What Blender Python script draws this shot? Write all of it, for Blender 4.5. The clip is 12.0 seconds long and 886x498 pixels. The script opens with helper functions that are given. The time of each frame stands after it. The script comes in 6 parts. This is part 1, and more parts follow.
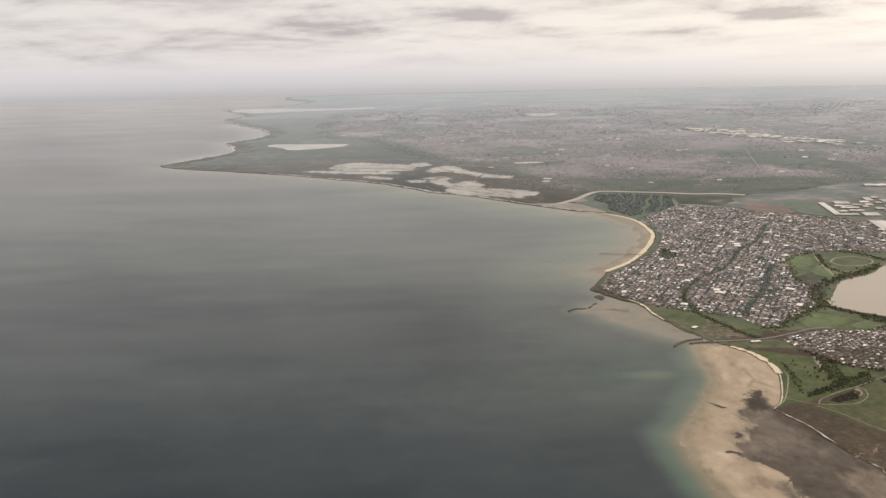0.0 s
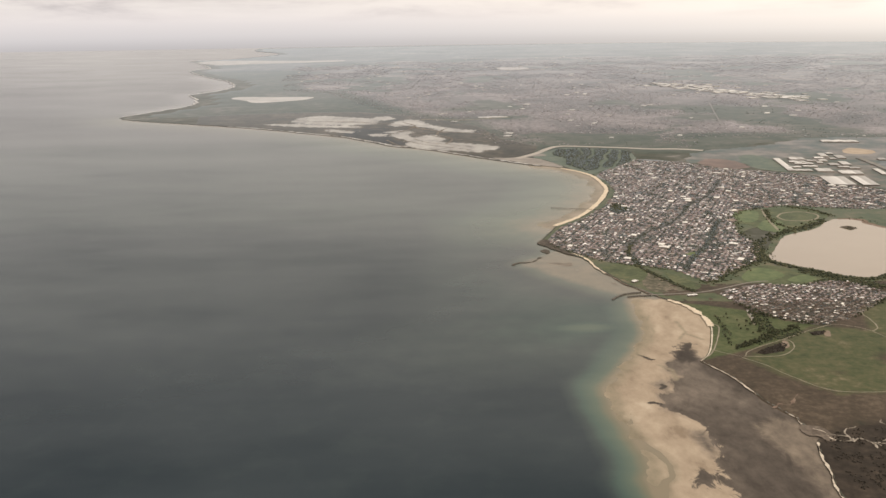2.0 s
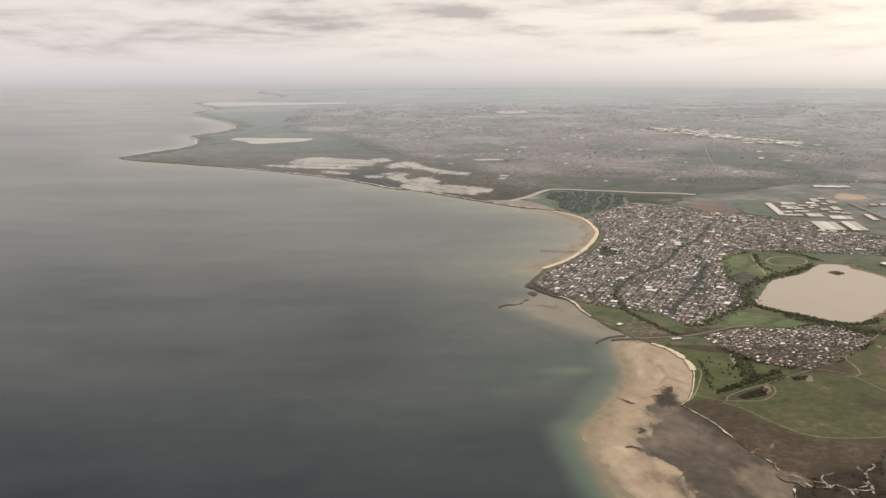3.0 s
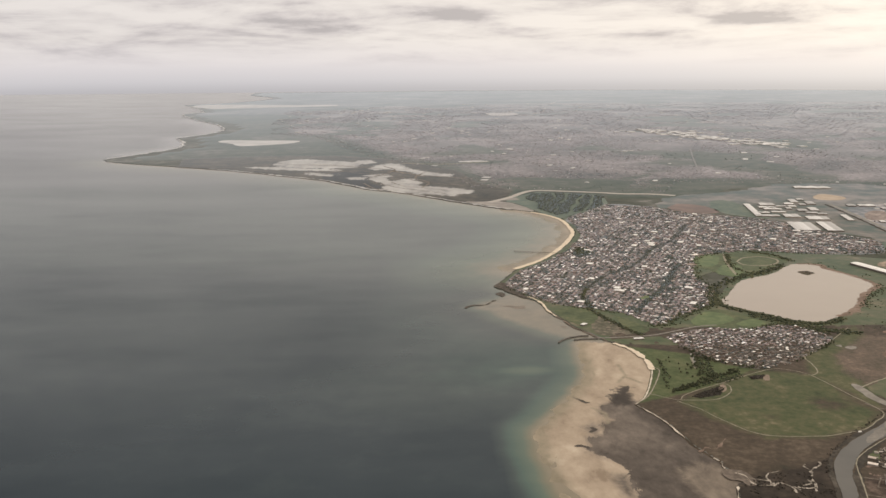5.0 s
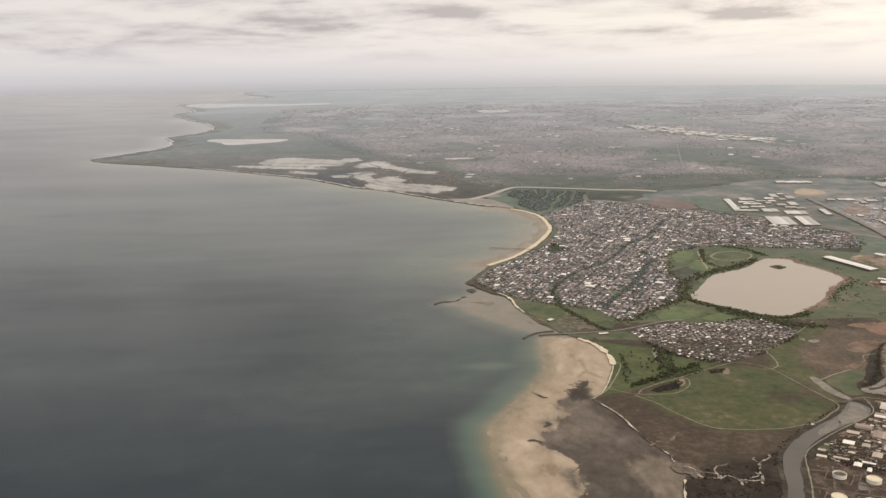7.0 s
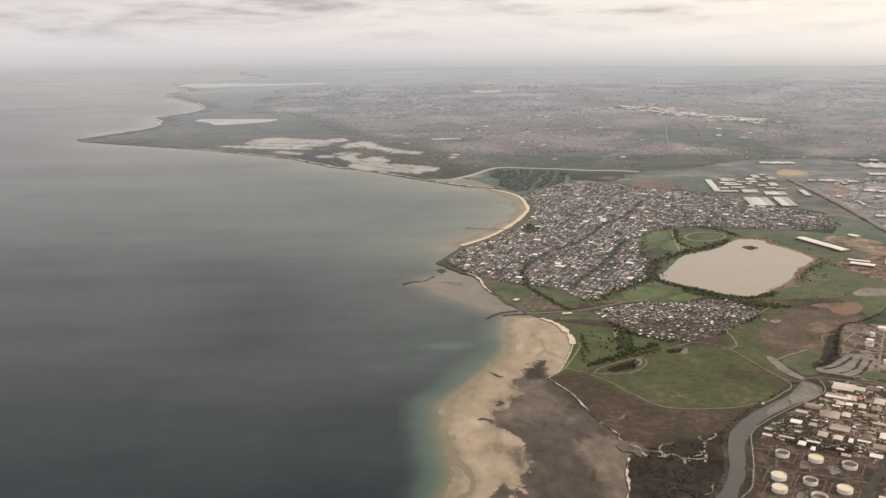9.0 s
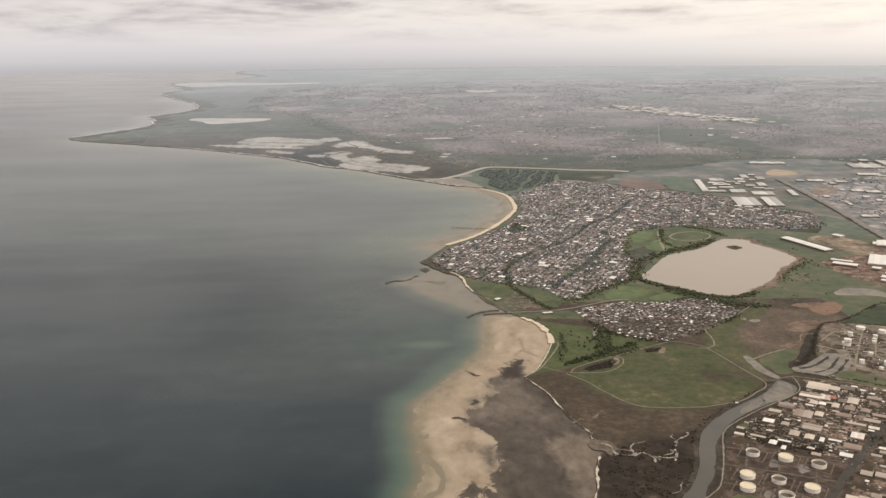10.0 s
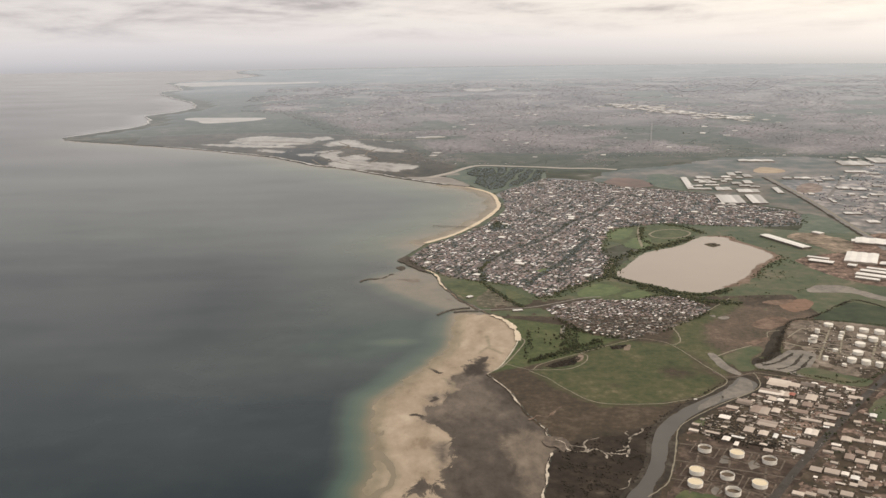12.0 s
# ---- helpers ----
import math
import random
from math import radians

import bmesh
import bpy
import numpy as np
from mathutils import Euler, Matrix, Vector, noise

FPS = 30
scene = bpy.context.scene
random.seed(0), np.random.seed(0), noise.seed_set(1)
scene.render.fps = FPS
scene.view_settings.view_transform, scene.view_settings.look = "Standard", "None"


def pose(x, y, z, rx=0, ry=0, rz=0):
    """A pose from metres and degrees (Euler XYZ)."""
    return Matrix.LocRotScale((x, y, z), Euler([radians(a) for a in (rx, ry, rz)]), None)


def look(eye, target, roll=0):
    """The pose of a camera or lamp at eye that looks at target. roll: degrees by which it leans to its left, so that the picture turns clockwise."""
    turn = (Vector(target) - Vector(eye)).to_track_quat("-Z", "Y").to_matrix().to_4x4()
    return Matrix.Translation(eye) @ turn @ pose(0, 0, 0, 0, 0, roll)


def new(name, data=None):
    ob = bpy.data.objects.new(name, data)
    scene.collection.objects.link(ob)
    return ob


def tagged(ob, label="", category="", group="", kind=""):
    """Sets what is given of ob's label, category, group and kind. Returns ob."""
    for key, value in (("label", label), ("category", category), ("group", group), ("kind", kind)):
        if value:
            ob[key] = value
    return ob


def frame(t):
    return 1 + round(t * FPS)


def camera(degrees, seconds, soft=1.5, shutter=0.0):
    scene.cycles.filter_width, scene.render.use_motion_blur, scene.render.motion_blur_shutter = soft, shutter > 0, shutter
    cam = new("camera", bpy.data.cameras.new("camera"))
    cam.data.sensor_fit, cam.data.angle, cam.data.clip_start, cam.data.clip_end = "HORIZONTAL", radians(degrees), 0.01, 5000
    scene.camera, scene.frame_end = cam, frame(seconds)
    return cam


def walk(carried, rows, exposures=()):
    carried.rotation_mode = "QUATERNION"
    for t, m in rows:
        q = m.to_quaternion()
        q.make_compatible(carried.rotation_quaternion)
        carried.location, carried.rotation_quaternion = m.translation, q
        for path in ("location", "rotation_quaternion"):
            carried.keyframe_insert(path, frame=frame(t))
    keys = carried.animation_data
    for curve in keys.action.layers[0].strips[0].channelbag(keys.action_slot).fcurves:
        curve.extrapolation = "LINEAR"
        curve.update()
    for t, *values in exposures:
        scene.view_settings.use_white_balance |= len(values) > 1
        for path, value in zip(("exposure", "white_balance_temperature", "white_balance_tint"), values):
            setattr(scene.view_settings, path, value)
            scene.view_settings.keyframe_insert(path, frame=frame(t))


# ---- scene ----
# The place is laid out at one twelfth of its true size: a bay, its suburbs and the flats round them,
# seen from about 1180 m up, drawn so that its horizon lies within the lens's reach.
cam = camera(52.9, 12.0)
PATH = [
    (0, (0.689, -0.184, 99.492), (0.667, 1.775, 99.087), -1.4),
    (0.5, (4.093, 0.6, 98.987), (4.105, 2.546, 98.524), -1.3),
    (1, (7.189, 0.502, 98.62), (7.183, 2.447, 98.154), -1.8),
    (1.5, (10.434, 0.11, 98.662), (10.438, 2.047, 98.163), -2.0),
    (2, (13.43, -0.112, 98.66), (13.46, 1.823, 98.156), -0.9),
    (2.5, (16.276, -0.994, 98.707), (16.307, 0.957, 98.269), -0.5),
    (3, (19.463, -1.328, 98.824), (19.491, 0.628, 98.411), -0.4),
    (3.2, (20.71, -1.39, 98.75), (20.737, 0.567, 98.348), -0.4),
    (4.8, (30.67, -1.91, 98.17), (30.705, 0.048, 97.763), -0.5),
    (5, (31.91, -1.978, 98.098), (31.945, -0.02, 97.69), -0.5),
    (5.5, (34.763, -2.479, 98.1), (34.797, -0.523, 97.688), -0.6),
    (6, (37.87, -2.708, 97.94), (37.904, -0.752, 97.525), -0.7),
    (6.5, (41.01, -2.767, 97.769), (41.046, -0.811, 97.353), -0.8),
    (7, (44.114, -3.008, 97.691), (44.152, -1.051, 97.278), -0.9),
    (7.2, (45.38, -3.07, 97.65), (45.418, -1.112, 97.238), -0.9),
    (8.8, (55.5, -3.54, 97.3), (55.539, -1.593, 96.852), -0.8),
    (9, (56.761, -3.604, 97.252), (56.8, -1.657, 96.797), -0.8),
    (9.5, (59.889, -3.893, 97.234), (59.933, -1.947, 96.772), -0.7),
    (10, (63.072, -4.244, 97.145), (63.115, -2.297, 96.689), -0.7),
    (10.5, (66.131, -4.453, 96.972), (66.171, -2.505, 96.522), -0.7),
    (11, (69.349, -4.838, 97.064), (69.386, -2.89, 96.614), -0.8),
    (11.5, (72.487, -5.117, 96.832), (72.523, -3.169, 96.382), -0.9),
    (12, (75.628, -5.299, 96.704), (75.66, -3.352, 96.246), -0.9),
]
walk(cam, [(t, look(eye, target, roll)) for t, eye, target, roll in PATH], [(0.0, -0.07, 6530, 10), (0.5, 0.02, 6690, 10), (1.0, 0.03, 6690, 10), (2.0, 0.05, 6720, 10), (2.5, 0.01, 6720, 10), (3.0, -0.06, 6700, 10), (5.0, -0.07, 6530, 10), (12.0, -0.07, 6530, 10)])

# ---- world, sun ----
SUN_DIR = Vector((0.85, -0.12, 0.50)).normalized()
W = bpy.data.worlds.new("overcast_sky")
scene.world = W
W.use_nodes = True
wn, wl = W.node_tree.nodes, W.node_tree.links
wn.clear()


def wnode(kind, **inputs):
    n = wn.new(kind)
    for k, v in inputs.items():
        n.inputs[k].default_value = v
    return n


def wmath(op, a, b=None, clamp=False):
    n = wn.new("ShaderNodeMath")
    n.operation, n.use_clamp = op, clamp
    for i, v in enumerate((a, b)):
        if v is None:
            continue
        if isinstance(v, (int, float)):
            n.inputs[i].default_value = v
        else:
            wl.new(v, n.inputs[i])
    return n.outputs[0]


def wramp(fac, stops):
    n = wn.new("ShaderNodeValToRGB")
    r = n.color_ramp
    while len(r.elements) < len(stops):
        r.elements.new(0.5)
    for e, (p, c) in zip(r.elements, stops):
        e.position, e.color = p, (*c, 1)
    wl.new(fac, n.inputs[0])
    return n.outputs[0]


def wmix(fac, a, b, blend="MIX"):
    n = wn.new("ShaderNodeMix")
    n.data_type, n.blend_type = "RGBA", blend
    for slot, v in ((0, fac), (6, a), (7, b)):
        if isinstance(v, (int, float)):
            n.inputs[slot].default_value = v
        elif isinstance(v, tuple):
            n.inputs[slot].default_value = (*v, 1)
        else:
            wl.new(v, n.inputs[slot])
    return n.outputs[2]


sky = wn.new("ShaderNodeTexSky")
sky.sky_type, sky.sun_disc = "NISHITA", False
sky.sun_elevation = math.asin(SUN_DIR.z)
sky.sun_rotation = math.atan2(SUN_DIR.x, SUN_DIR.y)
sky.air_density, sky.dust_density = 1.5, 4.0
tc = wn.new("ShaderNodeTexCoord")
sep = wn.new("ShaderNodeSeparateXYZ")
wl.new(tc.outputs["Generated"], sep.inputs[0])
dx, dy, dz = sep.outputs
# cloud deck: the direction spread out on a flat layer overhead
den = wmath("ADD", wmath("MAXIMUM", dz, 0.0), 0.15)
comb = wn.new("ShaderNodeCombineXYZ")
wl.new(wmath("DIVIDE", dx, den), comb.inputs[0])
wl.new(wmath("DIVIDE", dy, den), comb.inputs[1])
big = wnode("ShaderNodeTexNoise", Scale=0.95, Detail=4.0, Roughness=0.5, Distortion=0.5)
wl.new(comb.outputs[0], big.inputs["Vector"])
fine = wnode("ShaderNodeTexNoise", Scale=3.2, Detail=4.0, Roughness=0.55, Distortion=0.3)
wl.new(comb.outputs[0], fine.inputs["Vector"])
flow = wmath("ADD", wmath("MULTIPLY", big.outputs[0], 0.74), wmath("MULTIPLY", fine.outputs[0], 0.26))


def puff(lift):
    """Heaped cloud seen from the side, sampled a little above or below."""
    c = wn.new("ShaderNodeCombineXYZ")
    wl.new(wmath("MULTIPLY", dx, 5.6), c.inputs[0])
    wl.new(wmath("MULTIPLY", dy, 5.6), c.inputs[1])
    wl.new(wmath("MULTIPLY", wmath("ADD", dz, lift), 34.0), c.inputs[2])
    q = wnode("ShaderNodeTexNoise", Scale=1.0, Detail=8.0, Roughness=0.60, Distortion=0.35)
    wl.new(c.outputs[0], q.inputs["Vector"])
    return q.outputs[0]


# dark flat bases, bright heads
thick = wmath("ADD", wmath("ADD", wmath("MULTIPLY", flow, 0.36), 0.307), wmath("MULTIPLY", wmath("SUBTRACT", puff(0.009), puff(-0.004)), 0.95))
deck = wramp(thick, [(0.38, (0.880, 0.841, 0.748)), (0.49, (0.796, 0.759, 0.681)), (0.56, (0.700, 0.663, 0.607)), (0.66, (0.53, 0.503, 0.467))])
haze = wramp(wmath("ADD", wmath("MULTIPLY", dz, 1.0), 0.5),
             [(0.440, (0.36, 0.372, 0.385)), (0.4690, (0.52, 0.513, 0.490)), (0.475, (0.575, 0.567, 0.543)), (0.483, (0.68, 0.668, 0.636)), (0.503, (0.83, 0.795, 0.74))])
clear = wmath("MULTIPLY", wmath("SUBTRACT", dz, -0.004), 32.0, True)
layer = wmix(clear, haze, deck)
# the sun stands behind the cloud on the bright, warm side
glow = wn.new("ShaderNodeVectorMath")
glow.operation = "DOT_PRODUCT"
wl.new(tc.outputs["Generated"], glow.inputs[0])
glow.inputs[1].default_value = SUN_DIR
warm = wmath("POWER", wmath("MAXIMUM", wmath("ADD", wmath("MULTIPLY", glow.outputs["Value"], 0.75), 0.42), 0.0), 2.0)
layer = wmix(warm, layer, wmix(1.0, layer, (1.95, 1.82, 1.50), "MULTIPLY"))
layer = wmix(1.0, layer, (1.015, 1.0, 1.087), "MULTIPLY")
bg_sky = wnode("ShaderNodeBackground", Strength=0.08)
wl.new(sky.outputs[0], bg_sky.inputs[0])
bg_cloud = wnode("ShaderNodeBackground", Strength=1.0)
wl.new(layer, bg_cloud.inputs[0])
both = wnode("ShaderNodeMixShader", Fac=0.93)
wl.new(bg_sky.outputs[0], both.inputs[1])
wl.new(bg_cloud.outputs[0], both.inputs[2])
wout = wn.new("ShaderNodeOutputWorld")
wl.new(both.outputs[0], wout.inputs[0])

sun = new("sun", bpy.data.lights.new("sun", "SUN"))
sun.data.energy, sun.data.angle, sun.data.color = 1.28, radians(16), (1.0, 0.935, 0.905)
sun.matrix_world = look(SUN_DIR * 3000, (0, 0, 0))

# ---- materials ----


def mat(name, stops, scale, rough=0.9, sheen=0.0, coarse=None, amount=0.5, bump=0.0, spec=0.3, stretch=(1, 1, 1), per="", detail=6.0, metal=0.0, haze_spread=0.17, haze_ior=0.0):
    """Colour stops along a noise of that scale; coarse: scale of a second, broader noise; per: 'island' or 'object' for
    a tint per piece; the last two: spread of the bluish sheen and index of the grazing gloss that imitate haze over
    far, flat ground.
    """
    m = bpy.data.materials.new(name)
    m.use_nodes = True
    n, l = m.node_tree.nodes, m.node_tree.links
    p = n["Principled BSDF"]
    t = n.new("ShaderNodeTexCoord")
    mp = n.new("ShaderNodeMapping")
    mp.inputs["Scale"].default_value = stretch
    l.new(t.outputs["Object"], mp.inputs[0])
    a = n.new("ShaderNodeTexNoise")
    a.inputs["Scale"].default_value, a.inputs["Detail"].default_value, a.inputs["Roughness"].default_value = scale, detail, 0.6
    l.new(mp.outputs[0], a.inputs["Vector"])
    fac = a.outputs[0]
    if coarse:
        b = n.new("ShaderNodeTexNoise")
        b.inputs["Scale"].default_value, b.inputs["Detail"].default_value = coarse, 4.0
        l.new(mp.outputs[0], b.inputs["Vector"])
        mx = n.new("ShaderNodeMix")
        mx.inputs[0].default_value = amount
        l.new(fac, mx.inputs[2])
        l.new(b.outputs[0], mx.inputs[3])
        fac = mx.outputs[0]
    if per:
        r = n.new("ShaderNodeNewGeometry" if per == "island" else "ShaderNodeObjectInfo")
        ra = r.outputs["Random Per Island" if per == "island" else "Random"]
        mx = n.new("ShaderNodeMix")
        mx.inputs[0].default_value = 0.85
        l.new(fac, mx.inputs[2])
        l.new(ra, mx.inputs[3])
        fac = mx.outputs[0]
    cr = n.new("ShaderNodeValToRGB")
    while len(cr.color_ramp.elements) < len(stops):
        cr.color_ramp.elements.new(0.5)
    for e, (q, c) in zip(cr.color_ramp.elements, stops):
        e.position, e.color = q, (*c, 1)
    l.new(fac, cr.inputs[0])
    l.new(cr.outputs[0], p.inputs["Base Color"])
    p.inputs["Roughness"].default_value = rough
    p.inputs["Specular IOR Level"].default_value = spec
    p.inputs["Metallic"].default_value = metal
    # gloss that grows at grazing angles, in place of distance haze
    if haze_ior:
        p.inputs["IOR"].default_value, p.inputs["Roughness"].default_value, p.inputs["Specular IOR Level"].default_value = haze_ior, 0.10, 0.5
    # bluish sheen imitates aerial haze
    p.inputs["Sheen Weight"].default_value = sheen
    p.inputs["Sheen Roughness"].default_value = haze_spread
    p.inputs["Sheen Tint"].default_value = (0.71, 0.835, 1.0, 1) if haze_ior else (0.58, 0.75, 1.0, 1)
    if bump:
        bp = n.new("ShaderNodeBump")
        bp.inputs["Strength"].default_value, bp.inputs["Distance"].default_value = bump, 0.15
        l.new(a.outputs[0], bp.inputs["Height"])
        l.new(bp.outputs[0], p.inputs["Normal"])
    return m


LAND = mat("open_land", [(0.36, (0.040, 0.050, 0.038)), (0.46, (0.076, 0.080, 0.064)), (0.54, (0.100, 0.103, 0.090)), (0.64, (0.210, 0.200, 0.185))], 0.06, sheen=0.65, haze_spread=0.13, coarse=0.012, amount=0.4, detail=14, haze_ior=1.010)
TOWN = mat("town_ground", [(0.36, (0.038, 0.038, 0.027)), (0.47, (0.086, 0.076, 0.058)), (0.60, (0.195, 0.160, 0.134))], 1.1, sheen=1.0, haze_spread=0.26, coarse=0.05, amount=0.4, detail=8, haze_ior=1.010)
GRASS = mat("park_grass", [(0.36, (0.042, 0.056, 0.026)), (0.5, (0.074, 0.090, 0.042)), (0.64, (0.130, 0.128, 0.068))], 0.5, sheen=0.22, haze_spread=0.22, coarse=0.09, bump=0.2)
# park_grass with less saturation, as haze would leave it far off
FARGRASS = mat("hazed_far_grass", [(0.36, (0.062, 0.082, 0.054)), (0.5, (0.090, 0.112, 0.074)), (0.64, (0.130, 0.142, 0.100))], 0.2, sheen=0.5, haze_spread=0.20, coarse=0.05)
MEADOW = mat("rough_meadow", [(0.34, (0.042, 0.056, 0.028)), (0.46, (0.066, 0.084, 0.040)), (0.56, (0.098, 0.098, 0.056)), (0.68, (0.172, 0.146, 0.094))], 0.22, coarse=0.05, bump=0.4, sheen=0.4, haze_spread=0.22)
HEATH = mat("salt_marsh_heath", [(0.34, (0.040, 0.032, 0.023)), (0.48, (0.072, 0.054, 0.038)), (0.58, (0.078, 0.066, 0.040)), (0.7, (0.13, 0.105, 0.08))], 0.25, coarse=0.04, bump=0.4, sheen=0.03)
MANGROVE = mat("dark_mangrove", [(0.3, (0.018, 0.016, 0.012)), (0.55, (0.036, 0.030, 0.023)), (0.75, (0.070, 0.058, 0.045))], 0.5, coarse=0.12, bump=0.6)
BEACH = mat("dry_beach_sand", [(0.3, (0.52, 0.44, 0.34)), (0.7, (0.66, 0.575, 0.46))], 0.6, rough=0.95)
MUD = mat("mud_flat", [(0.36, (0.062, 0.055, 0.049)), (0.46, (0.098, 0.087, 0.077)), (0.55, (0.135, 0.117, 0.10)), (0.64, (0.25, 0.20, 0.155))], 0.11, rough=0.6, coarse=0.03, spec=0.3, detail=9)
SHELL = mat("shell_grit", [(0.35, (0.40, 0.35, 0.29)), (0.6, (0.60, 0.54, 0.46))], 1.0)
REEF = mat("weedy_rock", [(0.35, (0.035, 0.03, 0.025)), (0.65, (0.10, 0.085, 0.07))], 0.8, bump=0.6)
DIRT = mat("bare_dirt", [(0.36, (0.038, 0.029, 0.024)), (0.5, (0.066, 0.050, 0.041)), (0.64, (0.140, 0.106, 0.086))], 0.6, coarse=0.15, spec=0.15, bump=0.3)
YARD = mat("works_yard", [(0.38, (0.053, 0.041, 0.035)), (0.46, (0.116, 0.086, 0.072)), (0.54, (0.206, 0.149, 0.123)), (0.63, (0.365, 0.268, 0.222))], 0.9, coarse=0.25, spec=0.15, detail=10)
BANK = mat("creek_mud", [(0.36, (0.022, 0.019, 0.015)), (0.52, (0.045, 0.038, 0.030)), (0.66, (0.10, 0.086, 0.070))], 0.6, coarse=0.2)
REED = mat("reed_bed", [(0.36, (0.10, 0.072, 0.055)), (0.5, (0.165, 0.118, 0.092)), (0.66, (0.23, 0.175, 0.14))], 0.4, coarse=0.1)
DRAIN = mat("stained_concrete", [(0.35, (0.15, 0.138, 0.122)), (0.65, (0.24, 0.222, 0.20))], 0.8)
BUND = mat("bund_earth", [(0.35, (0.080, 0.064, 0.052)), (0.65, (0.165, 0.136, 0.112))], 0.8)
TRACK = mat("gravel_track", [(0.35, (0.19, 0.175, 0.132)), (0.65, (0.30, 0.268, 0.21))], 0.8, sheen=0.2)
ASPHALT = mat("asphalt", [(0.35, (0.050, 0.046, 0.042)), (0.65, (0.088, 0.080, 0.072))], 0.9, rough=0.9, spec=0.1, coarse=0.2, sheen=0.3, haze_spread=0.25)
CONCRETE = mat("concrete", [(0.35, (0.24, 0.23, 0.21)), (0.65, (0.36, 0.34, 0.31))], 0.8)
ROCK = mat("breakwater_rock", [(0.35, (0.06, 0.055, 0.05)), (0.65, (0.17, 0.155, 0.14))], 2.0, bump=0.6)
ROOF = mat("house_roof", [(0.08, (0.062, 0.044, 0.037)), (0.28, (0.150, 0.096, 0.076)), (0.52, (0.250, 0.166, 0.133)), (0.72, (0.300, 0.235, 0.205)), (0.80, (0.42, 0.39, 0.36)), (0.865, (0.88, 0.85, 0.82))], 2.0, rough=0.6, spec=0.5, per="island", sheen=0.55, haze_spread=0.36)
# cool grey cast in these colours stands in for distance haze
FARROOF = mat("hazed_roof_tiles", [(0.10, (0.098, 0.090, 0.100)), (0.40, (0.172, 0.148, 0.156)), (0.65, (0.226, 0.205, 0.222)), (0.86, (0.320, 0.310, 0.335)), (0.92, (0.70, 0.69, 0.67))], 2.0, rough=0.7, per="island", sheen=1.0, haze_spread=0.19)
ROOF1 = mat("tiled_roof", [(0.10, (0.034, 0.027, 0.023)), (0.38, (0.072, 0.050, 0.040)), (0.60, (0.115, 0.078, 0.062)), (0.74, (0.150, 0.128, 0.115)), (0.81, (0.28, 0.255, 0.238)), (0.88, (0.78, 0.75, 0.71))], 2.0, rough=0.6, spec=0.5, per="object", sheen=0.2)
BRICK = mat("house_brick", [(0.2, (0.10, 0.072, 0.057)), (0.5, (0.16, 0.125, 0.10)), (0.8, (0.32, 0.28, 0.24))], 2.0, per="object")
BRICKS = mat("house_walls", [(0.2, (0.12, 0.088, 0.072)), (0.5, (0.19, 0.155, 0.128)), (0.8, (0.34, 0.305, 0.27))], 2.0, per="island", sheen=0.7, haze_spread=0.3)
SHEETROOF = mat("sheet_metal_roof", [(0.08, (0.135, 0.114, 0.098)), (0.22, (0.250, 0.188, 0.157)), (0.36, (0.325, 0.272, 0.238)), (0.58, (0.446, 0.380, 0.330)), (0.76, (0.555, 0.482, 0.422)), (0.90, (0.820, 0.772, 0.725))], 0.9, rough=0.6, spec=0.3, per="object", coarse=0.3)
HUTROOF = mat("weathered_metal", [(0.08, (0.070, 0.058, 0.050)), (0.25, (0.135, 0.100, 0.082)), (0.42, (0.185, 0.160, 0.138)), (0.62, (0.265, 0.232, 0.20)), (0.80, (0.37, 0.33, 0.285)), (0.94, (0.78, 0.72, 0.67))], 0.9, rough=0.6, spec=0.3, per="island", coarse=0.3)
SHEDWALL = mat("shed_wall", [(0.2, (0.13, 0.11, 0.095)), (0.8, (0.34, 0.30, 0.26))], 0.9, per="object")
WHITEROOF = mat("white_shed_roof", [(0.3, (0.62, 0.61, 0.59)), (0.7, (0.80, 0.79, 0.77))], 0.3, rough=0.5, coarse=0.1)
FARWHITE = mat("weathered_white_roof", [(0.1, (0.34, 0.33, 0.325)), (0.4, (0.44, 0.43, 0.42)), (0.6, (0.52, 0.51, 0.50)), (0.9, (0.66, 0.65, 0.64))], 0.15, rough=0.6, coarse=0.05, per="object", sheen=0.3)
FARROOFW = mat("pale_works_roofs", [(0.1, (0.30, 0.295, 0.295)), (0.4, (0.42, 0.415, 0.415)), (0.7, (0.54, 0.53, 0.525)), (0.9, (0.68, 0.67, 0.66))], 0.2, rough=0.6, per="island", sheen=0.3)
TANKWHITE = mat("tank_white_paint", [(0.3, (0.70, 0.67, 0.61)), (0.7, (0.84, 0.82, 0.77))], 0.7, rough=0.5, coarse=2.5)
TANKTOP = mat("tank_cream_roof", [(0.3, (0.60, 0.51, 0.36)), (0.7, (0.78, 0.69, 0.52))], 0.7, rough=0.6, coarse=2.0)
TANKRUST = mat("tank_rusty_roof", [(0.3, (0.060, 0.046, 0.036)), (0.7, (0.175, 0.135, 0.095))], 0.8, rough=0.8, coarse=2.0)
# tree_leaves greyed and paled to imitate haze over far trees
FARLEAF = mat("hazed_far_leaves", [(0.15, (0.060, 0.072, 0.060)), (0.5, (0.088, 0.098, 0.082)), (0.85, (0.128, 0.136, 0.115))], 1.5, per="island", sheen=1.0, haze_spread=0.3)
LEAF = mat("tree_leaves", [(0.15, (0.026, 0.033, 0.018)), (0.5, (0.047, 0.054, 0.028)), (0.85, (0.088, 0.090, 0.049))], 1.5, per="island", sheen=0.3)
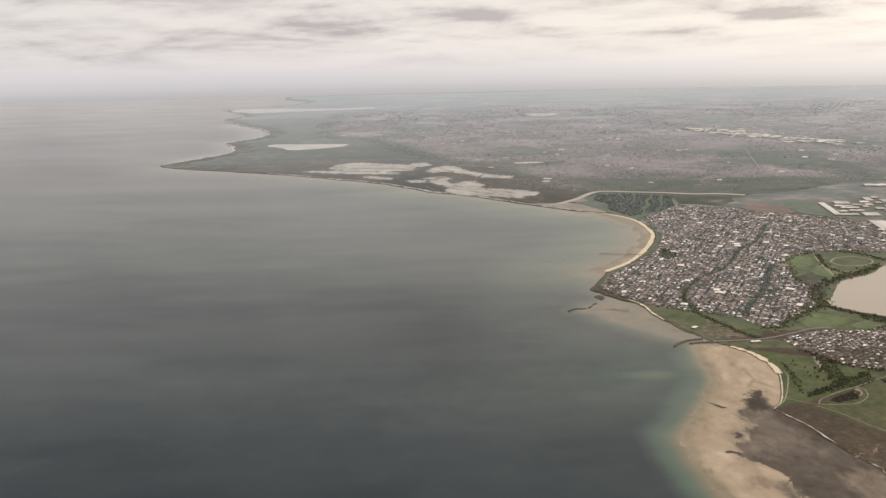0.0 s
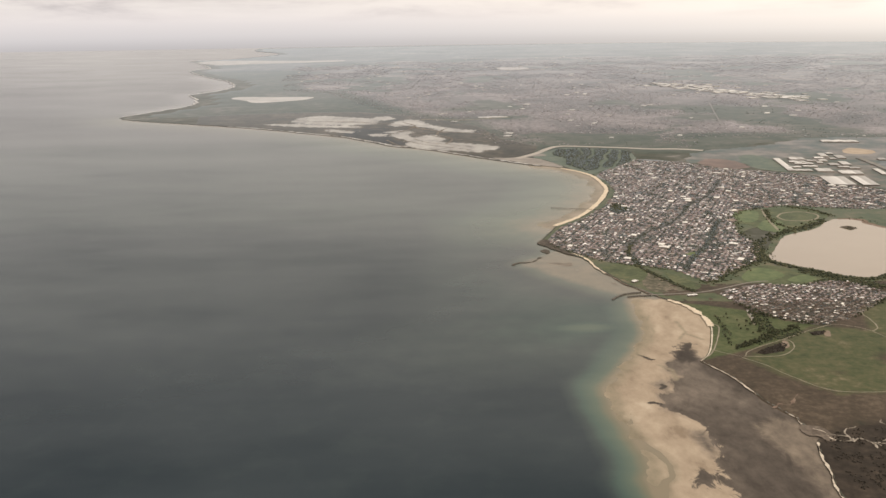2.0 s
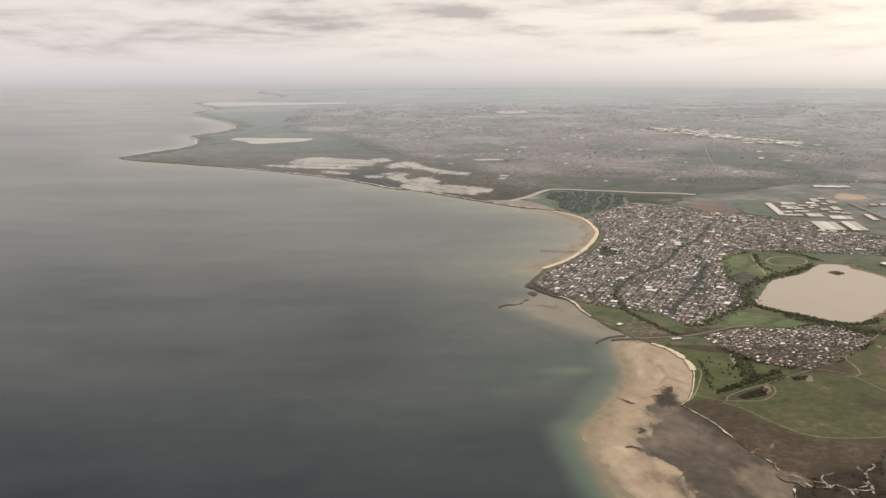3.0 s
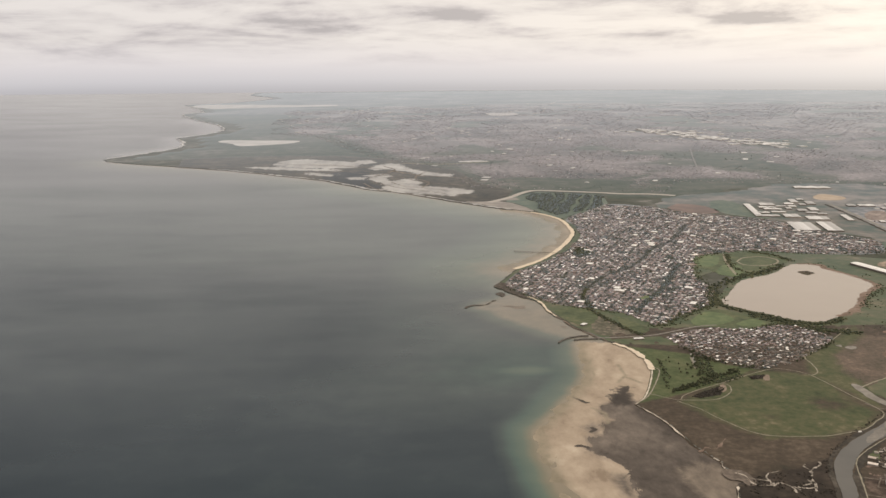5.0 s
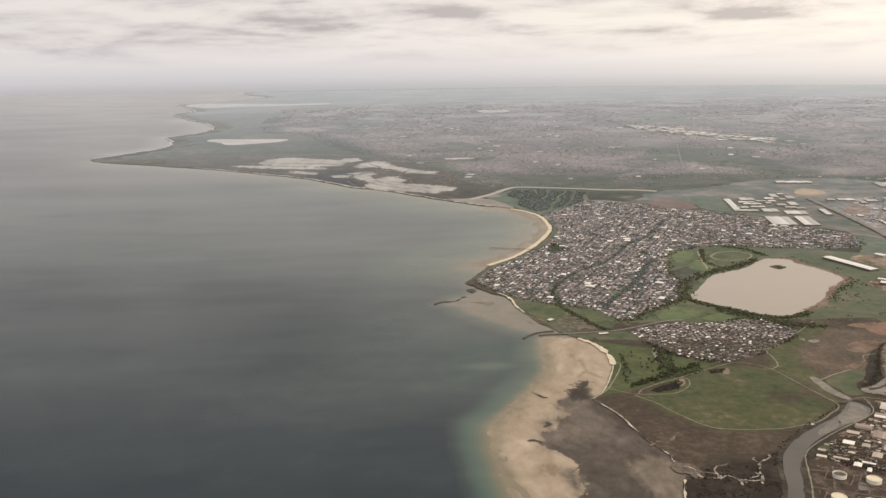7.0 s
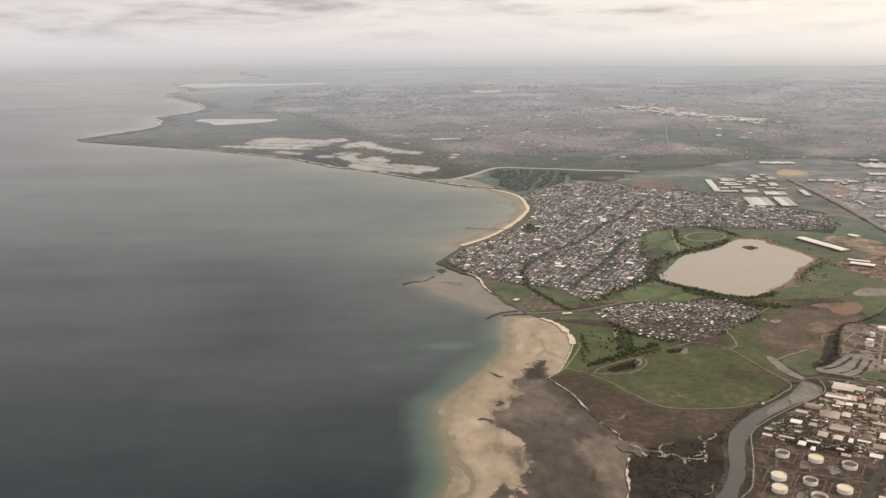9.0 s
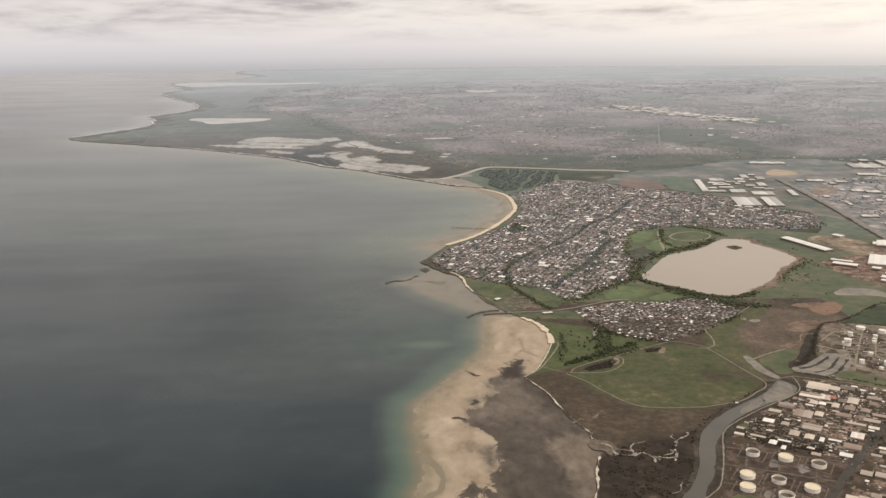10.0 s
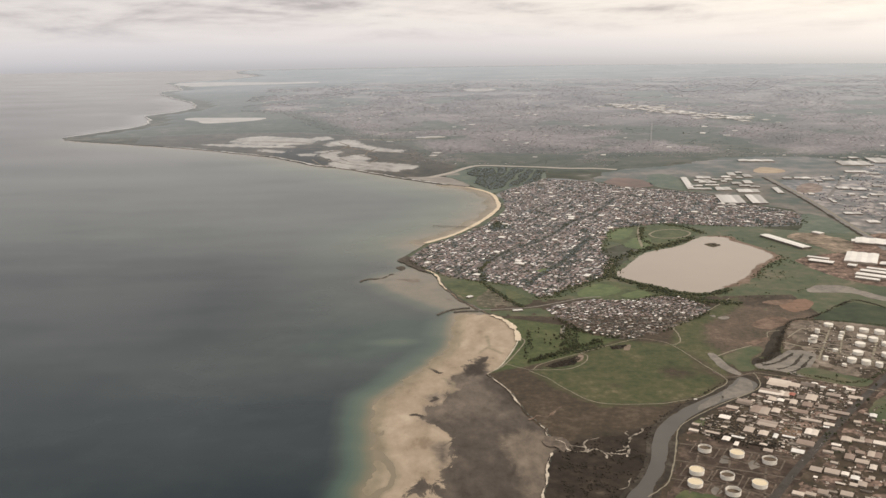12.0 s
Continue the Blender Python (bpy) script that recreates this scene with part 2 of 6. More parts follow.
# tree_leaves colours raised, with full sheen, as if seen through haze
GARDEN = mat("garden_leaves", [(0.15, (0.036, 0.042, 0.027)), (0.5, (0.060, 0.064, 0.042)), (0.85, (0.090, 0.092, 0.060))], 1.5, per="island", sheen=1.0, haze_spread=0.38)
BARK = mat("tree_bark", [(0.3, (0.06, 0.05, 0.04)), (0.7, (0.13, 0.11, 0.09))], 6.0)
LAKE = mat("silty_lake_water", [(0.35, (0.243, 0.201, 0.163)), (0.65, (0.272, 0.228, 0.186))], 0.02, rough=0.22, spec=0.5, coarse=0.006)
CREEK = mat("creek_water", [(0.35, (0.048, 0.046, 0.042)), (0.65, (0.074, 0.069, 0.062))], 0.15, rough=0.3, spec=0.3, coarse=0.05)
LAGOON = mat("pale_lagoon_water", [(0.36, (0.20, 0.178, 0.15)), (0.5, (0.28, 0.25, 0.215)), (0.66, (0.36, 0.325, 0.285))], 0.06, rough=0.35, spec=0.5, coarse=0.01)
SILT = mat("settled_silt", [(0.36, (0.095, 0.086, 0.074)), (0.5, (0.165, 0.150, 0.130)), (0.64, (0.235, 0.212, 0.185))], 0.5, rough=0.5, coarse=0.12)
SILTY = mat("salt_crust", [(0.38, (0.12, 0.105, 0.088)), (0.46, (0.24, 0.212, 0.18)), (0.6, (0.46, 0.41, 0.355))], 1.2, coarse=0.4)
# neutral grey for far sand and pans; the sheen stands in for haze
FARPAN = mat("pale_pan", [(0.36, (0.33, 0.325, 0.325)), (0.5, (0.42, 0.415, 0.415)), (0.66, (0.50, 0.49, 0.49))], 0.06, rough=0.5, coarse=0.015, sheen=0.4, haze_spread=0.14)
BALLAST = mat("rail_ballast", [(0.35, (0.14, 0.135, 0.13)), (0.65, (0.22, 0.212, 0.205))], 0.5, sheen=0.4)
GLASSY = mat("car_paint", [(0.1, (0.05, 0.05, 0.055)), (0.5, (0.35, 0.34, 0.33)), (0.8, (0.78, 0.77, 0.75))], 1.0, rough=0.3, spec=0.5, per="object")
CABIN = mat("car_glass", [(0.3, (0.02, 0.022, 0.025)), (0.7, (0.035, 0.036, 0.04))], 3.0, rough=0.1)
DOOR = mat("roller_door", [(0.3, (0.10, 0.095, 0.09)), (0.7, (0.25, 0.23, 0.21))], 2.0, per="object")


def soils(name, base, layers, rough=0.9, spec=0.2, bump=0.3, sheen=0.0, haze_spread=0.12, grain=0.20, along=1.0, haze_ior=0.0):
    """Soils that shade into one another: each layer holds where its distance, roughened by a noise, is more than nought."""
    m = bpy.data.materials.new(name)
    m.use_nodes = True
    n, l = m.node_tree.nodes, m.node_tree.links
    p = n["Principled BSDF"]
    t = n.new("ShaderNodeTexCoord")
    mp = n.new("ShaderNodeMapping")
    mp.inputs["Scale"].default_value = (1, along, 1)
    l.new(t.outputs["Object"], mp.inputs[0])

    def nz(scale, detail=8.0, distort=0.0):
        a = n.new("ShaderNodeTexNoise")
        a.inputs["Scale"].default_value, a.inputs["Detail"].default_value = scale, detail
        a.inputs["Roughness"].default_value, a.inputs["Distortion"].default_value = 0.66, distort
        l.new(mp.outputs[0], a.inputs["Vector"])
        return a.outputs[0]

    def ramp(fac, stops):
        cr = n.new("ShaderNodeValToRGB")
        while len(cr.color_ramp.elements) < len(stops):
            cr.color_ramp.elements.new(0.5)
        for e, (q, c) in zip(cr.color_ramp.elements, stops):
            e.position, e.color = q, (*c, 1)
        l.new(fac, cr.inputs[0])
        return cr.outputs[0]

    def tone(stops, fine, broad):
        mx = n.new("ShaderNodeMix")
        mx.inputs[0].default_value = 0.5
        l.new(nz(fine), mx.inputs[2])
        l.new(nz(broad, 5.0, 0.6), mx.inputs[3])
        return ramp(mx.outputs[0], stops)

    edge = nz(grain, 10.0, 1.4)
    colour = tone(*base)
    for key, amp, soft, look_ in layers:
        at = n.new("ShaderNodeAttribute")
        at.attribute_name = key
        ma = n.new("ShaderNodeMath")
        ma.operation = "MULTIPLY_ADD"
        l.new(edge, ma.inputs[0])
        ma.inputs[1].default_value, ma.inputs[2].default_value = amp * 2, -amp
        ad = n.new("ShaderNodeMath")
        ad.operation = "ADD"
        l.new(at.outputs["Fac"], ad.inputs[0])
        l.new(ma.outputs[0], ad.inputs[1])
        mr = n.new("ShaderNodeMapRange")
        mr.interpolation_type = "SMOOTHSTEP"
        mr.inputs["From Min"].default_value, mr.inputs["From Max"].default_value = -soft, soft
        l.new(ad.outputs[0], mr.inputs["Value"])
        mx = n.new("ShaderNodeMix")
        mx.data_type = "RGBA"
        l.new(mr.outputs[0], mx.inputs[0])
        l.new(colour, mx.inputs[6])
        l.new(tone(*look_), mx.inputs[7])
        colour = mx.outputs[2]
    l.new(colour, p.inputs["Base Color"])
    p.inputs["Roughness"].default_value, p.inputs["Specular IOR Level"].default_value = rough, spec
    # sheen and grazing gloss imitate haze over the land
    p.inputs["Sheen Weight"].default_value, p.inputs["Sheen Roughness"].default_value = sheen, haze_spread
    p.inputs["Sheen Tint"].default_value = (0.71, 0.835, 1.0, 1) if haze_ior else (0.58, 0.75, 1.0, 1)
    if haze_ior:
        p.inputs["IOR"].default_value, p.inputs["Roughness"].default_value, p.inputs["Specular IOR Level"].default_value = haze_ior, 0.10, 0.5
    bp = n.new("ShaderNodeBump")
    bp.inputs["Strength"].default_value, bp.inputs["Distance"].default_value = bump, 0.12
    l.new(nz(1.4), bp.inputs["Height"])
    l.new(bp.outputs[0], p.inputs["Normal"])
    return m


FLAT = soils("tidal_sand_and_mud", ([(0.36, (0.222, 0.174, 0.129)), (0.43, (0.300, 0.242, 0.184)), (0.54, (0.372, 0.306, 0.236)), (0.64, (0.445, 0.378, 0.300))], 0.20, 0.06),
             [("mud", 4.6, 0.5, ([(0.37, (0.041, 0.034, 0.029)), (0.46, (0.061, 0.051, 0.044)), (0.54, (0.083, 0.070, 0.060)), (0.64, (0.118, 0.099, 0.083))], 0.26, 0.045)),
              ("thin", 3.0, 2.4, ([(0.36, (0.066, 0.055, 0.046)), (0.46, (0.112, 0.095, 0.081)), (0.55, (0.152, 0.128, 0.109)), (0.66, (0.215, 0.182, 0.152))], 0.26, 0.06)),
              ("fan", 4.5, 2.4, ([(0.36, (0.095, 0.079, 0.065)), (0.48, (0.145, 0.121, 0.099)), (0.64, (0.225, 0.188, 0.150))], 0.3, 0.08)),
              ("shade", 2.0, 0.9, ([(0.36, (0.036, 0.030, 0.026)), (0.62, (0.070, 0.059, 0.051))], 0.3, 0.1)),
              ("wet", 2.2, 2.6, ([(0.36, (0.170, 0.150, 0.108)), (0.48, (0.232, 0.202, 0.150)), (0.62, (0.300, 0.252, 0.190))], 0.2, 0.07))], 0.75, 0.15, 0.15, 0.12, 0.2, grain=0.22, along=0.6)
SHOAL = soils("weedy_shoal_sand", ([(0.36, (0.120, 0.104, 0.086)), (0.46, (0.162, 0.140, 0.117)), (0.56, (0.198, 0.172, 0.146)), (0.66, (0.25, 0.22, 0.19))], 0.16, 0.05),
              [("mud", 5.0, 1.2, ([(0.36, (0.075, 0.066, 0.055)), (0.62, (0.130, 0.114, 0.095))], 0.3, 0.1)),
               ("wet", 3.0, 3.5, ([(0.36, (0.105, 0.096, 0.080)), (0.62, (0.150, 0.134, 0.111))], 0.2, 0.06))], 0.7, 0.2, 0.1, 0.1, 0.2, grain=0.17, along=0.6)
BAYSAND = soils("bay_sand_and_weed", ([(0.35, (0.215, 0.185, 0.152)), (0.46, (0.290, 0.248, 0.203)), (0.56, (0.345, 0.300, 0.250)), (0.66, (0.41, 0.365, 0.31))], 0.10, 0.03),
                [("mud", 6.0, 1.5, ([(0.36, (0.10, 0.088, 0.074)), (0.5, (0.155, 0.134, 0.112)), (0.66, (0.24, 0.206, 0.17))], 0.20, 0.06)),
                 ("wet", 2.4, 3.5, ([(0.36, (0.150, 0.145, 0.116)), (0.5, (0.205, 0.190, 0.150)), (0.66, (0.25, 0.22, 0.175))], 0.12, 0.05))], 0.7, 0.2, 0.1, 0.2, 0.2)
RESERVE = soils("reserve_soils", ([(0.35, (0.027, 0.028, 0.018)), (0.44, (0.048, 0.038, 0.027)), (0.54, (0.068, 0.052, 0.038)), (0.66, (0.120, 0.096, 0.070))], 0.5, 0.06),
                [("brown", 9.0, 3.0, ([(0.34, (0.044, 0.046, 0.028)), (0.46, (0.090, 0.072, 0.054)), (0.56, (0.128, 0.096, 0.074)), (0.68, (0.22, 0.165, 0.128))], 0.8, 0.09)),
                 ("meadow", 4.0, 2.2, ([(0.34, (0.033, 0.042, 0.020)), (0.45, (0.060, 0.071, 0.033)), (0.55, (0.088, 0.088, 0.046)), (0.66, (0.168, 0.144, 0.092))], 0.40, 0.06)),
                 ("grass", 1.5, 0.8, ([(0.34, (0.038, 0.050, 0.022)), (0.5, (0.070, 0.088, 0.038)), (0.66, (0.118, 0.120, 0.062))], 0.5, 0.10)),
                 ("mangrove", 5.0, 1.4, ([(0.34, (0.017, 0.013, 0.010)), (0.48, (0.028, 0.022, 0.017)), (0.60, (0.052, 0.040, 0.031)), (0.68, (0.11, 0.088, 0.068))], 0.35, 0.10)),
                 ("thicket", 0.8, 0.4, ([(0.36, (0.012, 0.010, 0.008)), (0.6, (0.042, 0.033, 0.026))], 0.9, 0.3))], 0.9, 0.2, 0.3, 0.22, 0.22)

WETLAND = soils("wetland_soils", ([(0.36, (0.034, 0.034, 0.026)), (0.46, (0.060, 0.054, 0.042)), (0.56, (0.095, 0.082, 0.064)), (0.68, (0.17, 0.145, 0.118))], 0.10, 0.02),
                [("peat", 16.0, 3.0, ([(0.36, (0.030, 0.031, 0.030)), (0.64, (0.060, 0.058, 0.055))], 0.10, 0.04)),
                 ("pool", 13.0, 1.2, ([(0.36, (0.18, 0.175, 0.165)), (0.45, (0.31, 0.30, 0.288)), (0.54, (0.38, 0.37, 0.357)), (0.66, (0.49, 0.48, 0.465))], 0.09, 0.03))], 0.5, 0.5, 0.0, 0.9, 0.15, grain=0.09, along=0.6, haze_ior=1.010)

# base colours greyed and turned bluish to imitate haze over the plain
PLAIN = soils("hazed_plain_soils", ([(0.38, (0.058, 0.068, 0.066)), (0.46, (0.098, 0.104, 0.104)), (0.54, (0.140, 0.140, 0.143)), (0.62, (0.24, 0.235, 0.24))], 0.05, 0.006),
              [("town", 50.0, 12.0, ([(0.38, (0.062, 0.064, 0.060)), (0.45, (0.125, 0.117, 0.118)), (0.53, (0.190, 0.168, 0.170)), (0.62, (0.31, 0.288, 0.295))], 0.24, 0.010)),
               ("green", 40.0, 10.0, ([(0.38, (0.040, 0.052, 0.040)), (0.48, (0.068, 0.080, 0.062)), (0.56, (0.100, 0.102, 0.086)), (0.64, (0.175, 0.163, 0.150))], 0.07, 0.008))], 0.9, 0.2, 0.0, 0.80, 0.15, haze_ior=1.010)


def sea_material():
    m = bpy.data.materials.new("bay_water")
    m.use_nodes = True
    n, l = m.node_tree.nodes, m.node_tree.links
    p = n["Principled BSDF"]
    at = n.new("ShaderNodeAttribute")
    at.attribute_name = "depth"
    t = n.new("ShaderNodeTexCoord")
    mp = n.new("ShaderNodeMapping")
    mp.inputs["Scale"].default_value = (0.40, 1.0, 1.0)
    mp.inputs["Rotation"].default_value = (0, 0, radians(-6))
    l.new(t.outputs["Object"], mp.inputs[0])

    def nz(scale, detail, src):
        a = n.new("ShaderNodeTexNoise")
        a.inputs["Scale"].default_value, a.inputs["Detail"].default_value, a.inputs["Roughness"].default_value = scale, detail, 0.55
        l.new(src, a.inputs["Vector"])
        return a.outputs[0]

    def mth(op, a, b):
        q = n.new("ShaderNodeMath")
        q.operation = op
        for i, v in enumerate((a, b)):
            if isinstance(v, (int, float)):
                q.inputs[i].default_value = v
            else:
                l.new(v, q.inputs[i])
        return q.outputs[0]

    def ramp(fac, stops):
        cr = n.new("ShaderNodeValToRGB")
        while len(cr.color_ramp.elements) < len(stops):
            cr.color_ramp.elements.new(0.5)
        for e, (q, c) in zip(cr.color_ramp.elements, stops):
            e.position, e.color = q, (*c, 1)
        l.new(fac, cr.inputs[0])
        return cr.outputs[0]

    def mix(fac, a, b, blend="MIX"):
        mx = n.new("ShaderNodeMix")
        mx.data_type, mx.blend_type = "RGBA", blend
        l.new(fac, mx.inputs[0])
        l.new(a, mx.inputs[6])
        l.new(b, mx.inputs[7])
        return mx.outputs[2]

    def span(fac, a, b, c, d):
        mr = n.new("ShaderNodeMapRange")
        for key, v in zip(("From Min", "From Max", "To Min", "To Max"), (a, b, c, d)):
            mr.inputs[key].default_value = v
        l.new(fac, mr.inputs["Value"])
        return mr.outputs[0]

    silt, calm = n.new("ShaderNodeAttribute"), n.new("ShaderNodeAttribute")
    silt.attribute_name, calm.attribute_name = "silt", "calm"
    streak = mth("ADD", mth("MULTIPLY", nz(0.014, 4, mp.outputs[0]), 0.6), mth("MULTIPLY", nz(0.045, 4, mp.outputs[0]), 0.4))
    patch, ripple = nz(0.006, 3, mp.outputs[0]), nz(0.10, 6, t.outputs["Object"])
    deep = mth("ADD", at.outputs["Fac"], mth("MULTIPLY", mth("SUBTRACT", ripple, 0.5), 0.22))
    clear = ramp(deep, [(0.0, (0.200, 0.172, 0.125)), (0.10, (0.150, 0.143, 0.102)), (0.32, (0.088, 0.118, 0.093)), (0.56, (0.056, 0.088, 0.076)), (0.78, (0.033, 0.047, 0.048)), (1.0, (0.015, 0.025, 0.032))])
    turbid = ramp(deep, [(0.0, (0.270, 0.226, 0.174)), (0.10, (0.205, 0.176, 0.138)), (0.19, (0.140, 0.135, 0.110)), (0.30, (0.095, 0.108, 0.092)), (0.5, (0.066, 0.075, 0.070)), (0.8, (0.031, 0.042, 0.048)), (1.0, (0.015, 0.025, 0.032))])
    body = mix(silt.outputs["Fac"], clear, turbid)
    # dark and pale bands in the water colour imitate cloud shadow and reflection
    cloud_bands = ramp(mth("ADD", mth("MULTIPLY", streak, 0.5), mth("MULTIPLY", patch, 0.5)), [(0.42, (0.66, 0.80, 0.88)), (0.59, (1.36, 1.34, 1.30))])
    l.new(mix(at.outputs["Fac"], body, cloud_bands, "MULTIPLY"), p.inputs["Base Color"])
    # wind lanes: ruffled and smooth water, calm in the lee of the cape
    l.new(mth("SUBTRACT", span(streak, 0.35, 0.65, 0.12, 0.17), mth("MULTIPLY", calm.outputs["Fac"], 0.05)), p.inputs["Roughness"])
    p.inputs["IOR"].default_value = 1.33
    lane = span(mth("ADD", mth("MULTIPLY", streak, 0.5), mth("MULTIPLY", patch, 0.5)), 0.40, 0.60, 0.12, 0.32)
    l.new(mth("ADD", lane, mth("MULTIPLY", calm.outputs["Fac"], 0.6)), p.inputs["Specular IOR Level"])
    return m


SEA = sea_material()

# ---- geometry helpers ----


def smooth(pts, step=1.0, closed=False, rough=0.0, seed=0.0):
    """A soft line through the plan points, cut into short steps and roughened a little, as shores and tracks are."""
    p = [Vector((*q, 0)) for q in pts]
    n = len(p)
    out = []
    for i in range(n if closed else n - 1):
        if closed:
            a, b, c, d = p[i - 1], p[i], p[(i + 1) % n], p[(i + 2) % n]
        else:
            a, b, c, d = p[max(i - 1, 0)], p[i], p[i + 1], p[min(i + 2, n - 1)]
        k = max(2, int((c - b).length / step))
        for j in range(k):
            t = j / k
            out.append(0.5 * (2 * b + (c - a) * t + (2 * a - 5 * b + 4 * c - d) * t * t + (3 * b - a - 3 * c + d) * t ** 3))
    if not closed:
        out.append(p[-1])
    if rough:
        out = [q + rough * Vector((noise.fractal(Vector((q.x / 6 / rough ** 0.5, q.y / 6 / rough ** 0.5, seed)), 0.8, 2.0, 5), noise.fractal(Vector((q.x / 6 / rough ** 0.5, q.y / 6 / rough ** 0.5, seed + 9)), 0.8, 2.0, 5), 0)) for q in out]
    return [(q.x, q.y) for q in out]


def mesh_ob(name, verts, faces, material, parent=None):
    me = bpy.data.meshes.new(name)
    me.from_pydata(verts, [], faces)
    if material:
        me.materials.append(material)
    ob = new(name, me)
    if parent:
        ob.parent = parent
    return ob


def part(name, bm, material, parent, label=""):
    me = bpy.data.meshes.new(name)
    bm.to_mesh(me)
    bm.free()
    me.materials.append(material)
    ob = new(name, me)
    ob.parent = parent
    return tagged(ob, label)


def sheet(name, outline, z, material, depth=0.3, label="", category="ground", kind="structure"):
    """A slab of ground with this outline: top at z, with an edge that goes down by depth."""
    n = len(outline)
    verts = [(x, y, z) for x, y in outline] + [(x, y, z - depth) for x, y in outline]
    area = sum(outline[i - 1][0] * outline[i][1] - outline[i][0] * outline[i - 1][1] for i in range(n))
    top = list(range(n)) if area > 0 else list(range(n))[::-1]
    sides = [((i + 1) % n, i, n + i, n + (i + 1) % n) for i in range(n)]
    return tagged(mesh_ob(name, verts, [top] + sides, material), label, category, kind=kind)


def strip(name, line, width, z, material, label="", category="path", kind="structure", thick=0.0, uneven=0.0):
    """A band of that width along a plan line."""
    v, f = [], []
    for i, (x, y) in enumerate(line):
        x0, y0 = line[max(i - 1, 0)]
        x1, y1 = line[min(i + 1, len(line) - 1)]
        d = math.hypot(x1 - x0, y1 - y0) or 1
        wd = width * max(0.15, 1 + uneven * noise.fractal(Vector((x / 4, y / 4, 7)), 0.7, 2.0, 4))
        nx, ny = -(y1 - y0) / d * wd / 2, (x1 - x0) / d * wd / 2
        v += [(x + nx, y + ny, z), (x - nx, y - ny, z)]
        if i:
            f.append((2 * i - 2, 2 * i - 1, 2 * i + 1, 2 * i))
    if thick:
        n = len(v)
        v += [(a, b, c - thick) for a, b, c in v]
        m = n // 2
        for i in range(m - 1):
            f += [(2 * i, 2 * i + 2, n + 2 * i + 2, n + 2 * i), (2 * i + 3, 2 * i + 1, n + 2 * i + 1, n + 2 * i + 3)]
        f += [(0, n, n + 1, 1), (n - 2, n - 1, 2 * n - 1, 2 * n - 2)]
    return tagged(mesh_ob(name, v, f, material), label, category, kind=kind)


def inside(poly, x, y):
    x, y = np.asarray(x, float), np.asarray(y, float)
    res = np.zeros(x.shape, bool)
    for (ax, ay), (bx, by) in zip(poly, poly[1:] + poly[:1]):
        if ay != by:
            res ^= ((ay > y) != (by > y)) & (x < (bx - ax) * (y - ay) / (by - ay) + ax)
    return res


def near_line(line, x, y):
    """Distance of plan points from a plan line."""
    x, y = np.asarray(x, float), np.asarray(y, float)
    best = np.full(x.shape, 1e9)
    for (ax, ay), (bx, by) in zip(line, line[1:]):
        dx_, dy_ = bx - ax, by - ay
        t = np.clip(((x - ax) * dx_ + (y - ay) * dy_) / (dx_ * dx_ + dy_ * dy_ + 1e-9), 0, 1)
        best = np.minimum(best, np.hypot(x - ax - t * dx_, y - ay - t * dy_))
    return best


def zone(name, pts, z, material, label, category, step=1.0, rough=0.6, seed=1.0):
    return sheet(name, smooth(pts, step, True, rough, seed), z, material, 0.06, label, category)


# ---- the coast, plan lines ----
MARSH_SHORE = [(112, 60), (101, 120), (99, 155), (99.5, 169), (101.3, 177), (102.9, 185.2), (105, 190.9), (107.9, 193.8), (107, 196.7), (104.6, 199.7), (104.4, 203.7), (102.2, 209), (100.3, 214.5), (99.1, 222.2), (97.4, 229.5), (94.8, 236.5), (92.2, 242)]
COVE = [(92.2, 242), (96.6, 248.3), (101.2, 260.5), (104.6, 272.8), (104.7, 282.7), (102.3, 292.9), (97.8, 300)]
POINT = [(97.8, 300), (92.3, 309.8), (87.4, 319.7), (84.5, 329.2), (81.4, 339.2), (78.2, 355.2), (74.6, 363), (67.2, 375.3), (63.8, 382.8), (64.1, 390.2), (69, 403), (75, 418)]
BAY = [(75, 418), (88, 434), (97, 450), (105, 468), (112, 487), (118, 509), (119, 529), (118, 552), (113, 568), (106, 580), (98, 590), (88.5, 597)]
WEST = [(88.5, 597), (69, 619), (52.5, 637), (30, 665), (6.6, 690), (-13, 705), (-30, 731), (-47, 752), (-59.5, 768), (-77, 783), (-107, 807), (-139, 834), (-172, 857), (-205, 876), (-239, 896), (-275, 917), (-298, 934)]
CAPE = [(-298, 934), (-311, 956), (-304, 980), (-284, 1030), (-267, 1090), (-277, 1146), (-288, 1188), (-308, 1234), (-300, 1265), (-284, 1305), (-278, 1340), (-283, 1410), (-320, 1525), (-376, 1632), (-440, 1780), (-460, 1840), (-458, 1900), (-446, 1952), (-545, 2225), (-570, 2300), (-480, 2420), (-420, 2700), (-540, 2980), (-573, 3230)]
EDGE = 3300.0
marsh, cove, point = smooth(MARSH_SHORE, 0.7, rough=0.5), smooth(COVE, 0.7), smooth(POINT, 0.8, rough=0.5)
bay, west, cape = smooth(BAY, 2), smooth(WEST, 3, rough=2.0), smooth(CAPE, 8, rough=4.0)
coast = marsh[:-1] + cove[:-1] + point[:-1] + bay[:-1] + west[:-1] + cape
rim = [(EDGE * math.sin(radians(a)), EDGE * math.cos(radians(a))) for a in range(-10, 174, 2)]
land_outline = coast + rim[1:] + [(260, -3200), (180, -400), (130, -40)]
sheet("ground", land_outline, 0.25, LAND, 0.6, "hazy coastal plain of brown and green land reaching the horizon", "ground")

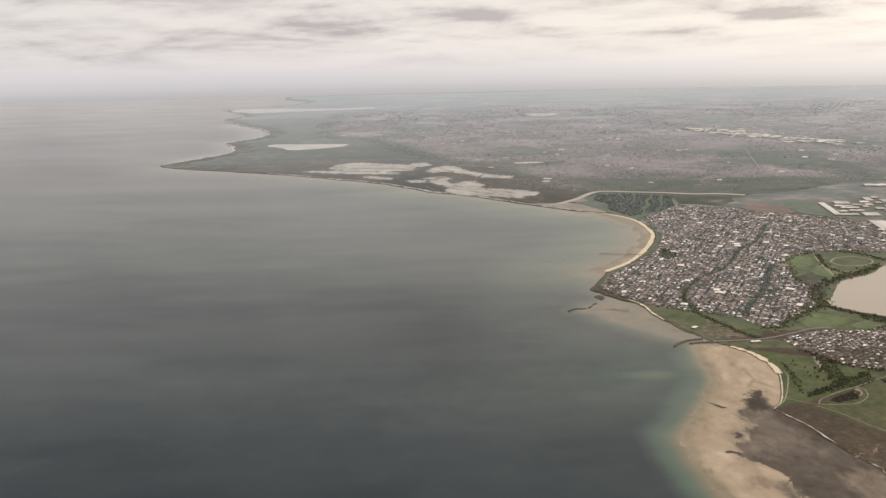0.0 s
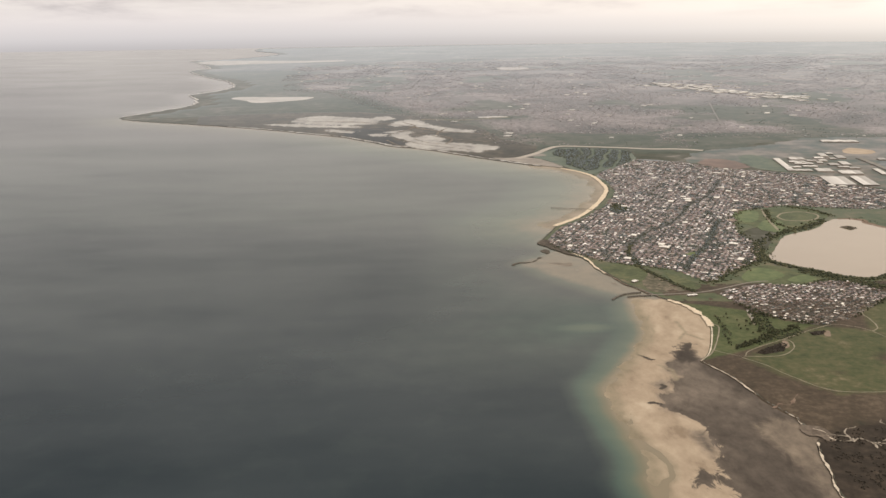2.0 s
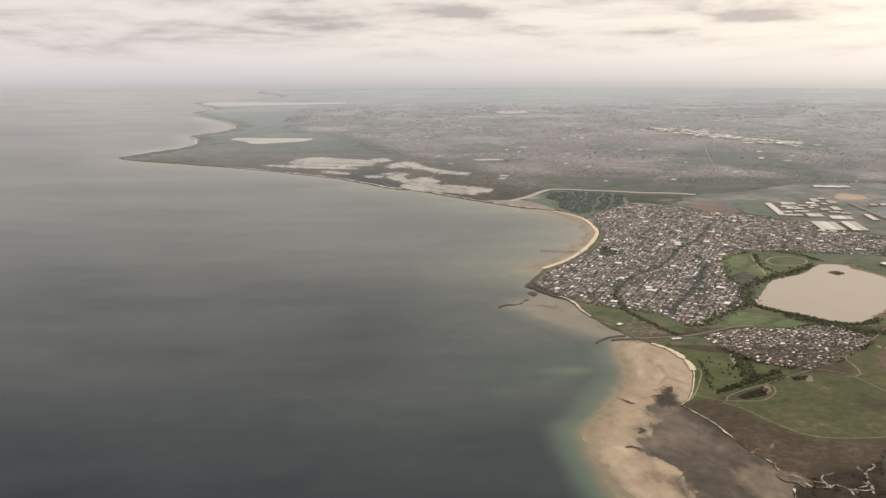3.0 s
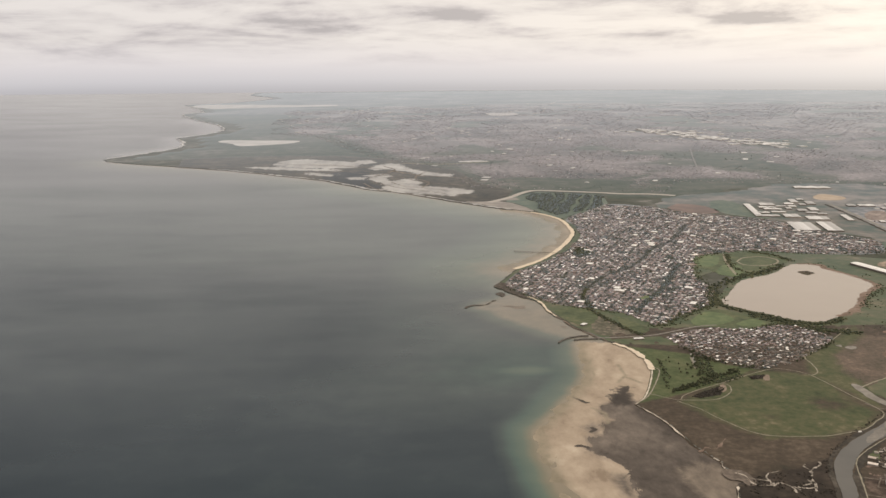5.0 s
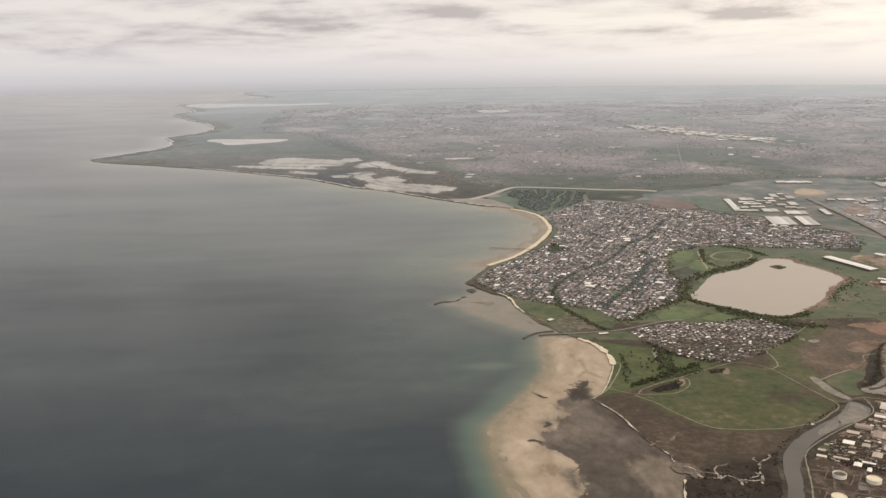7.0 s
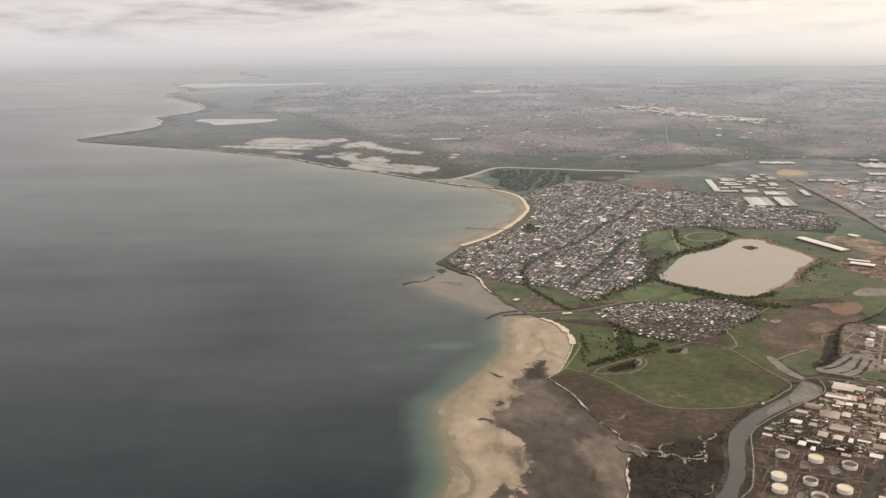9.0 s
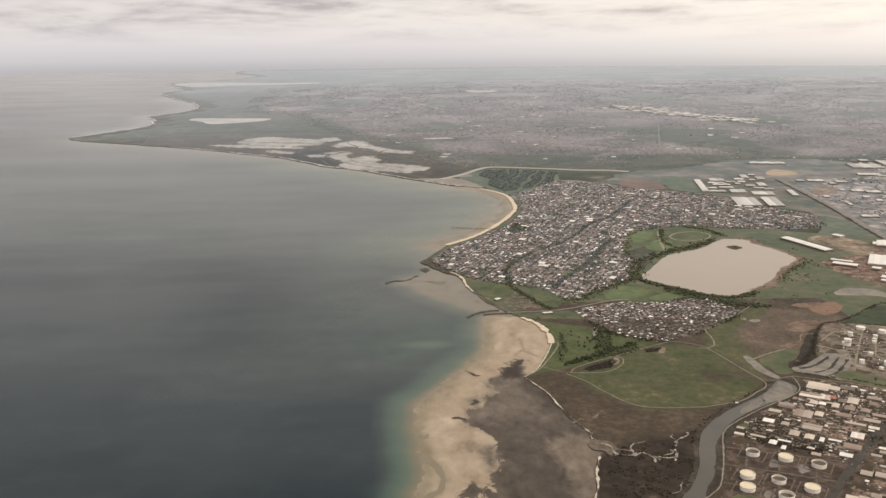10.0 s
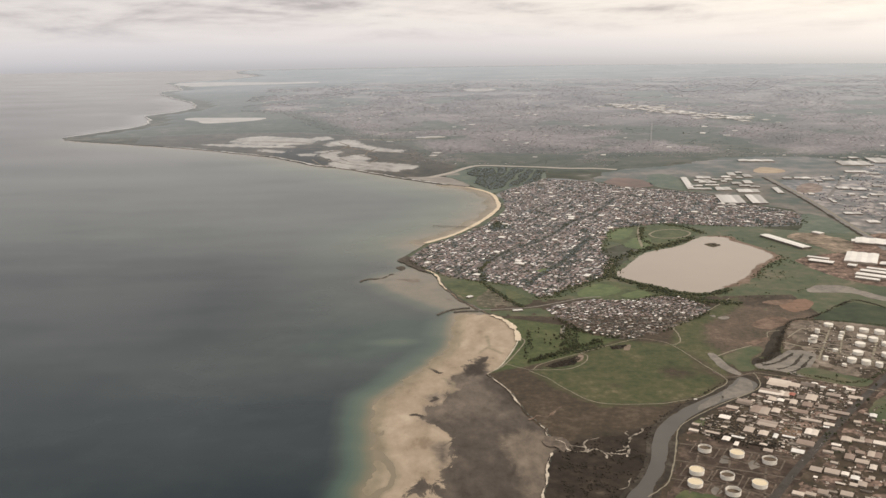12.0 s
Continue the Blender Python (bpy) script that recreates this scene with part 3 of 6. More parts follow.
# ---- sand and mud flats ----
SAND_OUT = [(66, 120), (61, 155), (60.3, 171), (61, 180), (61.6, 189), (61, 197), (60, 206), (59.7, 214.8), (60.8, 224), (64.5, 233), (70, 242), (73.5, 249), (76.8, 256), (79.8, 262.5), (82, 272.5), (83.3, 284.1), (84.3, 294.7), (86.1, 303)]
sand_line = smooth(SAND_OUT, 0.7, rough=0.9)
SPIT_FLAT = [(53.0, 350.5), (55.5, 355), (61.4, 361), (66.0, 367), (72.0, 371), (78, 362), (84, 340), (92, 322), (92, 307), (86, 306.5), (82, 309.5), (78.0, 314.5), (73.5, 320), (69.0, 326), (64.6, 332), (60.4, 339), (56.5, 347)]
spit_line = smooth(SPIT_FLAT, 0.8, closed=True, rough=0.9)
BAY_FLAT = [(76, 421), (82, 442), (86, 465), (91, 493), (94, 529), (92, 556), (86, 578), (80, 600)]
flat_line = smooth(BAY_FLAT, 2, rough=1.0)
MUD_IN = [(92, 120), (80, 150), (77, 169.6), (78.2, 176), (77.0, 182), (79.8, 186), (80.1, 191.7), (79.9, 199.5), (78.1, 205.9), (75.2, 208.4), (73.0, 212), (74.5, 215), (74.0, 218.9), (79.0, 222.5), (78.8, 227.9), (83.2, 231), (81, 236), (83, 242), (88, 246), (93, 245)]


def signed(poly, X, Y):
    """Distance from an outline, more than nought inside."""
    d = near_line(poly + poly[:1], X, Y)
    return np.where(inside(poly, X, Y), d, -d)


def relief(name, x0, x1, y0, y1, step, height, covers, material, label, category, drop=-0.35):
    """A stretch of ground as a fine grid; height(X, Y) gives its rise, covers the distances that its soils follow."""
    xs, ys = np.arange(x0, x1, step), np.arange(y0, y1, step)
    X, Y = np.meshgrid(xs, ys)
    Z = height(X, Y)
    nx, ny = len(xs), len(ys)
    idx = np.arange(nx * ny).reshape(ny, nx)
    quads = np.stack([idx[:-1, :-1], idx[:-1, 1:], idx[1:, 1:], idx[1:, :-1]], -1).reshape(-1, 4)
    quads = quads[(Z.ravel()[quads] > drop).any(1)]
    ob = mesh_ob(name, np.stack([X.ravel(), Y.ravel(), Z.ravel()], 1).tolist(), quads.tolist(), material)
    for key, f in covers.items():
        ob.data.attributes.new(key, "FLOAT", "POINT").data.foreach_set("value", f(X, Y).ravel().astype(np.float32))
    for q in ob.data.polygons:
        q.use_smooth = True
    return tagged(ob, label, category, kind="structure")


def rough_field(X, Y, cell, seed=0.0):
    return np.array([noise.fractal(Vector((x / cell, y / cell, seed)), 0.8, 2.0, 5) for x, y in zip(X.ravel(), Y.ravel())]).reshape(X.shape)


flat_poly = sand_line[::2] + [(x + 1.5, y) for x, y in reversed(marsh[20::2] + cove[::2])]
mud_poly = smooth(MUD_IN, 1.0) + [(x + 6.0, y) for x, y in reversed(marsh[20::3])]
fan_poly = smooth([(93.0, 197), (97, 201.8), (101.3, 203), (105.6, 199), (108, 194.5), (105.5, 190), (103, 183), (101.6, 172), (99.5, 164), (96, 165), (95.5, 179), (94, 188)], 1.0, True)
GULLY = [(61.0, 166), (63.8, 173.7), (66.0, 175.6), (66.8, 181), (65.5, 187), (62.3, 192.6)]
PATCHES = ([(71.2, 177.5), (73.5, 178), (76.7, 177), (76.2, 172), (73, 170.8), (70.8, 172.4)], [(85.3, 250), (88.6, 253.6), (92.1, 256), (91.6, 249.7), (90, 244), (84.8, 245)])
RUNNEL = [(63.0, 203), (64.6, 211), (65.4, 218), (64.6, 224)]
WEEDS = ([(75.9, 253.7), (74.6, 249.2), (76.8, 246.4)], [(75.2, 266), (75.4, 261), (74.6, 256)], [(73.0, 213.2), (71.4, 214.6), (70.2, 214.2)], [(75.5, 223.2), (77.2, 224.8), (76.4, 226.0)])
DARK_BANK = [(92.9, 236.9), (96.8, 227.3), (98.6, 218.6), (101.5, 208.5)]
SHADE = [(87.0, 251.1), (91.8, 255.7), (94.0, 249.7), (91.9, 241.4), (86.4, 240.8), (84.0, 243.2)]
STAINS = ([(76.2, 197.6), (79.6, 197.4), (79.9, 191.5), (79.1, 185.2), (77.1, 184.2), (76.2, 189.7)], [(74, 226), (77, 229), (79, 224), (76, 221)])
RIPS = ([(94.4, 277.5), (94.5, 272), (94.7, 267), (90.7, 260.5)], [(94.4, 265.4), (98.1, 260.1)], [(87, 284), (84, 276), (85, 268), (81, 260)], [(79, 240), (82, 236), (81.4, 229)])
relief("tidal_flat", 52, 110, 110, 308, 0.7,
       lambda X, Y: np.clip(signed(flat_poly, X, Y) * 0.016, -0.30, 0.09) + 0.030 * rough_field(X, Y, 9.0)
       - 0.11 * np.exp(-(near_line(GULLY, X, Y) / 1.1) ** 2) - 0.06 * np.exp(-(near_line(RUNNEL, X, Y) / 0.9) ** 2),
       {"mud": lambda X, Y: np.max([2.4 - 4.0 * np.min([near_line(w, X, Y) for w in WEEDS], 0), signed(mud_poly, X, Y)] + [signed(q, X, Y) * 0.5 for q in PATCHES], 0),
        "thin": lambda X, Y: np.max([np.minimum(np.minimum(signed(mud_poly, X, Y) + 0.5, 0.25 * (Y - 210)), 0.9 * near_line(DARK_BANK, X, Y) - 3.0)] + [np.minimum(signed(q, X, Y), 2.0) for q in STAINS], 0),
        "fan": lambda X, Y: np.minimum(signed(fan_poly, X, Y), 2.0), "shade": lambda X, Y: np.maximum(2.4 - 4.0 * np.min([near_line(w, X, Y) for w in WEEDS], 0), 0.6 * signed(SHADE, X, Y) - 0.4),
        "wet": lambda X, Y: np.maximum(np.maximum(3.0 - near_line(sand_line[::2], X, Y), 2.0 - 1.6 * near_line(GULLY, X, Y)), 1.9 - 4.0 * np.min([near_line(w, X, Y) for w in RIPS], 0))}, FLAT,
       "pale wet sand and dark mud laid bare at low tide", "tidal flat")
relief("spit_flat", 42, 100, 306, 378, 0.6,
       lambda X, Y: np.clip(signed(spit_line[::2], X, Y) * 0.008 - 0.085, -0.25, 0.0) + 0.035 * rough_field(X, Y, 6.0, 3.0),
       {"mud": lambda X, Y: 2.2 * rough_field(X, Y, 10.0, 5.0) - 1.2, "wet": lambda X, Y: 5.0 - signed(spit_line[::2], X, Y)}, SHOAL, "muddy brown tidal flat off the rocky point", "tidal flat")
bay_poly = flat_line + [(x + 2.5, y) for x, y in reversed(bay)]
relief("bay_flat", 60, 124, 412, 640, 1.2,
       lambda X, Y: np.clip(0.06 - near_line(bay[::2], X, Y) * 0.007, -0.3, 0.06) + 0.025 * rough_field(X, Y, 14.0, 6.0),
       {"mud": lambda X, Y: 3.0 * rough_field(X, Y, 16.0, 8.0) - 2.6, "wet": lambda X, Y: 0.6 * near_line(bay[::2], X, Y) - 3.4}, BAYSAND, "shallow sandy flat in the curve of the bay", "tidal flat")
strip("cove_beach", [(x - 0.2, y) for x, y in cove if y > 271], 1.9, 0.31, BEACH, "bright dry sand beach round the cove", "beach", uneven=1.1)
strip("cove_shore", [(x - 0.1, y) for x, y in cove if y < 273], 0.36, 0.306, SHELL, "thin pale sand edge below the links", "beach", uneven=1.2)
strip("bay_beach", [(x - 1.0, y) for x, y in bay[:-8]], 2.5, 0.30, BEACH, "bright curved beach below the suburb", "beach", uneven=0.4)
for low, high, wide in ((217.5, 241.5, 0.22), (199.5, 206.0, 0.24), (160.0, 190.5, 0.42)):
    strip("shell_bank", [(x - 0.25, y) for x, y in marsh if low < y < high], wide, 0.27, SHELL, "thin white bank of shell grit along the marsh", "shell bank", uneven=2.4)
strip("shell_bank", smooth([(106.0, 197.0), (107.7, 195.2), (108.2, 191.6), (109.6, 190.4), (112, 190.2)], 0.4, rough=0.3), 0.26, 0.33, SHELL, "thin white bank of shell grit along the marsh", "shell bank", uneven=2.0)
# added strip that covers the shore slab's side, dark in its own shade
strip("shore_edge_strip", [(x - 0.3, y) for x, y in point if 302 < y < 336], 0.4, 0.268, REED, "thin tan strip added over the shaded edge of the muddy shore", "bank", uneven=1.0)
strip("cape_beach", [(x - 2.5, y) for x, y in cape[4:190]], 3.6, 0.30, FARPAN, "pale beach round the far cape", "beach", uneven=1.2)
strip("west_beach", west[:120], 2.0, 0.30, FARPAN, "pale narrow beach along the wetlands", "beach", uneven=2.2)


def sea():
    """The bay: one sheet, cut finer near the shore, with the water's depth kept at its points."""
    xs = np.concatenate([[-EDGE, -2000, -1200], np.arange(-900, -360, 20.0), np.arange(-360, -40, 8.0), np.arange(-40, 140, 2.0), [180, 400, 1000, EDGE]])
    ys = np.concatenate([[-EDGE, -1200, -400, 0, 60], np.arange(100, 480, 2.5), np.arange(480, 1120, 8.0), np.arange(1120, 2000, 20.0), [2050, 2200, 2500, 2900, EDGE]])
    X, Y = np.meshgrid(xs, ys)
    off = np.maximum(-signed(flat_poly, X, Y), 0)
    shelf = np.interp(Y, [200, 216, 235, 250, 265, 290], [11.0, 11.0, 9.0, 8.5, 10.0, 13.0])
    shore = np.minimum(off / shelf, 0.36) + np.maximum(off - 0.36 * shelf, 0) / np.interp(Y, [200, 216, 235, 250, 265, 290], [11.0, 12.0, 16.0, 20.0, 24.0, 24.0])
    near_coast = [(62, 232), (84, 285), (84, 305), (62, 345), (66, 385)]
    shoal = np.maximum(-signed(spit_line[::3], X, Y), 0)
    sands = np.maximum(-signed(bay_poly, X, Y), 0)
    banks = near_line(west[::3], X, Y)
    silt = np.clip(np.max([(1.3 - shoal / 45.0) * np.clip((Y - 284) / 24.0, 0, 1), 0.75 - sands / 300.0, 1.2 - banks / 120.0, (Y - 330) / 120.0], 0), 0, 1)
    silt = np.minimum(silt, np.interp(Y, [380, 430, 700, 800], [1.0, 0.38, 0.38, 1.0]))
    shore = np.minimum(shore, shoal / 22.0 + 0.14)
    shore = np.minimum(shore, near_line(bay[::2], X, Y) / 86.0)
    shore = np.minimum(shore, banks / 100.0 + 0.12)
    shore = np.minimum(shore, near_line(point[::3], X, Y) / 30.0 + 0.2)
    shore = np.minimum(shore, 0.30 + 0.5 * (np.hypot((X - 64.0) / 13.0, (Y - 273.5) / 6.0)) ** 2)
    shore = np.minimum(shore, 0.50 + 0.5 * (np.hypot((X - 79) / 8.0, (Y - 293) / 10.0)) ** 2)
    # depth value lowered over the middle bay for a paler water colour
    shore = np.minimum(shore, 1.0 - np.maximum(0.27 * np.clip((Y - 220) / 240.0, 0, 1) * np.clip((1150 - Y) / 200.0, 0, 1), np.interp(Y, [222, 270, 380, 470], [0.0, 0.36, 0.36, 0.27]) * np.clip(1.3 - near_line(near_coast, X, Y) / 75.0, 0, 1) * (Y < 470)))
    lee = [q for q in cape if 1010 < q[1] < 1260]
    hook = [q for q in cape if 1330 < q[1] < 1660]
    # extra gloss with distance pales the sea towards the hazy horizon
    calm = np.clip((np.hypot(X, Y) - 1200) / 2000.0, 0, 1) * 0.55
    calm = np.maximum(calm, np.exp(-(near_line(hook[::4], X, Y) / 34.0) ** 2))
    calm = np.maximum(calm, np.exp(-(near_line(lee[::4], X, Y) / 22.0) ** 2))
    nx, ny = len(xs), len(ys)
    verts = np.stack([X.ravel(), Y.ravel(), np.zeros(nx * ny)], 1).tolist()
    faces = [(j * nx + i, j * nx + i + 1, (j + 1) * nx + i + 1, (j + 1) * nx + i) for j in range(ny - 1) for i in range(nx - 1)]
    faces = [q for q in faces if max(math.hypot(verts[k][0], verts[k][1]) for k in q) < EDGE * 1.42 and not (verts[q[0]][0] > -45 and verts[q[0]][1] > 1115)]
    ob = mesh_ob("water", verts, faces, SEA)
    for key, field in (("depth", shore), ("silt", silt), ("calm", calm)):
        ob.data.attributes.new(key, "FLOAT", "POINT").data.foreach_set("value", field.ravel().astype(np.float32))
    return tagged(ob, "grey-green sea of a wide calm bay, turquoise over the shallows", "sea", kind="structure")


sea()

# ---- land cover ----


SUBURB = [(66, 385), (76, 413), (90, 432), (107, 461), (120, 498), (122, 533), (122, 560), (157, 613), (186, 600), (204, 573), (245, 547), (265, 500), (280, 474), (268, 444), (232, 443), (199, 455), (167, 435), (156, 401), (155.8, 368.5), (149.6, 350), (131.8, 334), (118.6, 319.1), (107.6, 339.9), (86, 352), (73, 370)]
HAMLET = [(117.2, 307.5), (137.6, 316.4), (152, 313.5), (157, 316.8), (166, 319), (172.3, 315.6), (176.2, 306), (176.6, 299.3), (152.9, 276.7), (141.9, 270.2), (128.3, 277.1), (120.6, 294)]
FAR = [(70, 700), (118, 697), (215, 668), (240, 725), (300, 720), (345, 705), (420, 690), (620, 800), (900, 1300), (1150, 2150), (150, 2250), (-270, 2000), (-225, 1500), (-190, 1290), (-120, 1230), (-30, 960), (40, 850)]
EAST = [(300, 700), (292, 600), (310, 440), (340, 470), (420, 520), (520, 640), (620, 800), (430, 700)]
zone("shore_ground", [(98, 301.5), (92.8, 311), (88, 320.4), (85, 330), (82.2, 340), (79, 355.4), (75.4, 363.6), (68, 376), (64.8, 383), (65.2, 390), (70, 403), (76, 418), (89, 434), (98, 450), (106, 468), (113, 487), (119, 509), (120, 529), (119, 553), (126, 566), (180, 560), (262, 470), (250, 440), (215, 426), (160, 400), (150, 345), (200, 318), (190, 300), (110, 300)], 0.264, MEADOW, "rough grass and worn ground between shore, suburb and lake", "ground", 1.5, 0.4)
zone("suburb_ground", SUBURB, 0.28, TOWN, "dense suburb of gardens, streets and yards", "suburb", 1.5)
zone("estate_ground", HAMLET, 0.28, TOWN, "gardens and streets of a small housing estate", "suburb", 1.0)
inland = [(x + 14, y) for x, y in cape[::4]] + [(2400, 3230), (2400, 900)]
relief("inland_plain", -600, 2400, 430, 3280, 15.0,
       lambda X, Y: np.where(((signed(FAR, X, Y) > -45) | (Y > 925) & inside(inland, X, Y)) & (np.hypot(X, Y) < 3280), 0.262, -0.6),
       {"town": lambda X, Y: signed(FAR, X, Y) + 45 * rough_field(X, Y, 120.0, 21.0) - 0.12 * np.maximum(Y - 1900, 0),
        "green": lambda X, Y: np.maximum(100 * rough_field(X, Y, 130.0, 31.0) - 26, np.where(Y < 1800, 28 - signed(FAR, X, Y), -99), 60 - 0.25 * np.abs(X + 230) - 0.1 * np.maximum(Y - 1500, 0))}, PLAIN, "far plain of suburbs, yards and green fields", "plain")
for pts in ([(66, 906), (88, 910), (94, 901), (68, 897)], [(153, 1786), (203, 1793), (209, 1730), (164, 1704)]):
    zone("pale_flat", pts, 0.33, FARPAN, "pale dry pan far out on the plain", "salt flat", 2.0, 1.5)
strip("causeway", smooth([(8, 891), (43, 881), (71, 887), (96, 899)], 2), 3.0, 0.34, TRACK, "pale causeway across the far wetlands", "road")
OPEN = [(196, 625), (230, 656), (264, 670), (320, 706), (382, 702), (404, 652), (372, 605), (345, 600), (318, 590), (306, 563), (300, 500), (292, 440), (284, 470), (268, 505), (246, 552), (215, 590), (192, 600)]
zone("open_plain", OPEN, 0.27, mat("dry_pasture", [(0.41, (0.054, 0.068, 0.044)), (0.48, (0.090, 0.092, 0.066)), (0.53, (0.128, 0.112, 0.088)), (0.60, (0.190, 0.165, 0.136))], 0.08, coarse=0.02, sheen=0.85, haze_spread=0.18, detail=10), "dull olive plain round the far warehouses", "field", 3, 5.0)
zone("east_green", [(282, 472), (289, 463), (290, 424), (282, 422), (261, 426), (268, 440)], 0.285, FARGRASS, "green field beside the railway", "field", 2, 1.0)
zone("east_yard", [(316, 563), (330, 575), (331, 559), (320, 540), (308, 540)], 0.30, mat("pinkish_yard", [(0.38, (0.11, 0.088, 0.075)), (0.5, (0.20, 0.16, 0.14)), (0.62, (0.32, 0.27, 0.24))], 0.25, coarse=0.06, sheen=0.3), "pinkish stockyard beyond the railway", "yard", 2, 1.0)
strip("east_street", smooth([(384, 635), (348, 573), (318, 522)], 3), 2.2, 0.32, BALLAST, "pale grey street between the far works", "road")
# yards coloured paler than the land around for thicker haze sunward
zone("east_ground", [(292, 430), (299, 500), (306, 553), (314, 602), (345, 604), (372, 610), (404, 655), (440, 690), (620, 790), (560, 640), (440, 500), (360, 420), (310, 395)], 0.268, mat("hazed_works_ground", [(0.41, (0.080, 0.080, 0.063)), (0.47, (0.140, 0.126, 0.110)), (0.53, (0.215, 0.186, 0.165)), (0.60, (0.38, 0.335, 0.30))], 0.16, coarse=0.04, sheen=0.9, haze_spread=0.2, detail=9), "pinkish grey yards and waste ground beyond the railway, paled for haze", "yard", 4, 1.5)
zone("lake_meadow", [(213, 426), (211, 442), (232, 443), (262, 430), (284, 422), (292, 440), (300, 420), (290, 380), (272, 345), (262, 325), (254, 300), (238, 295), (229, 306), (211, 290), (186, 303), (178, 312), (200, 318), (224, 340), (236, 360), (238, 380), (224, 420)], 0.266, MEADOW, "green damp meadow between the lake and the works", "meadow", 1.5, 0.8)
for pts in ([(184.7, 281), (190.4, 288.6), (198.4, 291), (198.8, 285), (191.3, 278)], [(177.2, 265), (182, 268), (186, 269.5), (182.5, 264.7), (177.8, 261.8)], [(198, 308), (207, 312), (211, 309.5), (203, 304.5)]):
    zone("bare_red_patch", pts, 0.318, mat("bare_red_soil", [(0.36, (0.085, 0.062, 0.046)), (0.5, (0.150, 0.104, 0.080)), (0.64, (0.215, 0.155, 0.122))], 0.6, coarse=0.15), "bare reddish patch in the brown field", "ground", 0.5, 1.2)
for pts in ([(176.5, 291.5), (179.9, 292.6), (180.4, 290.6), (177.7, 288.9)], [(174.2, 293.7), (176.4, 294.2), (175.6, 291.8)]):
    zone("dry_pan", pts, 0.325, SILT, "small pale dry pan in the brown field", "pan", 0.4, 0.3)
strip("salt_pan", smooth([(100.8, 209.3), (103.3, 211.3), (105.3, 210.5), (108.6, 214.5), (110.5, 217)], 0.3, rough=0.6), 0.7, 0.33, REED, "bare pinkish streak winding through the heath", "salt pan", uneven=2.0)
zone("marsh_inlet", [(103.4, 198.4), (106.9, 198.6), (108.9, 195.9), (109.2, 191), (107.1, 190.2), (105.4, 193), (103.2, 194)], 0.325, BUND, "muddy inlet between heath and mangroves", "mud", 0.4, 0.5)
strip("field_track", smooth([(164.2, 253.2), (171.1, 258), (177.8, 261.8)], 0.6, rough=0.12), 0.5, 0.345, TRACK, "pale track across the brown field", "track", uneven=0.4)
strip("field_track", smooth([(186.0, 269.5), (187.2, 273.5), (188.6, 275.0), (192.5, 276.0)], 0.6, rough=0.12), 0.35, 0.345, TRACK, "pale track across the brown field", "track", uneven=0.4)
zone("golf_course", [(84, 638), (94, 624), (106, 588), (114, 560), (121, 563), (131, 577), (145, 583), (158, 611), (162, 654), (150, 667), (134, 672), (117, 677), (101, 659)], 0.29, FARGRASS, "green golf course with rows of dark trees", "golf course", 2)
zone("sports_ground", [(163, 419), (173, 444), (182, 445), (201, 449), (212, 441), (210, 426), (192, 408), (177.7, 394), (171, 398), (166, 412)], 0.30, GRASS, "green playing fields beside the lake", "park")
LAWN = mat("mown_turf", [(0.36, (0.066, 0.094, 0.040)), (0.5, (0.100, 0.130, 0.056)), (0.64, (0.140, 0.162, 0.076))], 0.4, sheen=0.3, haze_spread=0.22, coarse=0.12)
for pts in ([(163.6, 427.4), (170.6, 443.2), (180.3, 441.0), (174.4, 422.7), (166.9, 416.9)], [(168.1, 404.7), (176.5, 420.0), (184.0, 416.9), (177.6, 398.1), (171.0, 398.5)], [(121.2, 360.3), (124.7, 364.2), (127.4, 361.8), (123.8, 356.0)], [(133.6, 327.3), (142.3, 338.1), (148.8, 334.4), (149.6, 326.3), (140.0, 319.3), (133.4, 320.4)], [(148.7, 321.3), (157.4, 327.4), (160.1, 320.8), (153.1, 317.5)]):
    zone("playing_field", pts, 0.326, LAWN, "mown bright green playing field edged with trees", "playing field", 1.0, 0.4)
zone("drain_verge", [(98, 303.6), (104.6, 305), (114.1, 306.8), (117.0, 306.0), (119.6, 297), (112, 297.6), (101, 298.5)], 0.30, MEADOW, "rough green verge between drain and links", "verge", 1.0, 0.4)
zone("lakeside_park", [(131.9, 321.2), (141.2, 336.6), (149, 341.2), (154.3, 334), (161.7, 323), (154.5, 315.8), (145.6, 314.2), (137, 319.3)], 0.30, GRASS, "green park between the estate and the lake", "park")
zone("shore_park", [(82.5, 341.7), (92, 347.1), (98.8, 338), (95.3, 325.3), (89, 323.5)], 0.30, GRASS, "green shore reserve beside the suburb", "park")
zone("park_edge", [(118.6, 319), (125, 325.5), (133, 334), (142, 342), (150.5, 350.5), (154, 346), (149.5, 341.6), (141, 337), (132, 321.6), (124, 316.4), (118, 315)], 0.292, MEADOW, "rough grass between suburb and park", "park", 1.0, 0.5)
zone("canal_edge", [(104.5, 336), (108, 340.5), (113, 333), (119, 321), (114.6, 317.8), (106.2, 334.4)], 0.292, MEADOW, "rough grass beside the drain", "park", 1.0, 0.5)
zone("canal_reserve", [(105.9, 334.2), (114.1, 317.9), (110.2, 311.5), (105.9, 321.5)], 0.30, GRASS, "narrow green reserve beside the drain", "park")
LINKS = [(101, 296), (109, 293), (120, 287), (129.6, 275.5), (138, 271.0), (121, 257), (107, 249), (93.3, 243), (95, 249.2), (102, 272.2), (103, 283)]
MEADOW_LINE = [(105.4, 243.1), (117.8, 254), (138.1, 269.6), (155.1, 263.5), (157.3, 247.1), (160.2, 233.2), (151.3, 222.5), (136, 216.5), (121.1, 217.4), (112, 229.4)]
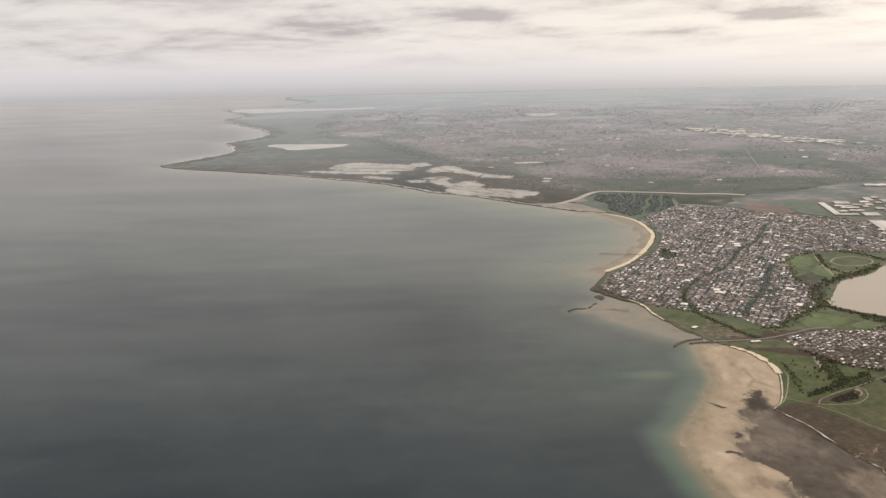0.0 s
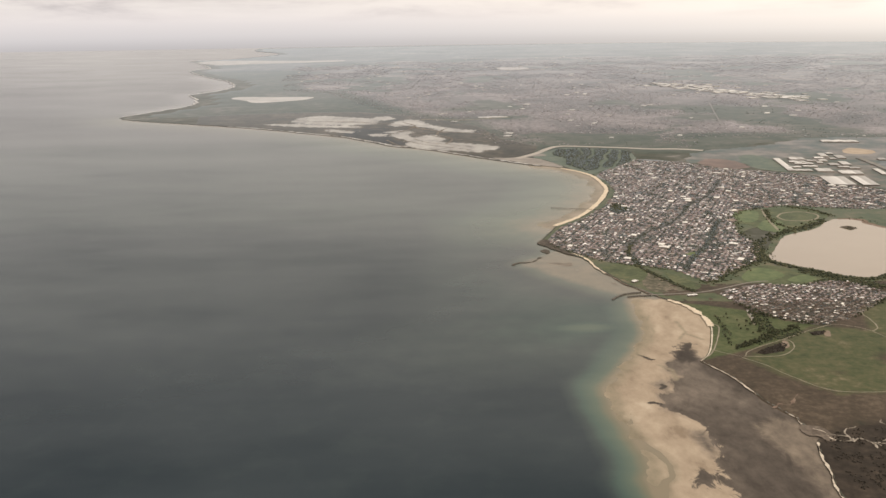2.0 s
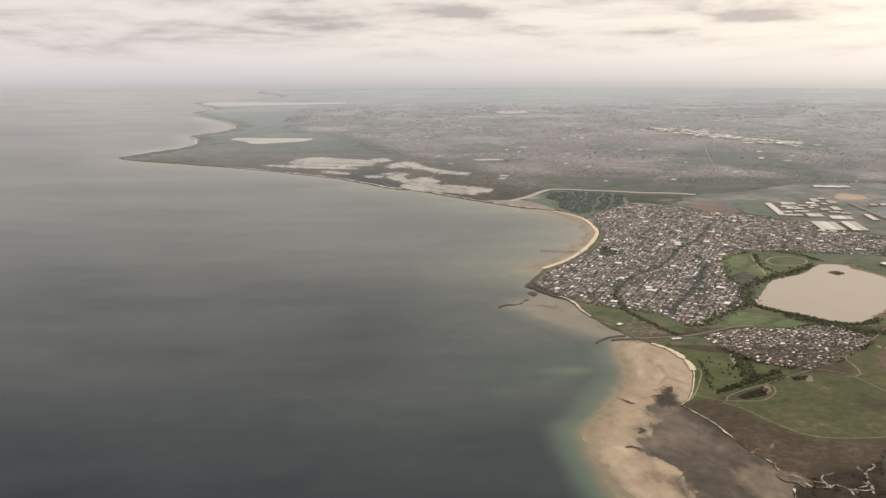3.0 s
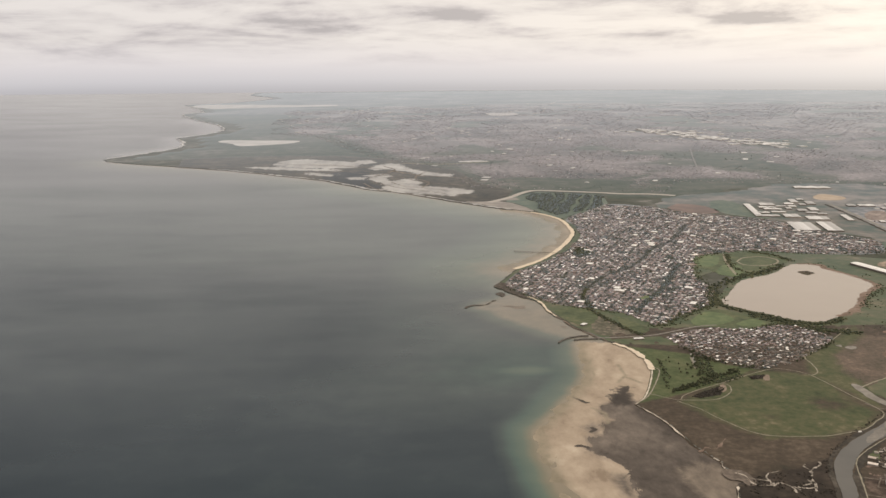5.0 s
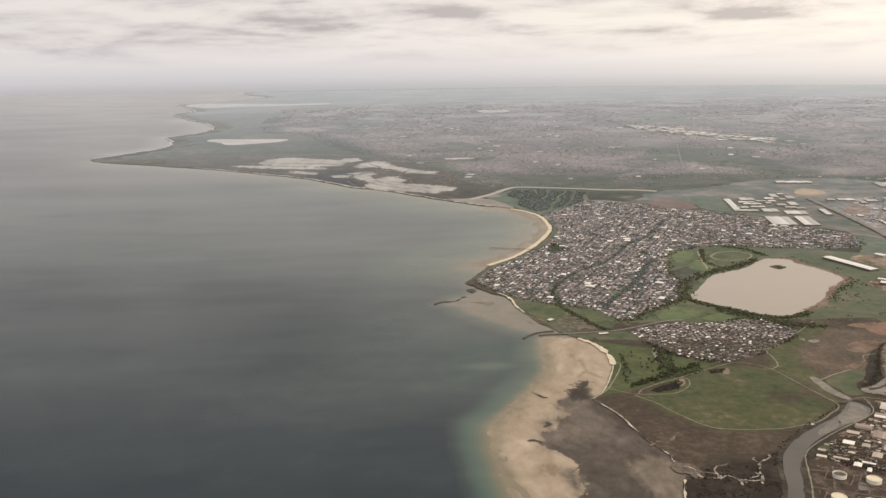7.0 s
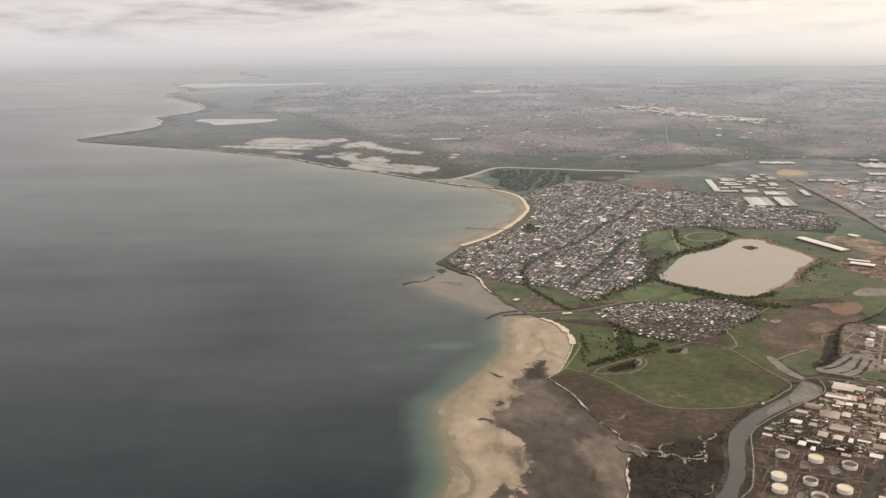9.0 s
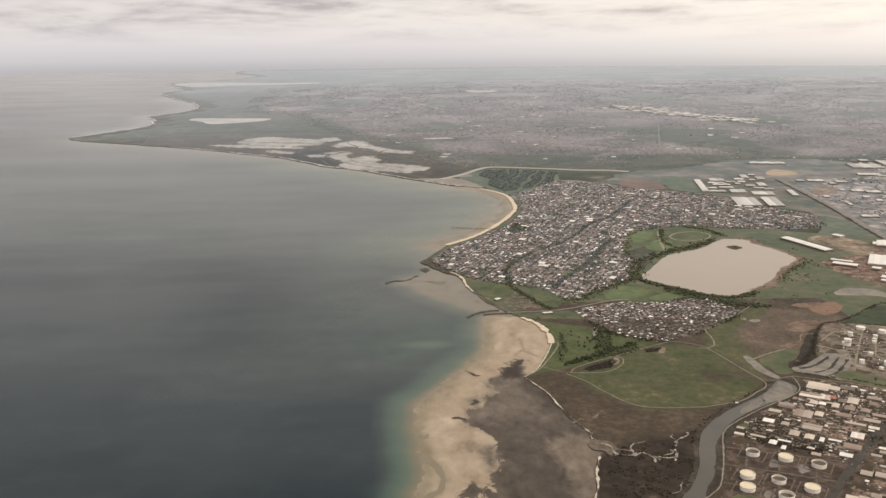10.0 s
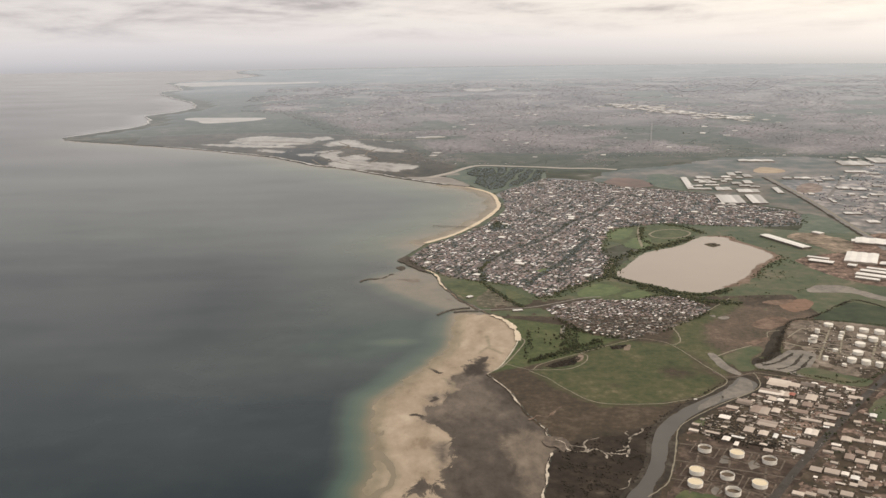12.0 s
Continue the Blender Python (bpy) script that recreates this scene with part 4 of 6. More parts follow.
MANGROVE_LINE = [(103, 193), (109.3, 195), (119.8, 198.5), (132, 204.5), (131, 195), (128, 182.7), (120, 168.2), (112, 140), (108, 110), (95, 110), (98, 160), (101, 184)]
BROWN_LINE = [(162.2, 276), (175.5, 294), (188, 305), (207, 303), (211, 292), (187, 256), (172.6, 242), (167, 240), (164, 256), (160, 266)]
THICKETS = ([(110.1, 247.3), (114.2, 251), (121, 255.6), (122.4, 254.2), (119, 248.2), (112.2, 245.9)], [(133, 263.8), (136.5, 265.2), (139, 265), (136.9, 261.6), (133.2, 261)])
shore_line = marsh[::2] + cove[::2]
shore_poly = shore_line + [(97.8, 330), (240, 330), (240, 60)]
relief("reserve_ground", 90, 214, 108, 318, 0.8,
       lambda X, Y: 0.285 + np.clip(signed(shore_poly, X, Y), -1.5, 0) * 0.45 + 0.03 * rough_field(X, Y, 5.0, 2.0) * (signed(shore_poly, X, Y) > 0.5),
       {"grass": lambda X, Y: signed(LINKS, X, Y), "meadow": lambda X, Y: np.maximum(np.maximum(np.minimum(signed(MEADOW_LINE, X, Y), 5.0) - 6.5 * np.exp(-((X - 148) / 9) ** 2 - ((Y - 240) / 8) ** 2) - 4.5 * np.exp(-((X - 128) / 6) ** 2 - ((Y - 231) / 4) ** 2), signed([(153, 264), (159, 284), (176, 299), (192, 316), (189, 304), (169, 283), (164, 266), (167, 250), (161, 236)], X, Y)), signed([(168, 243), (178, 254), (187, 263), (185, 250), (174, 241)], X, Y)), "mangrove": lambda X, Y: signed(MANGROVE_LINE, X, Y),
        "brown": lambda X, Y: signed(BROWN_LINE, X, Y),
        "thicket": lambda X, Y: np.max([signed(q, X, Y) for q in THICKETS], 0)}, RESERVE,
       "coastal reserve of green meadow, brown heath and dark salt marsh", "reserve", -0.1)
for pts in ([(120.5, 254.0), (122.0, 256.9), (123.1, 256.3), (122.0, 251.9), (120.3, 250.5)], [(136.6, 260.7), (138.7, 264.9), (139.6, 264.3), (138.2, 260.1)]):
    zone("bare_patch", pts, 0.335, mat("bare_pink_soil", [(0.36, (0.12, 0.092, 0.072)), (0.62, (0.24, 0.19, 0.15))], 0.6, coarse=0.2), "bare pinkish soil at the end of a thicket", "ground", 0.5, 0.4)
zone("reserve_yard", [(94, 323), (99, 334), (104.5, 322), (108, 311), (95, 309.5)], 0.29, mat("worn_turf", [(0.36, (0.050, 0.056, 0.036)), (0.48, (0.092, 0.086, 0.062)), (0.6, (0.180, 0.155, 0.122))], 0.7, coarse=0.2, detail=9), "worn brown ground by the drain mouth", "ground")
zone("lake_surround", [(150, 350), (160, 370), (175, 396), (200, 412), (213, 428), (226, 424), (240, 400), (242, 372), (240, 340), (215, 318), (190, 308), (176, 312), (164, 326)], 0.27, MEADOW, "green scrub and reeds round the lake", "scrub")
zone("paddock", [(201.7, 287.2), (209.5, 289.5), (228.9, 304.5), (233.8, 305), (243, 294), (256, 280), (250, 268), (229.4, 277.5), (214.4, 283)], 0.28, mat("damp_pasture", [(0.36, (0.028, 0.040, 0.024)), (0.5, (0.042, 0.058, 0.034)), (0.64, (0.062, 0.076, 0.045))], 0.2, coarse=0.05), "flat dark green paddock behind the tank yard", "field")
zone("red_clay_pan", [(203.2, 304.7), (209.9, 310.2), (215.7, 311.4), (216.6, 305.9), (210.4, 297.9), (204.5, 296.6)], 0.30, mat("red_clay", [(0.3, (0.15, 0.095, 0.07)), (0.7, (0.24, 0.155, 0.115))], 0.3), "bare reddish clay pan", "ground")
zone("grey_pond", [(221, 322.5), (226.6, 329.1), (234.5, 329.6), (239, 327), (242, 320), (247, 311), (244, 307), (240.5, 311), (237.4, 317), (231, 319), (222.6, 319.6)], 0.30, SILT, "shallow grey settling pond", "pond")
zone("dirt_yard", [(251, 417), (265, 424), (276, 403), (262.8, 381), (256, 397.2)], 0.30, mat("pale_yard", [(0.36, (0.075, 0.068, 0.05)), (0.46, (0.16, 0.13, 0.10)), (0.56, (0.26, 0.21, 0.165)), (0.66, (0.42, 0.34, 0.27))], 0.35, coarse=0.1), "pale dusty works yard", "yard")
zone("warehouse_ground", [(236, 364), (243, 376), (262, 384), (275, 403), (300, 420), (330, 400), (290, 330), (250, 328)], 0.29, YARD, "yards round the large warehouses", "yard")
zone("bare_ground", [(312, 632), (318, 644), (328, 651), (336, 634), (326, 621), (313, 624)], 0.30, mat("ochre_fill", [(0.3, (0.30, 0.245, 0.19)), (0.7, (0.44, 0.37, 0.30))], 0.1), "bare ochre fill on a far building site", "ground", 3)
zone("creek_mouth", [(88.5, 598.5), (70, 620.5), (60, 634), (75, 634), (94, 651), (99, 640), (84, 636), (94, 622), (104, 590)], 0.31, mat("bar_sand", [(0.36, (0.17, 0.152, 0.132)), (0.5, (0.24, 0.215, 0.188)), (0.64, (0.31, 0.28, 0.245))], 0.15, coarse=0.05, sheen=0.6, haze_spread=0.17), "pale sand bar at the creek mouth", "beach", 1.5)
zone("red_earth", [(196, 590), (207, 612), (222, 604), (226, 578), (212, 570)], 0.275, mat("red_earth", [(0.36, (0.100, 0.072, 0.055)), (0.5, (0.150, 0.102, 0.078)), (0.64, (0.205, 0.145, 0.115))], 0.1, coarse=0.03, sheen=0.6, haze_spread=0.18), "bare reddish earth north of the suburb", "ground", 2, 1.0)
zone("north_grass", [(226, 575), (232, 618), (248, 622), (252, 560), (244, 552)], 0.275, FARGRASS, "green grassland beside the far warehouses", "field", 2, 1.0)
zone("works_ground", [(126, 166), (134.3, 189.5), (141.6, 205.2), (156.4, 217.5), (168.5, 227), (172.4, 236), (202, 224), (222, 200), (235, 150), (180, 90), (130, 110)], 0.28, YARD, "grimy yards of a works estate", "yard")
zone("scrap_yard", [(142.5, 199), (145.5, 206), (152.5, 212), (158, 209.5), (153.5, 203), (160.5, 197.5), (159, 190.5), (150, 194.5)], 0.30, MANGROVE, "dark oily ground of a scrap yard", "yard", 0.6, 0.8)
zone("road_green", [(188.5, 206.5), (203, 221), (216, 209), (199, 196)], 0.31, MEADOW, "rough green field beside the arterial road", "field", 0.8, 0.6)
strip("car_park", smooth([(121.6, 287), (120.8, 282), (120.0, 277)], 1), 0.9, 0.335, CONCRETE, "grey car park strip in the reserve", "car park")
zone("tank_farm_ground", [(125, 163), (132, 180), (136.5, 193), (150, 193), (160, 184), (151, 168), (138, 155)], 0.31, DIRT, "brown earth of a fuel tank yard with low bunds", "yard")
zone("refinery_ground", [(186.5, 257), (203, 286), (230, 277), (255, 262), (230, 225), (207, 235), (194, 231), (180, 240)], 0.29, mat("worn_concrete", [(0.36, (0.085, 0.072, 0.060)), (0.48, (0.155, 0.132, 0.110)), (0.56, (0.215, 0.182, 0.152)), (0.66, (0.32, 0.275, 0.235))], 0.5, coarse=0.12, spec=0.15), "worn pale yard of a tank works", "yard")
zone("scrub_belt", [(200.8, 286.5), (196.5, 280.5), (191.5, 271), (187.5, 262), (184.5, 255.5), (186, 251.5), (181.6, 247), (177.6, 246.6), (173.4, 243), (172.6, 247.6), (178, 254), (184, 264.5), (189, 273), (195, 282)], 0.306, MANGROVE, "flat dark scrub beside the tank works", "scrub", 0.6, 0.6)
zone("settling_pan", [(173, 245.3), (177.6, 247.5), (183.5, 252.6), (188.3, 256.9), (194.8, 253.5), (188.9, 242.6), (184.1, 234.6), (180.1, 237.5), (176.6, 240.4), (172.8, 242)], 0.31, SILT, "grey silt pans of the tank works, nearly dry", "pond", 0.7, 0.3)
for line in ([(174.7, 244.3), (178.4, 245.4), (181.7, 247.7), (188.3, 254.3)], [(178.1, 240.8), (181.6, 242.3), (184.9, 245.1), (190.8, 253.2)], [(180.8, 238.4), (183.8, 240.0), (186.4, 242.7), (192.5, 251.1)]):
    strip("silt_channel", smooth(line, 0.5, rough=0.3), 0.8, 0.332, BANK, "dark wet channel between silt pans", "channel", uneven=1.1)
zone("creek_green", [(124.5, 160), (128, 168.5), (133, 170), (139, 163), (134, 152), (126, 150)], 0.332, GRASS, "small green beside the tank yard", "grass", 0.6, 0.4)
for pts, w in (([(112.0, 190.0), (113.5, 191.2), (115.5, 190.6), (117.2, 189.2), (118.0, 187.5)], 1.3), ([(115.0, 191.4), (116.6, 189.0), (116.4, 186.8)], 1.0), ([(119.4, 189.2), (121.4, 190.0), (122.9, 192.6), (124.6, 197.0), (127.4, 199.6), (128.9, 201.8)], 0.9), ([(121.5, 186.8), (122.6, 190.0), (121.2, 192.6)], 1.1),
               ([(112.6, 190.3), (112.6, 194.2), (114.4, 196.4), (116.5, 197.4)], 0.4), ([(118.0, 188.9), (120.0, 188.0), (122.4, 188.4)], 0.7), ([(125.0, 197.6), (124.2, 199.6), (125.2, 200.8)], 0.6), ([(107.9, 193.9), (110.0, 193.0), (112.4, 192.6)], 0.5), ([(120.0, 176.0), (118.6, 172.6), (116.8, 171.6)], 0.4)):
    strip("salt_pan", smooth(pts, 0.2, rough=0.8), w * 0.5, 0.366, SILTY, "bare pale salt pan winding through the marsh", "salt pan", uneven=2.2)
zone("reef_point", [(63, 381), (61.5, 385), (65, 391), (68, 388), (70, 376), (75, 364), (72, 365)], 0.30, REEF, "dark rocky reef round the point", "reef", 0.6)
strip("reef_streak", smooth([(48.5, 351.5), (51.5, 353.2), (55.9, 354.4), (60.1, 361.2)], 0.5, rough=0.5), 1.1, 0.10, REEF, "dark weedy reef awash off the point", "reef", uneven=1.6)
zone("reef_rock", [(61.5, 371.8), (63.9, 374.4), (65.4, 370.5), (63.4, 366.5)], 0.12, REEF, "dark flat rock off the point", "reef", 0.4, 0.6)
strip("point_road", smooth([(80.2, 418), (78.1, 406.1), (75.1, 398.2), (69.8, 392), (68.2, 385.7), (70.6, 379.6), (75.8, 375.6), (80, 371.3)], 0.8), 0.7, 0.335, CONCRETE, "pale shore road round the point", "road")
strip("point_beach", smooth([(74.2, 366), (76.9, 361.8), (79.2, 354.2), (79.9, 345.2), (81.3, 338.3), (82.3, 334.9)], 0.6, rough=0.3), 0.9, 0.33, BEACH, "narrow pale beach below the shore reserve", "beach", uneven=1.0)
zone("wrack", [(76.2, 246.6), (77.2, 246.4), (78.0, 245.2), (79.2, 244.4), (78.2, 243.8), (77.0, 244.6)], 0.15, REEF, "dark tangle of weed on the sand", "weed", 0.3, 0.5)
zone("reef_end", [(46.8, 349.6), (48, 352), (51.2, 354.6), (51, 353.2), (48.5, 350.6), (47.8, 349)], 0.16, REEF, "dark rock at the tip of the spit", "reef", 0.4)

# ---- inland water ----
LAKE_LINE = [(153.2, 352.4), (161.4, 366.1), (170.3, 382.9), (177.4, 391.1), (193, 401), (205, 415), (213, 421), (223, 418), (223, 410), (228.5, 394.8), (231, 378), (223.7, 368.2), (215.8, 359), (208.1, 345.6), (200, 335.7), (190.7, 328.1), (182.3, 322.3), (176.1, 323.5), (170.4, 327.1), (165.6, 334), (158.4, 342.2)]
zone("lake", LAKE_LINE, 0.33, LAKE, "wide pale brown silty lake", "lake", 1.2, 0.5)
lake_edge = smooth(LAKE_LINE, 1.2, True, 0.5)
strip("reed_bank", lake_edge[int(len(lake_edge) * 0.36):int(len(lake_edge) * 0.80)], 3.0, 0.345, REED, "brown reed bank along the lake shore", "reeds", uneven=0.8)
zone("lake_island", [(206, 403), (211, 406), (213, 401), (208.8, 397.6)], 0.36, HEATH, "small dark wooded island in the lake", "island", 0.6)
zone("creek", [(109, 150), (117.2, 168.2), (121.2, 174), (125.6, 182.7), (128.3, 191.3), (130.9, 199), (134.7, 205.5), (140.7, 212.3), (148.7, 219.1), (155.4, 224.3), (160.2, 229.4), (164.8, 235.2), (167.6, 232), (167.6, 228.5), (163.4, 223.4), (158.5, 220.5), (152.6, 216.6), (146.6, 212), (141.4, 206.9), (136.7, 200.4), (133.3, 194.1), (130.9, 186.7), (127.7, 178.4), (123.7, 171.3), (116, 150)], 0.34, CREEK, "grey tidal creek winding past the works", "creek", 0.7, 0.25)
strip("creek_bank", smooth([(118, 150), (124.6, 171.0), (128.8, 178.2), (132.0, 186.6), (134.4, 193.9), (137.8, 199.8), (142.3, 206.1), (147.3, 211.1), (153.2, 215.6), (159.0, 219.6), (164.0, 222.6), (168.6, 228.0), (168.6, 233.5), (165.6, 236.5)], 0.6, rough=0.3), 1.5, 0.352, BANK, "dark muddy bank of the creek", "bank", uneven=0.8)
strip("far_creek_bank", smooth([(108, 150), (116.6, 168.6), (120.6, 174.4), (125.0, 183.0), (127.6, 191.5), (130.2, 199.4), (134.0, 206), (140.0, 212.9), (148.0, 219.8), (154.8, 225.0), (159.6, 230.0), (163.6, 235.6)], 0.6, rough=0.3), 1.1, 0.352, BANK, "dark muddy bank of the creek", "bank", uneven=0.8)
zone("creek_arm", [(161.8, 255.3), (164, 254.1), (164.9, 244.3), (166.5, 236.0), (163.4, 238.8), (161.6, 244.5)], 0.34, SILT, "narrow arm of the creek, nearly dry grey mud", "creek", 0.7, 0.3)
for pts in ([(156.3, 224.6), (160.7, 228.5), (164.9, 234.2), (166.6, 232.8), (166.6, 228.4), (163, 222.9), (158.4, 220.4), (155, 219.6)], [(150.8, 219.6), (154.4, 222.6), (155.4, 220.7), (151.6, 216.6), (147.4, 212.9), (146.4, 213.6)]):
    zone("creek_mudbank", pts, 0.346, SILT, "grey mudbank laid bare in the creek", "mudbank", 0.4, 0.7)
strip("creek_dam", smooth([(158.6, 240.4), (159.9, 236.6), (163, 235.4), (168.2, 237.8), (170, 238.2)], 0.5, rough=0.1), 0.7, 0.358, BUND, "low earth dam across the head of the creek", "dam", uneven=0.3)
zone("drain_green", [(182.5, 238.0), (188.5, 241.8), (196.3, 234.6), (203, 229), (199, 226.4), (192, 227.6), (185.5, 232.9)], 0.315, MEADOW, "rough green strip beside the works drain", "grass", 0.6, 0.3)
zone("damp_green", [(165.4, 252), (171, 257.4), (177.6, 261), (180.5, 260), (176.6, 253.6), (172.4, 248), (171.6, 241.6), (167.2, 240), (165.6, 246)], 0.318, MEADOW, "damp green ground between creek and tank works", "grass", 0.6, 0.8)
zone("orange_yard", [(164.6, 201.2), (168.3, 200.2), (165.3, 195.2), (162, 196.5)], 0.318, mat("orange_dirt", [(0.36, (0.13, 0.088, 0.062)), (0.64, (0.27, 0.185, 0.135))], 0.9, coarse=0.3), "bare orange dirt yard between sheds", "yard", 0.4, 0.4)
zone("works_green", [(143.2, 207.2), (146.2, 208.0), (144.6, 203.4), (142.4, 203.4)], 0.318, GRASS, "small green plot beside the creek track", "grass", 0.4, 0.2)
for pts in ([(150.4, 183.6), (150.6, 180.8), (148, 179.3), (148.6, 182)], [(142.1, 183.2), (144.3, 186.6), (145.2, 184.4), (143.8, 182.6)], [(137.5, 171.8), (138.4, 169.4), (136.4, 168.2), (136.2, 170)]):
    zone("bund_floor", pts, 0.322, SILT, "pale silty patch on the tank yard floor", "ground", 0.3, 0.3)
strip("west_creek", smooth([(77, 630), (94, 653), (106, 676), (117, 687), (139, 681), (164, 672), (180, 664), (201, 661), (217, 652)], 3), 5.0, 0.33, LAGOON, "pale creek behind the golf course", "creek")
strip("drain", smooth([(90, 305.6), (104.6, 306.9), (114.1, 308.6), (124.2, 313.7), (133.5, 318.6), (141, 320)], 1), 0.9, 0.33, DRAIN, "straight concrete drain between suburb and estate", "drain")
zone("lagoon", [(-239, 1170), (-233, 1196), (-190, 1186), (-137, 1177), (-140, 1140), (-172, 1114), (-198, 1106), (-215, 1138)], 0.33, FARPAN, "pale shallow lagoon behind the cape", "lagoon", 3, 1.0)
POOLS = ([(-121, 893), (-119.5, 919), (-101, 943), (-74, 928), (-45, 907), (-31, 932), (-18, 902), (-34, 884), (-35, 856), (-63, 855), (-96, 860), (-115, 877)],
         [(-148, 872), (-121, 873), (-91, 859), (-50, 843), (-51, 829), (-87, 839), (-116, 848)],
         [(-86, 826), (-67, 815), (-50, 808), (-53, 791), (-75, 802)], [(-38, 777), (-32, 785), (-20, 779), (-19.5, 762), (-35, 765)],
         [(-19.6, 770), (-16, 787), (-6.5, 777), (3, 753), (14, 737), (27, 721), (50, 708), (69, 695), (64, 676), (52, 662), (47, 666), (25, 675), (7, 687), (-3, 704), (-1, 724), (-8.6, 750)],
         [(-24, 848), (-19, 872), (-6, 891), (2, 889), (13, 857), (25, 828), (42, 808), (56, 797), (52, 780), (38, 786), (25, 792), (15, 819), (-2, 840), (-17, 833)],
         [(0.8, 752), (12, 767), (21, 769), (29, 735), (22, 728), (9, 740)], [(-24, 795), (-9, 806), (1, 792), (-3, 780), (-20, 787)])
MARSH_PATCH = [(-61, 776), (-60, 805), (-49, 829), (-27, 826), (-16, 798), (-18, 751), (0, 713), (-9, 708), (-30, 735)]
wet_poly = west[:-30:3] + [(-230, 960), (-140, 980), (-60, 975), (0, 930), (60, 830), (75, 740), (100, 690), (90, 650)]
relief("wetland", -250, 104, 590, 990, 2.5,
       lambda X, Y: np.clip(0.30 + np.clip(signed(wet_poly, X, Y), -4, 0) * 0.1, -0.5, 0.3),
       {"pool": lambda X, Y: np.max([signed(q, X, Y) for q in POOLS], 0), "peat": lambda X, Y: signed(MARSH_PATCH, X, Y)}, WETLAND,
       "wetland of brown saltmarsh and pale shallow pools", "wetland", -0.1)
for line in ([(-118, 900), (-80, 882), (-40, 866), (-6, 838), (20, 800), (60, 770)], [(-60, 845), (-30, 812), (4, 786), (30, 745), (62, 722)], [(-10, 868), (2, 835), (-8, 800), (-20, 776)], [(30, 812), (22, 775), (34, 742), (28, 712)]):
    strip("wetland_channel", smooth(line, 3, rough=1.2), 1.8, 0.336, MUD, "dark channel between the wetland pools", "channel", uneven=0.8)
for line in ([(-14.0, 747), (-4, 734), (9, 712), (24, 697), (47, 676)], [(2.2, 745), (13, 722), (30, 707), (49, 694)], [(-21, 741), (-12, 714), (-4, 694)], [(-27, 828), (-14, 824), (3, 820), (19, 799), (34, 776)], [(-98, 884), (-76, 887), (-53, 878), (-39, 863)]):
    strip("wetland_dyke", smooth(line, 2, rough=0.8), 1.3, 0.345, MUD, "dark dyke between the wetland pools", "dyke", uneven=0.9)
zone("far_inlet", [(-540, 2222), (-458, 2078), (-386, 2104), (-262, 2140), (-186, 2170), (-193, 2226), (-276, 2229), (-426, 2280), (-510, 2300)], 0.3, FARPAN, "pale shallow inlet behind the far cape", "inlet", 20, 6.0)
# ---- roads and tracks ----
for pts, w in (([(98.3, 250.1), (105.3, 244.8), (107.9, 248.2), (113.3, 252.4), (121.7, 257.6), (132.5, 264.6), (143.0, 270.4), (148.2, 269), (153, 263.7), (157.4, 246.6), (160.4, 233.2), (154.9, 226.3), (149.4, 221.4), (142.6, 219), (136, 217.5), (121, 219), (113.4, 229.5), (109.7, 237.4), (104.7, 244)], 0.30),
               ([(105.3, 244.8), (109.5, 244.4), (116.2, 244.6), (120.2, 247.2), (123.4, 251.6), (124.2, 256.2), (122.6, 258.0)], 0.34),
               ([(92.8, 242.9), (98.3, 250.1), (106, 268.8), (105.2, 273.9)], 0.4),
               ([(153, 263.7), (156.4, 266.8), (157.9, 274.6), (158.3, 281.1), (164, 287), (175.6, 299.4), (188.3, 314.2)], 0.4),
               ([(121.7, 168), (127.4, 173.7), (131.7, 183.8), (134.6, 192.5), (137.6, 201.3), (142.1, 206.9), (152.2, 215.4), (166.9, 226.5), (170, 235.8), (170.1, 238.4), (176.7, 235.4), (186.3, 230.9), (200.9, 221.8)], 0.30)):
    strip("track", smooth(pts, 0.8, rough=0.12), w, 0.36, TRACK, uneven=0.4, label="pale gravel track over the marsh", category="track")
MAIN = [(110, 118), (148.7, 166.7), (161.3, 182.3), (180.9, 204.9), (198.7, 224.7), (225, 252), (262, 290)]
strip("road_verge", smooth(MAIN, 1), 3.8, 0.335, DIRT, "dusty dark verge along the arterial road", "verge", uneven=0.3)
strip("main_road", smooth(MAIN, 2), 1.9, 0.35, ASPHALT, "dark wide arterial road through the works", "road")
strip("rail_reserve", smooth([(285, 385), (289, 414), (293, 445), (300, 496), (306, 553), (310, 600)], 4), 4.6, 0.33, BALLAST, "grey railway reserve over the plain", "railway")
strip("rail_road", smooth([(290.5, 414), (294.4, 445), (301.5, 496), (307.6, 553), (311.5, 604)], 3), 0.9, 0.345, TRACK, "pale service road along the railway", "road")
strip("rail_trees", smooth([(287.0, 414), (291, 445), (298, 496), (304, 553), (308, 604)], 3), 1.6, 0.36, MANGROVE, "dark line of scrub beside the railway", "scrub", uneven=1.2)
strip("far_avenue", smooth([(334, 1014), (307, 910), (280, 803)], 5), 1.6, 0.31, BALLAST, "straight grey avenue in the far suburbs", "road")
STREET = smooth([(104, 322), (98.8, 338), (97.8, 358.4), (100.2, 372.8), (113, 398.5), (132, 421), (152, 461), (168, 483), (190, 530)], 2)
strip("suburb_street", STREET, 1.0, 0.33, ASPHALT, "tree-lined main street of the suburb", "road")

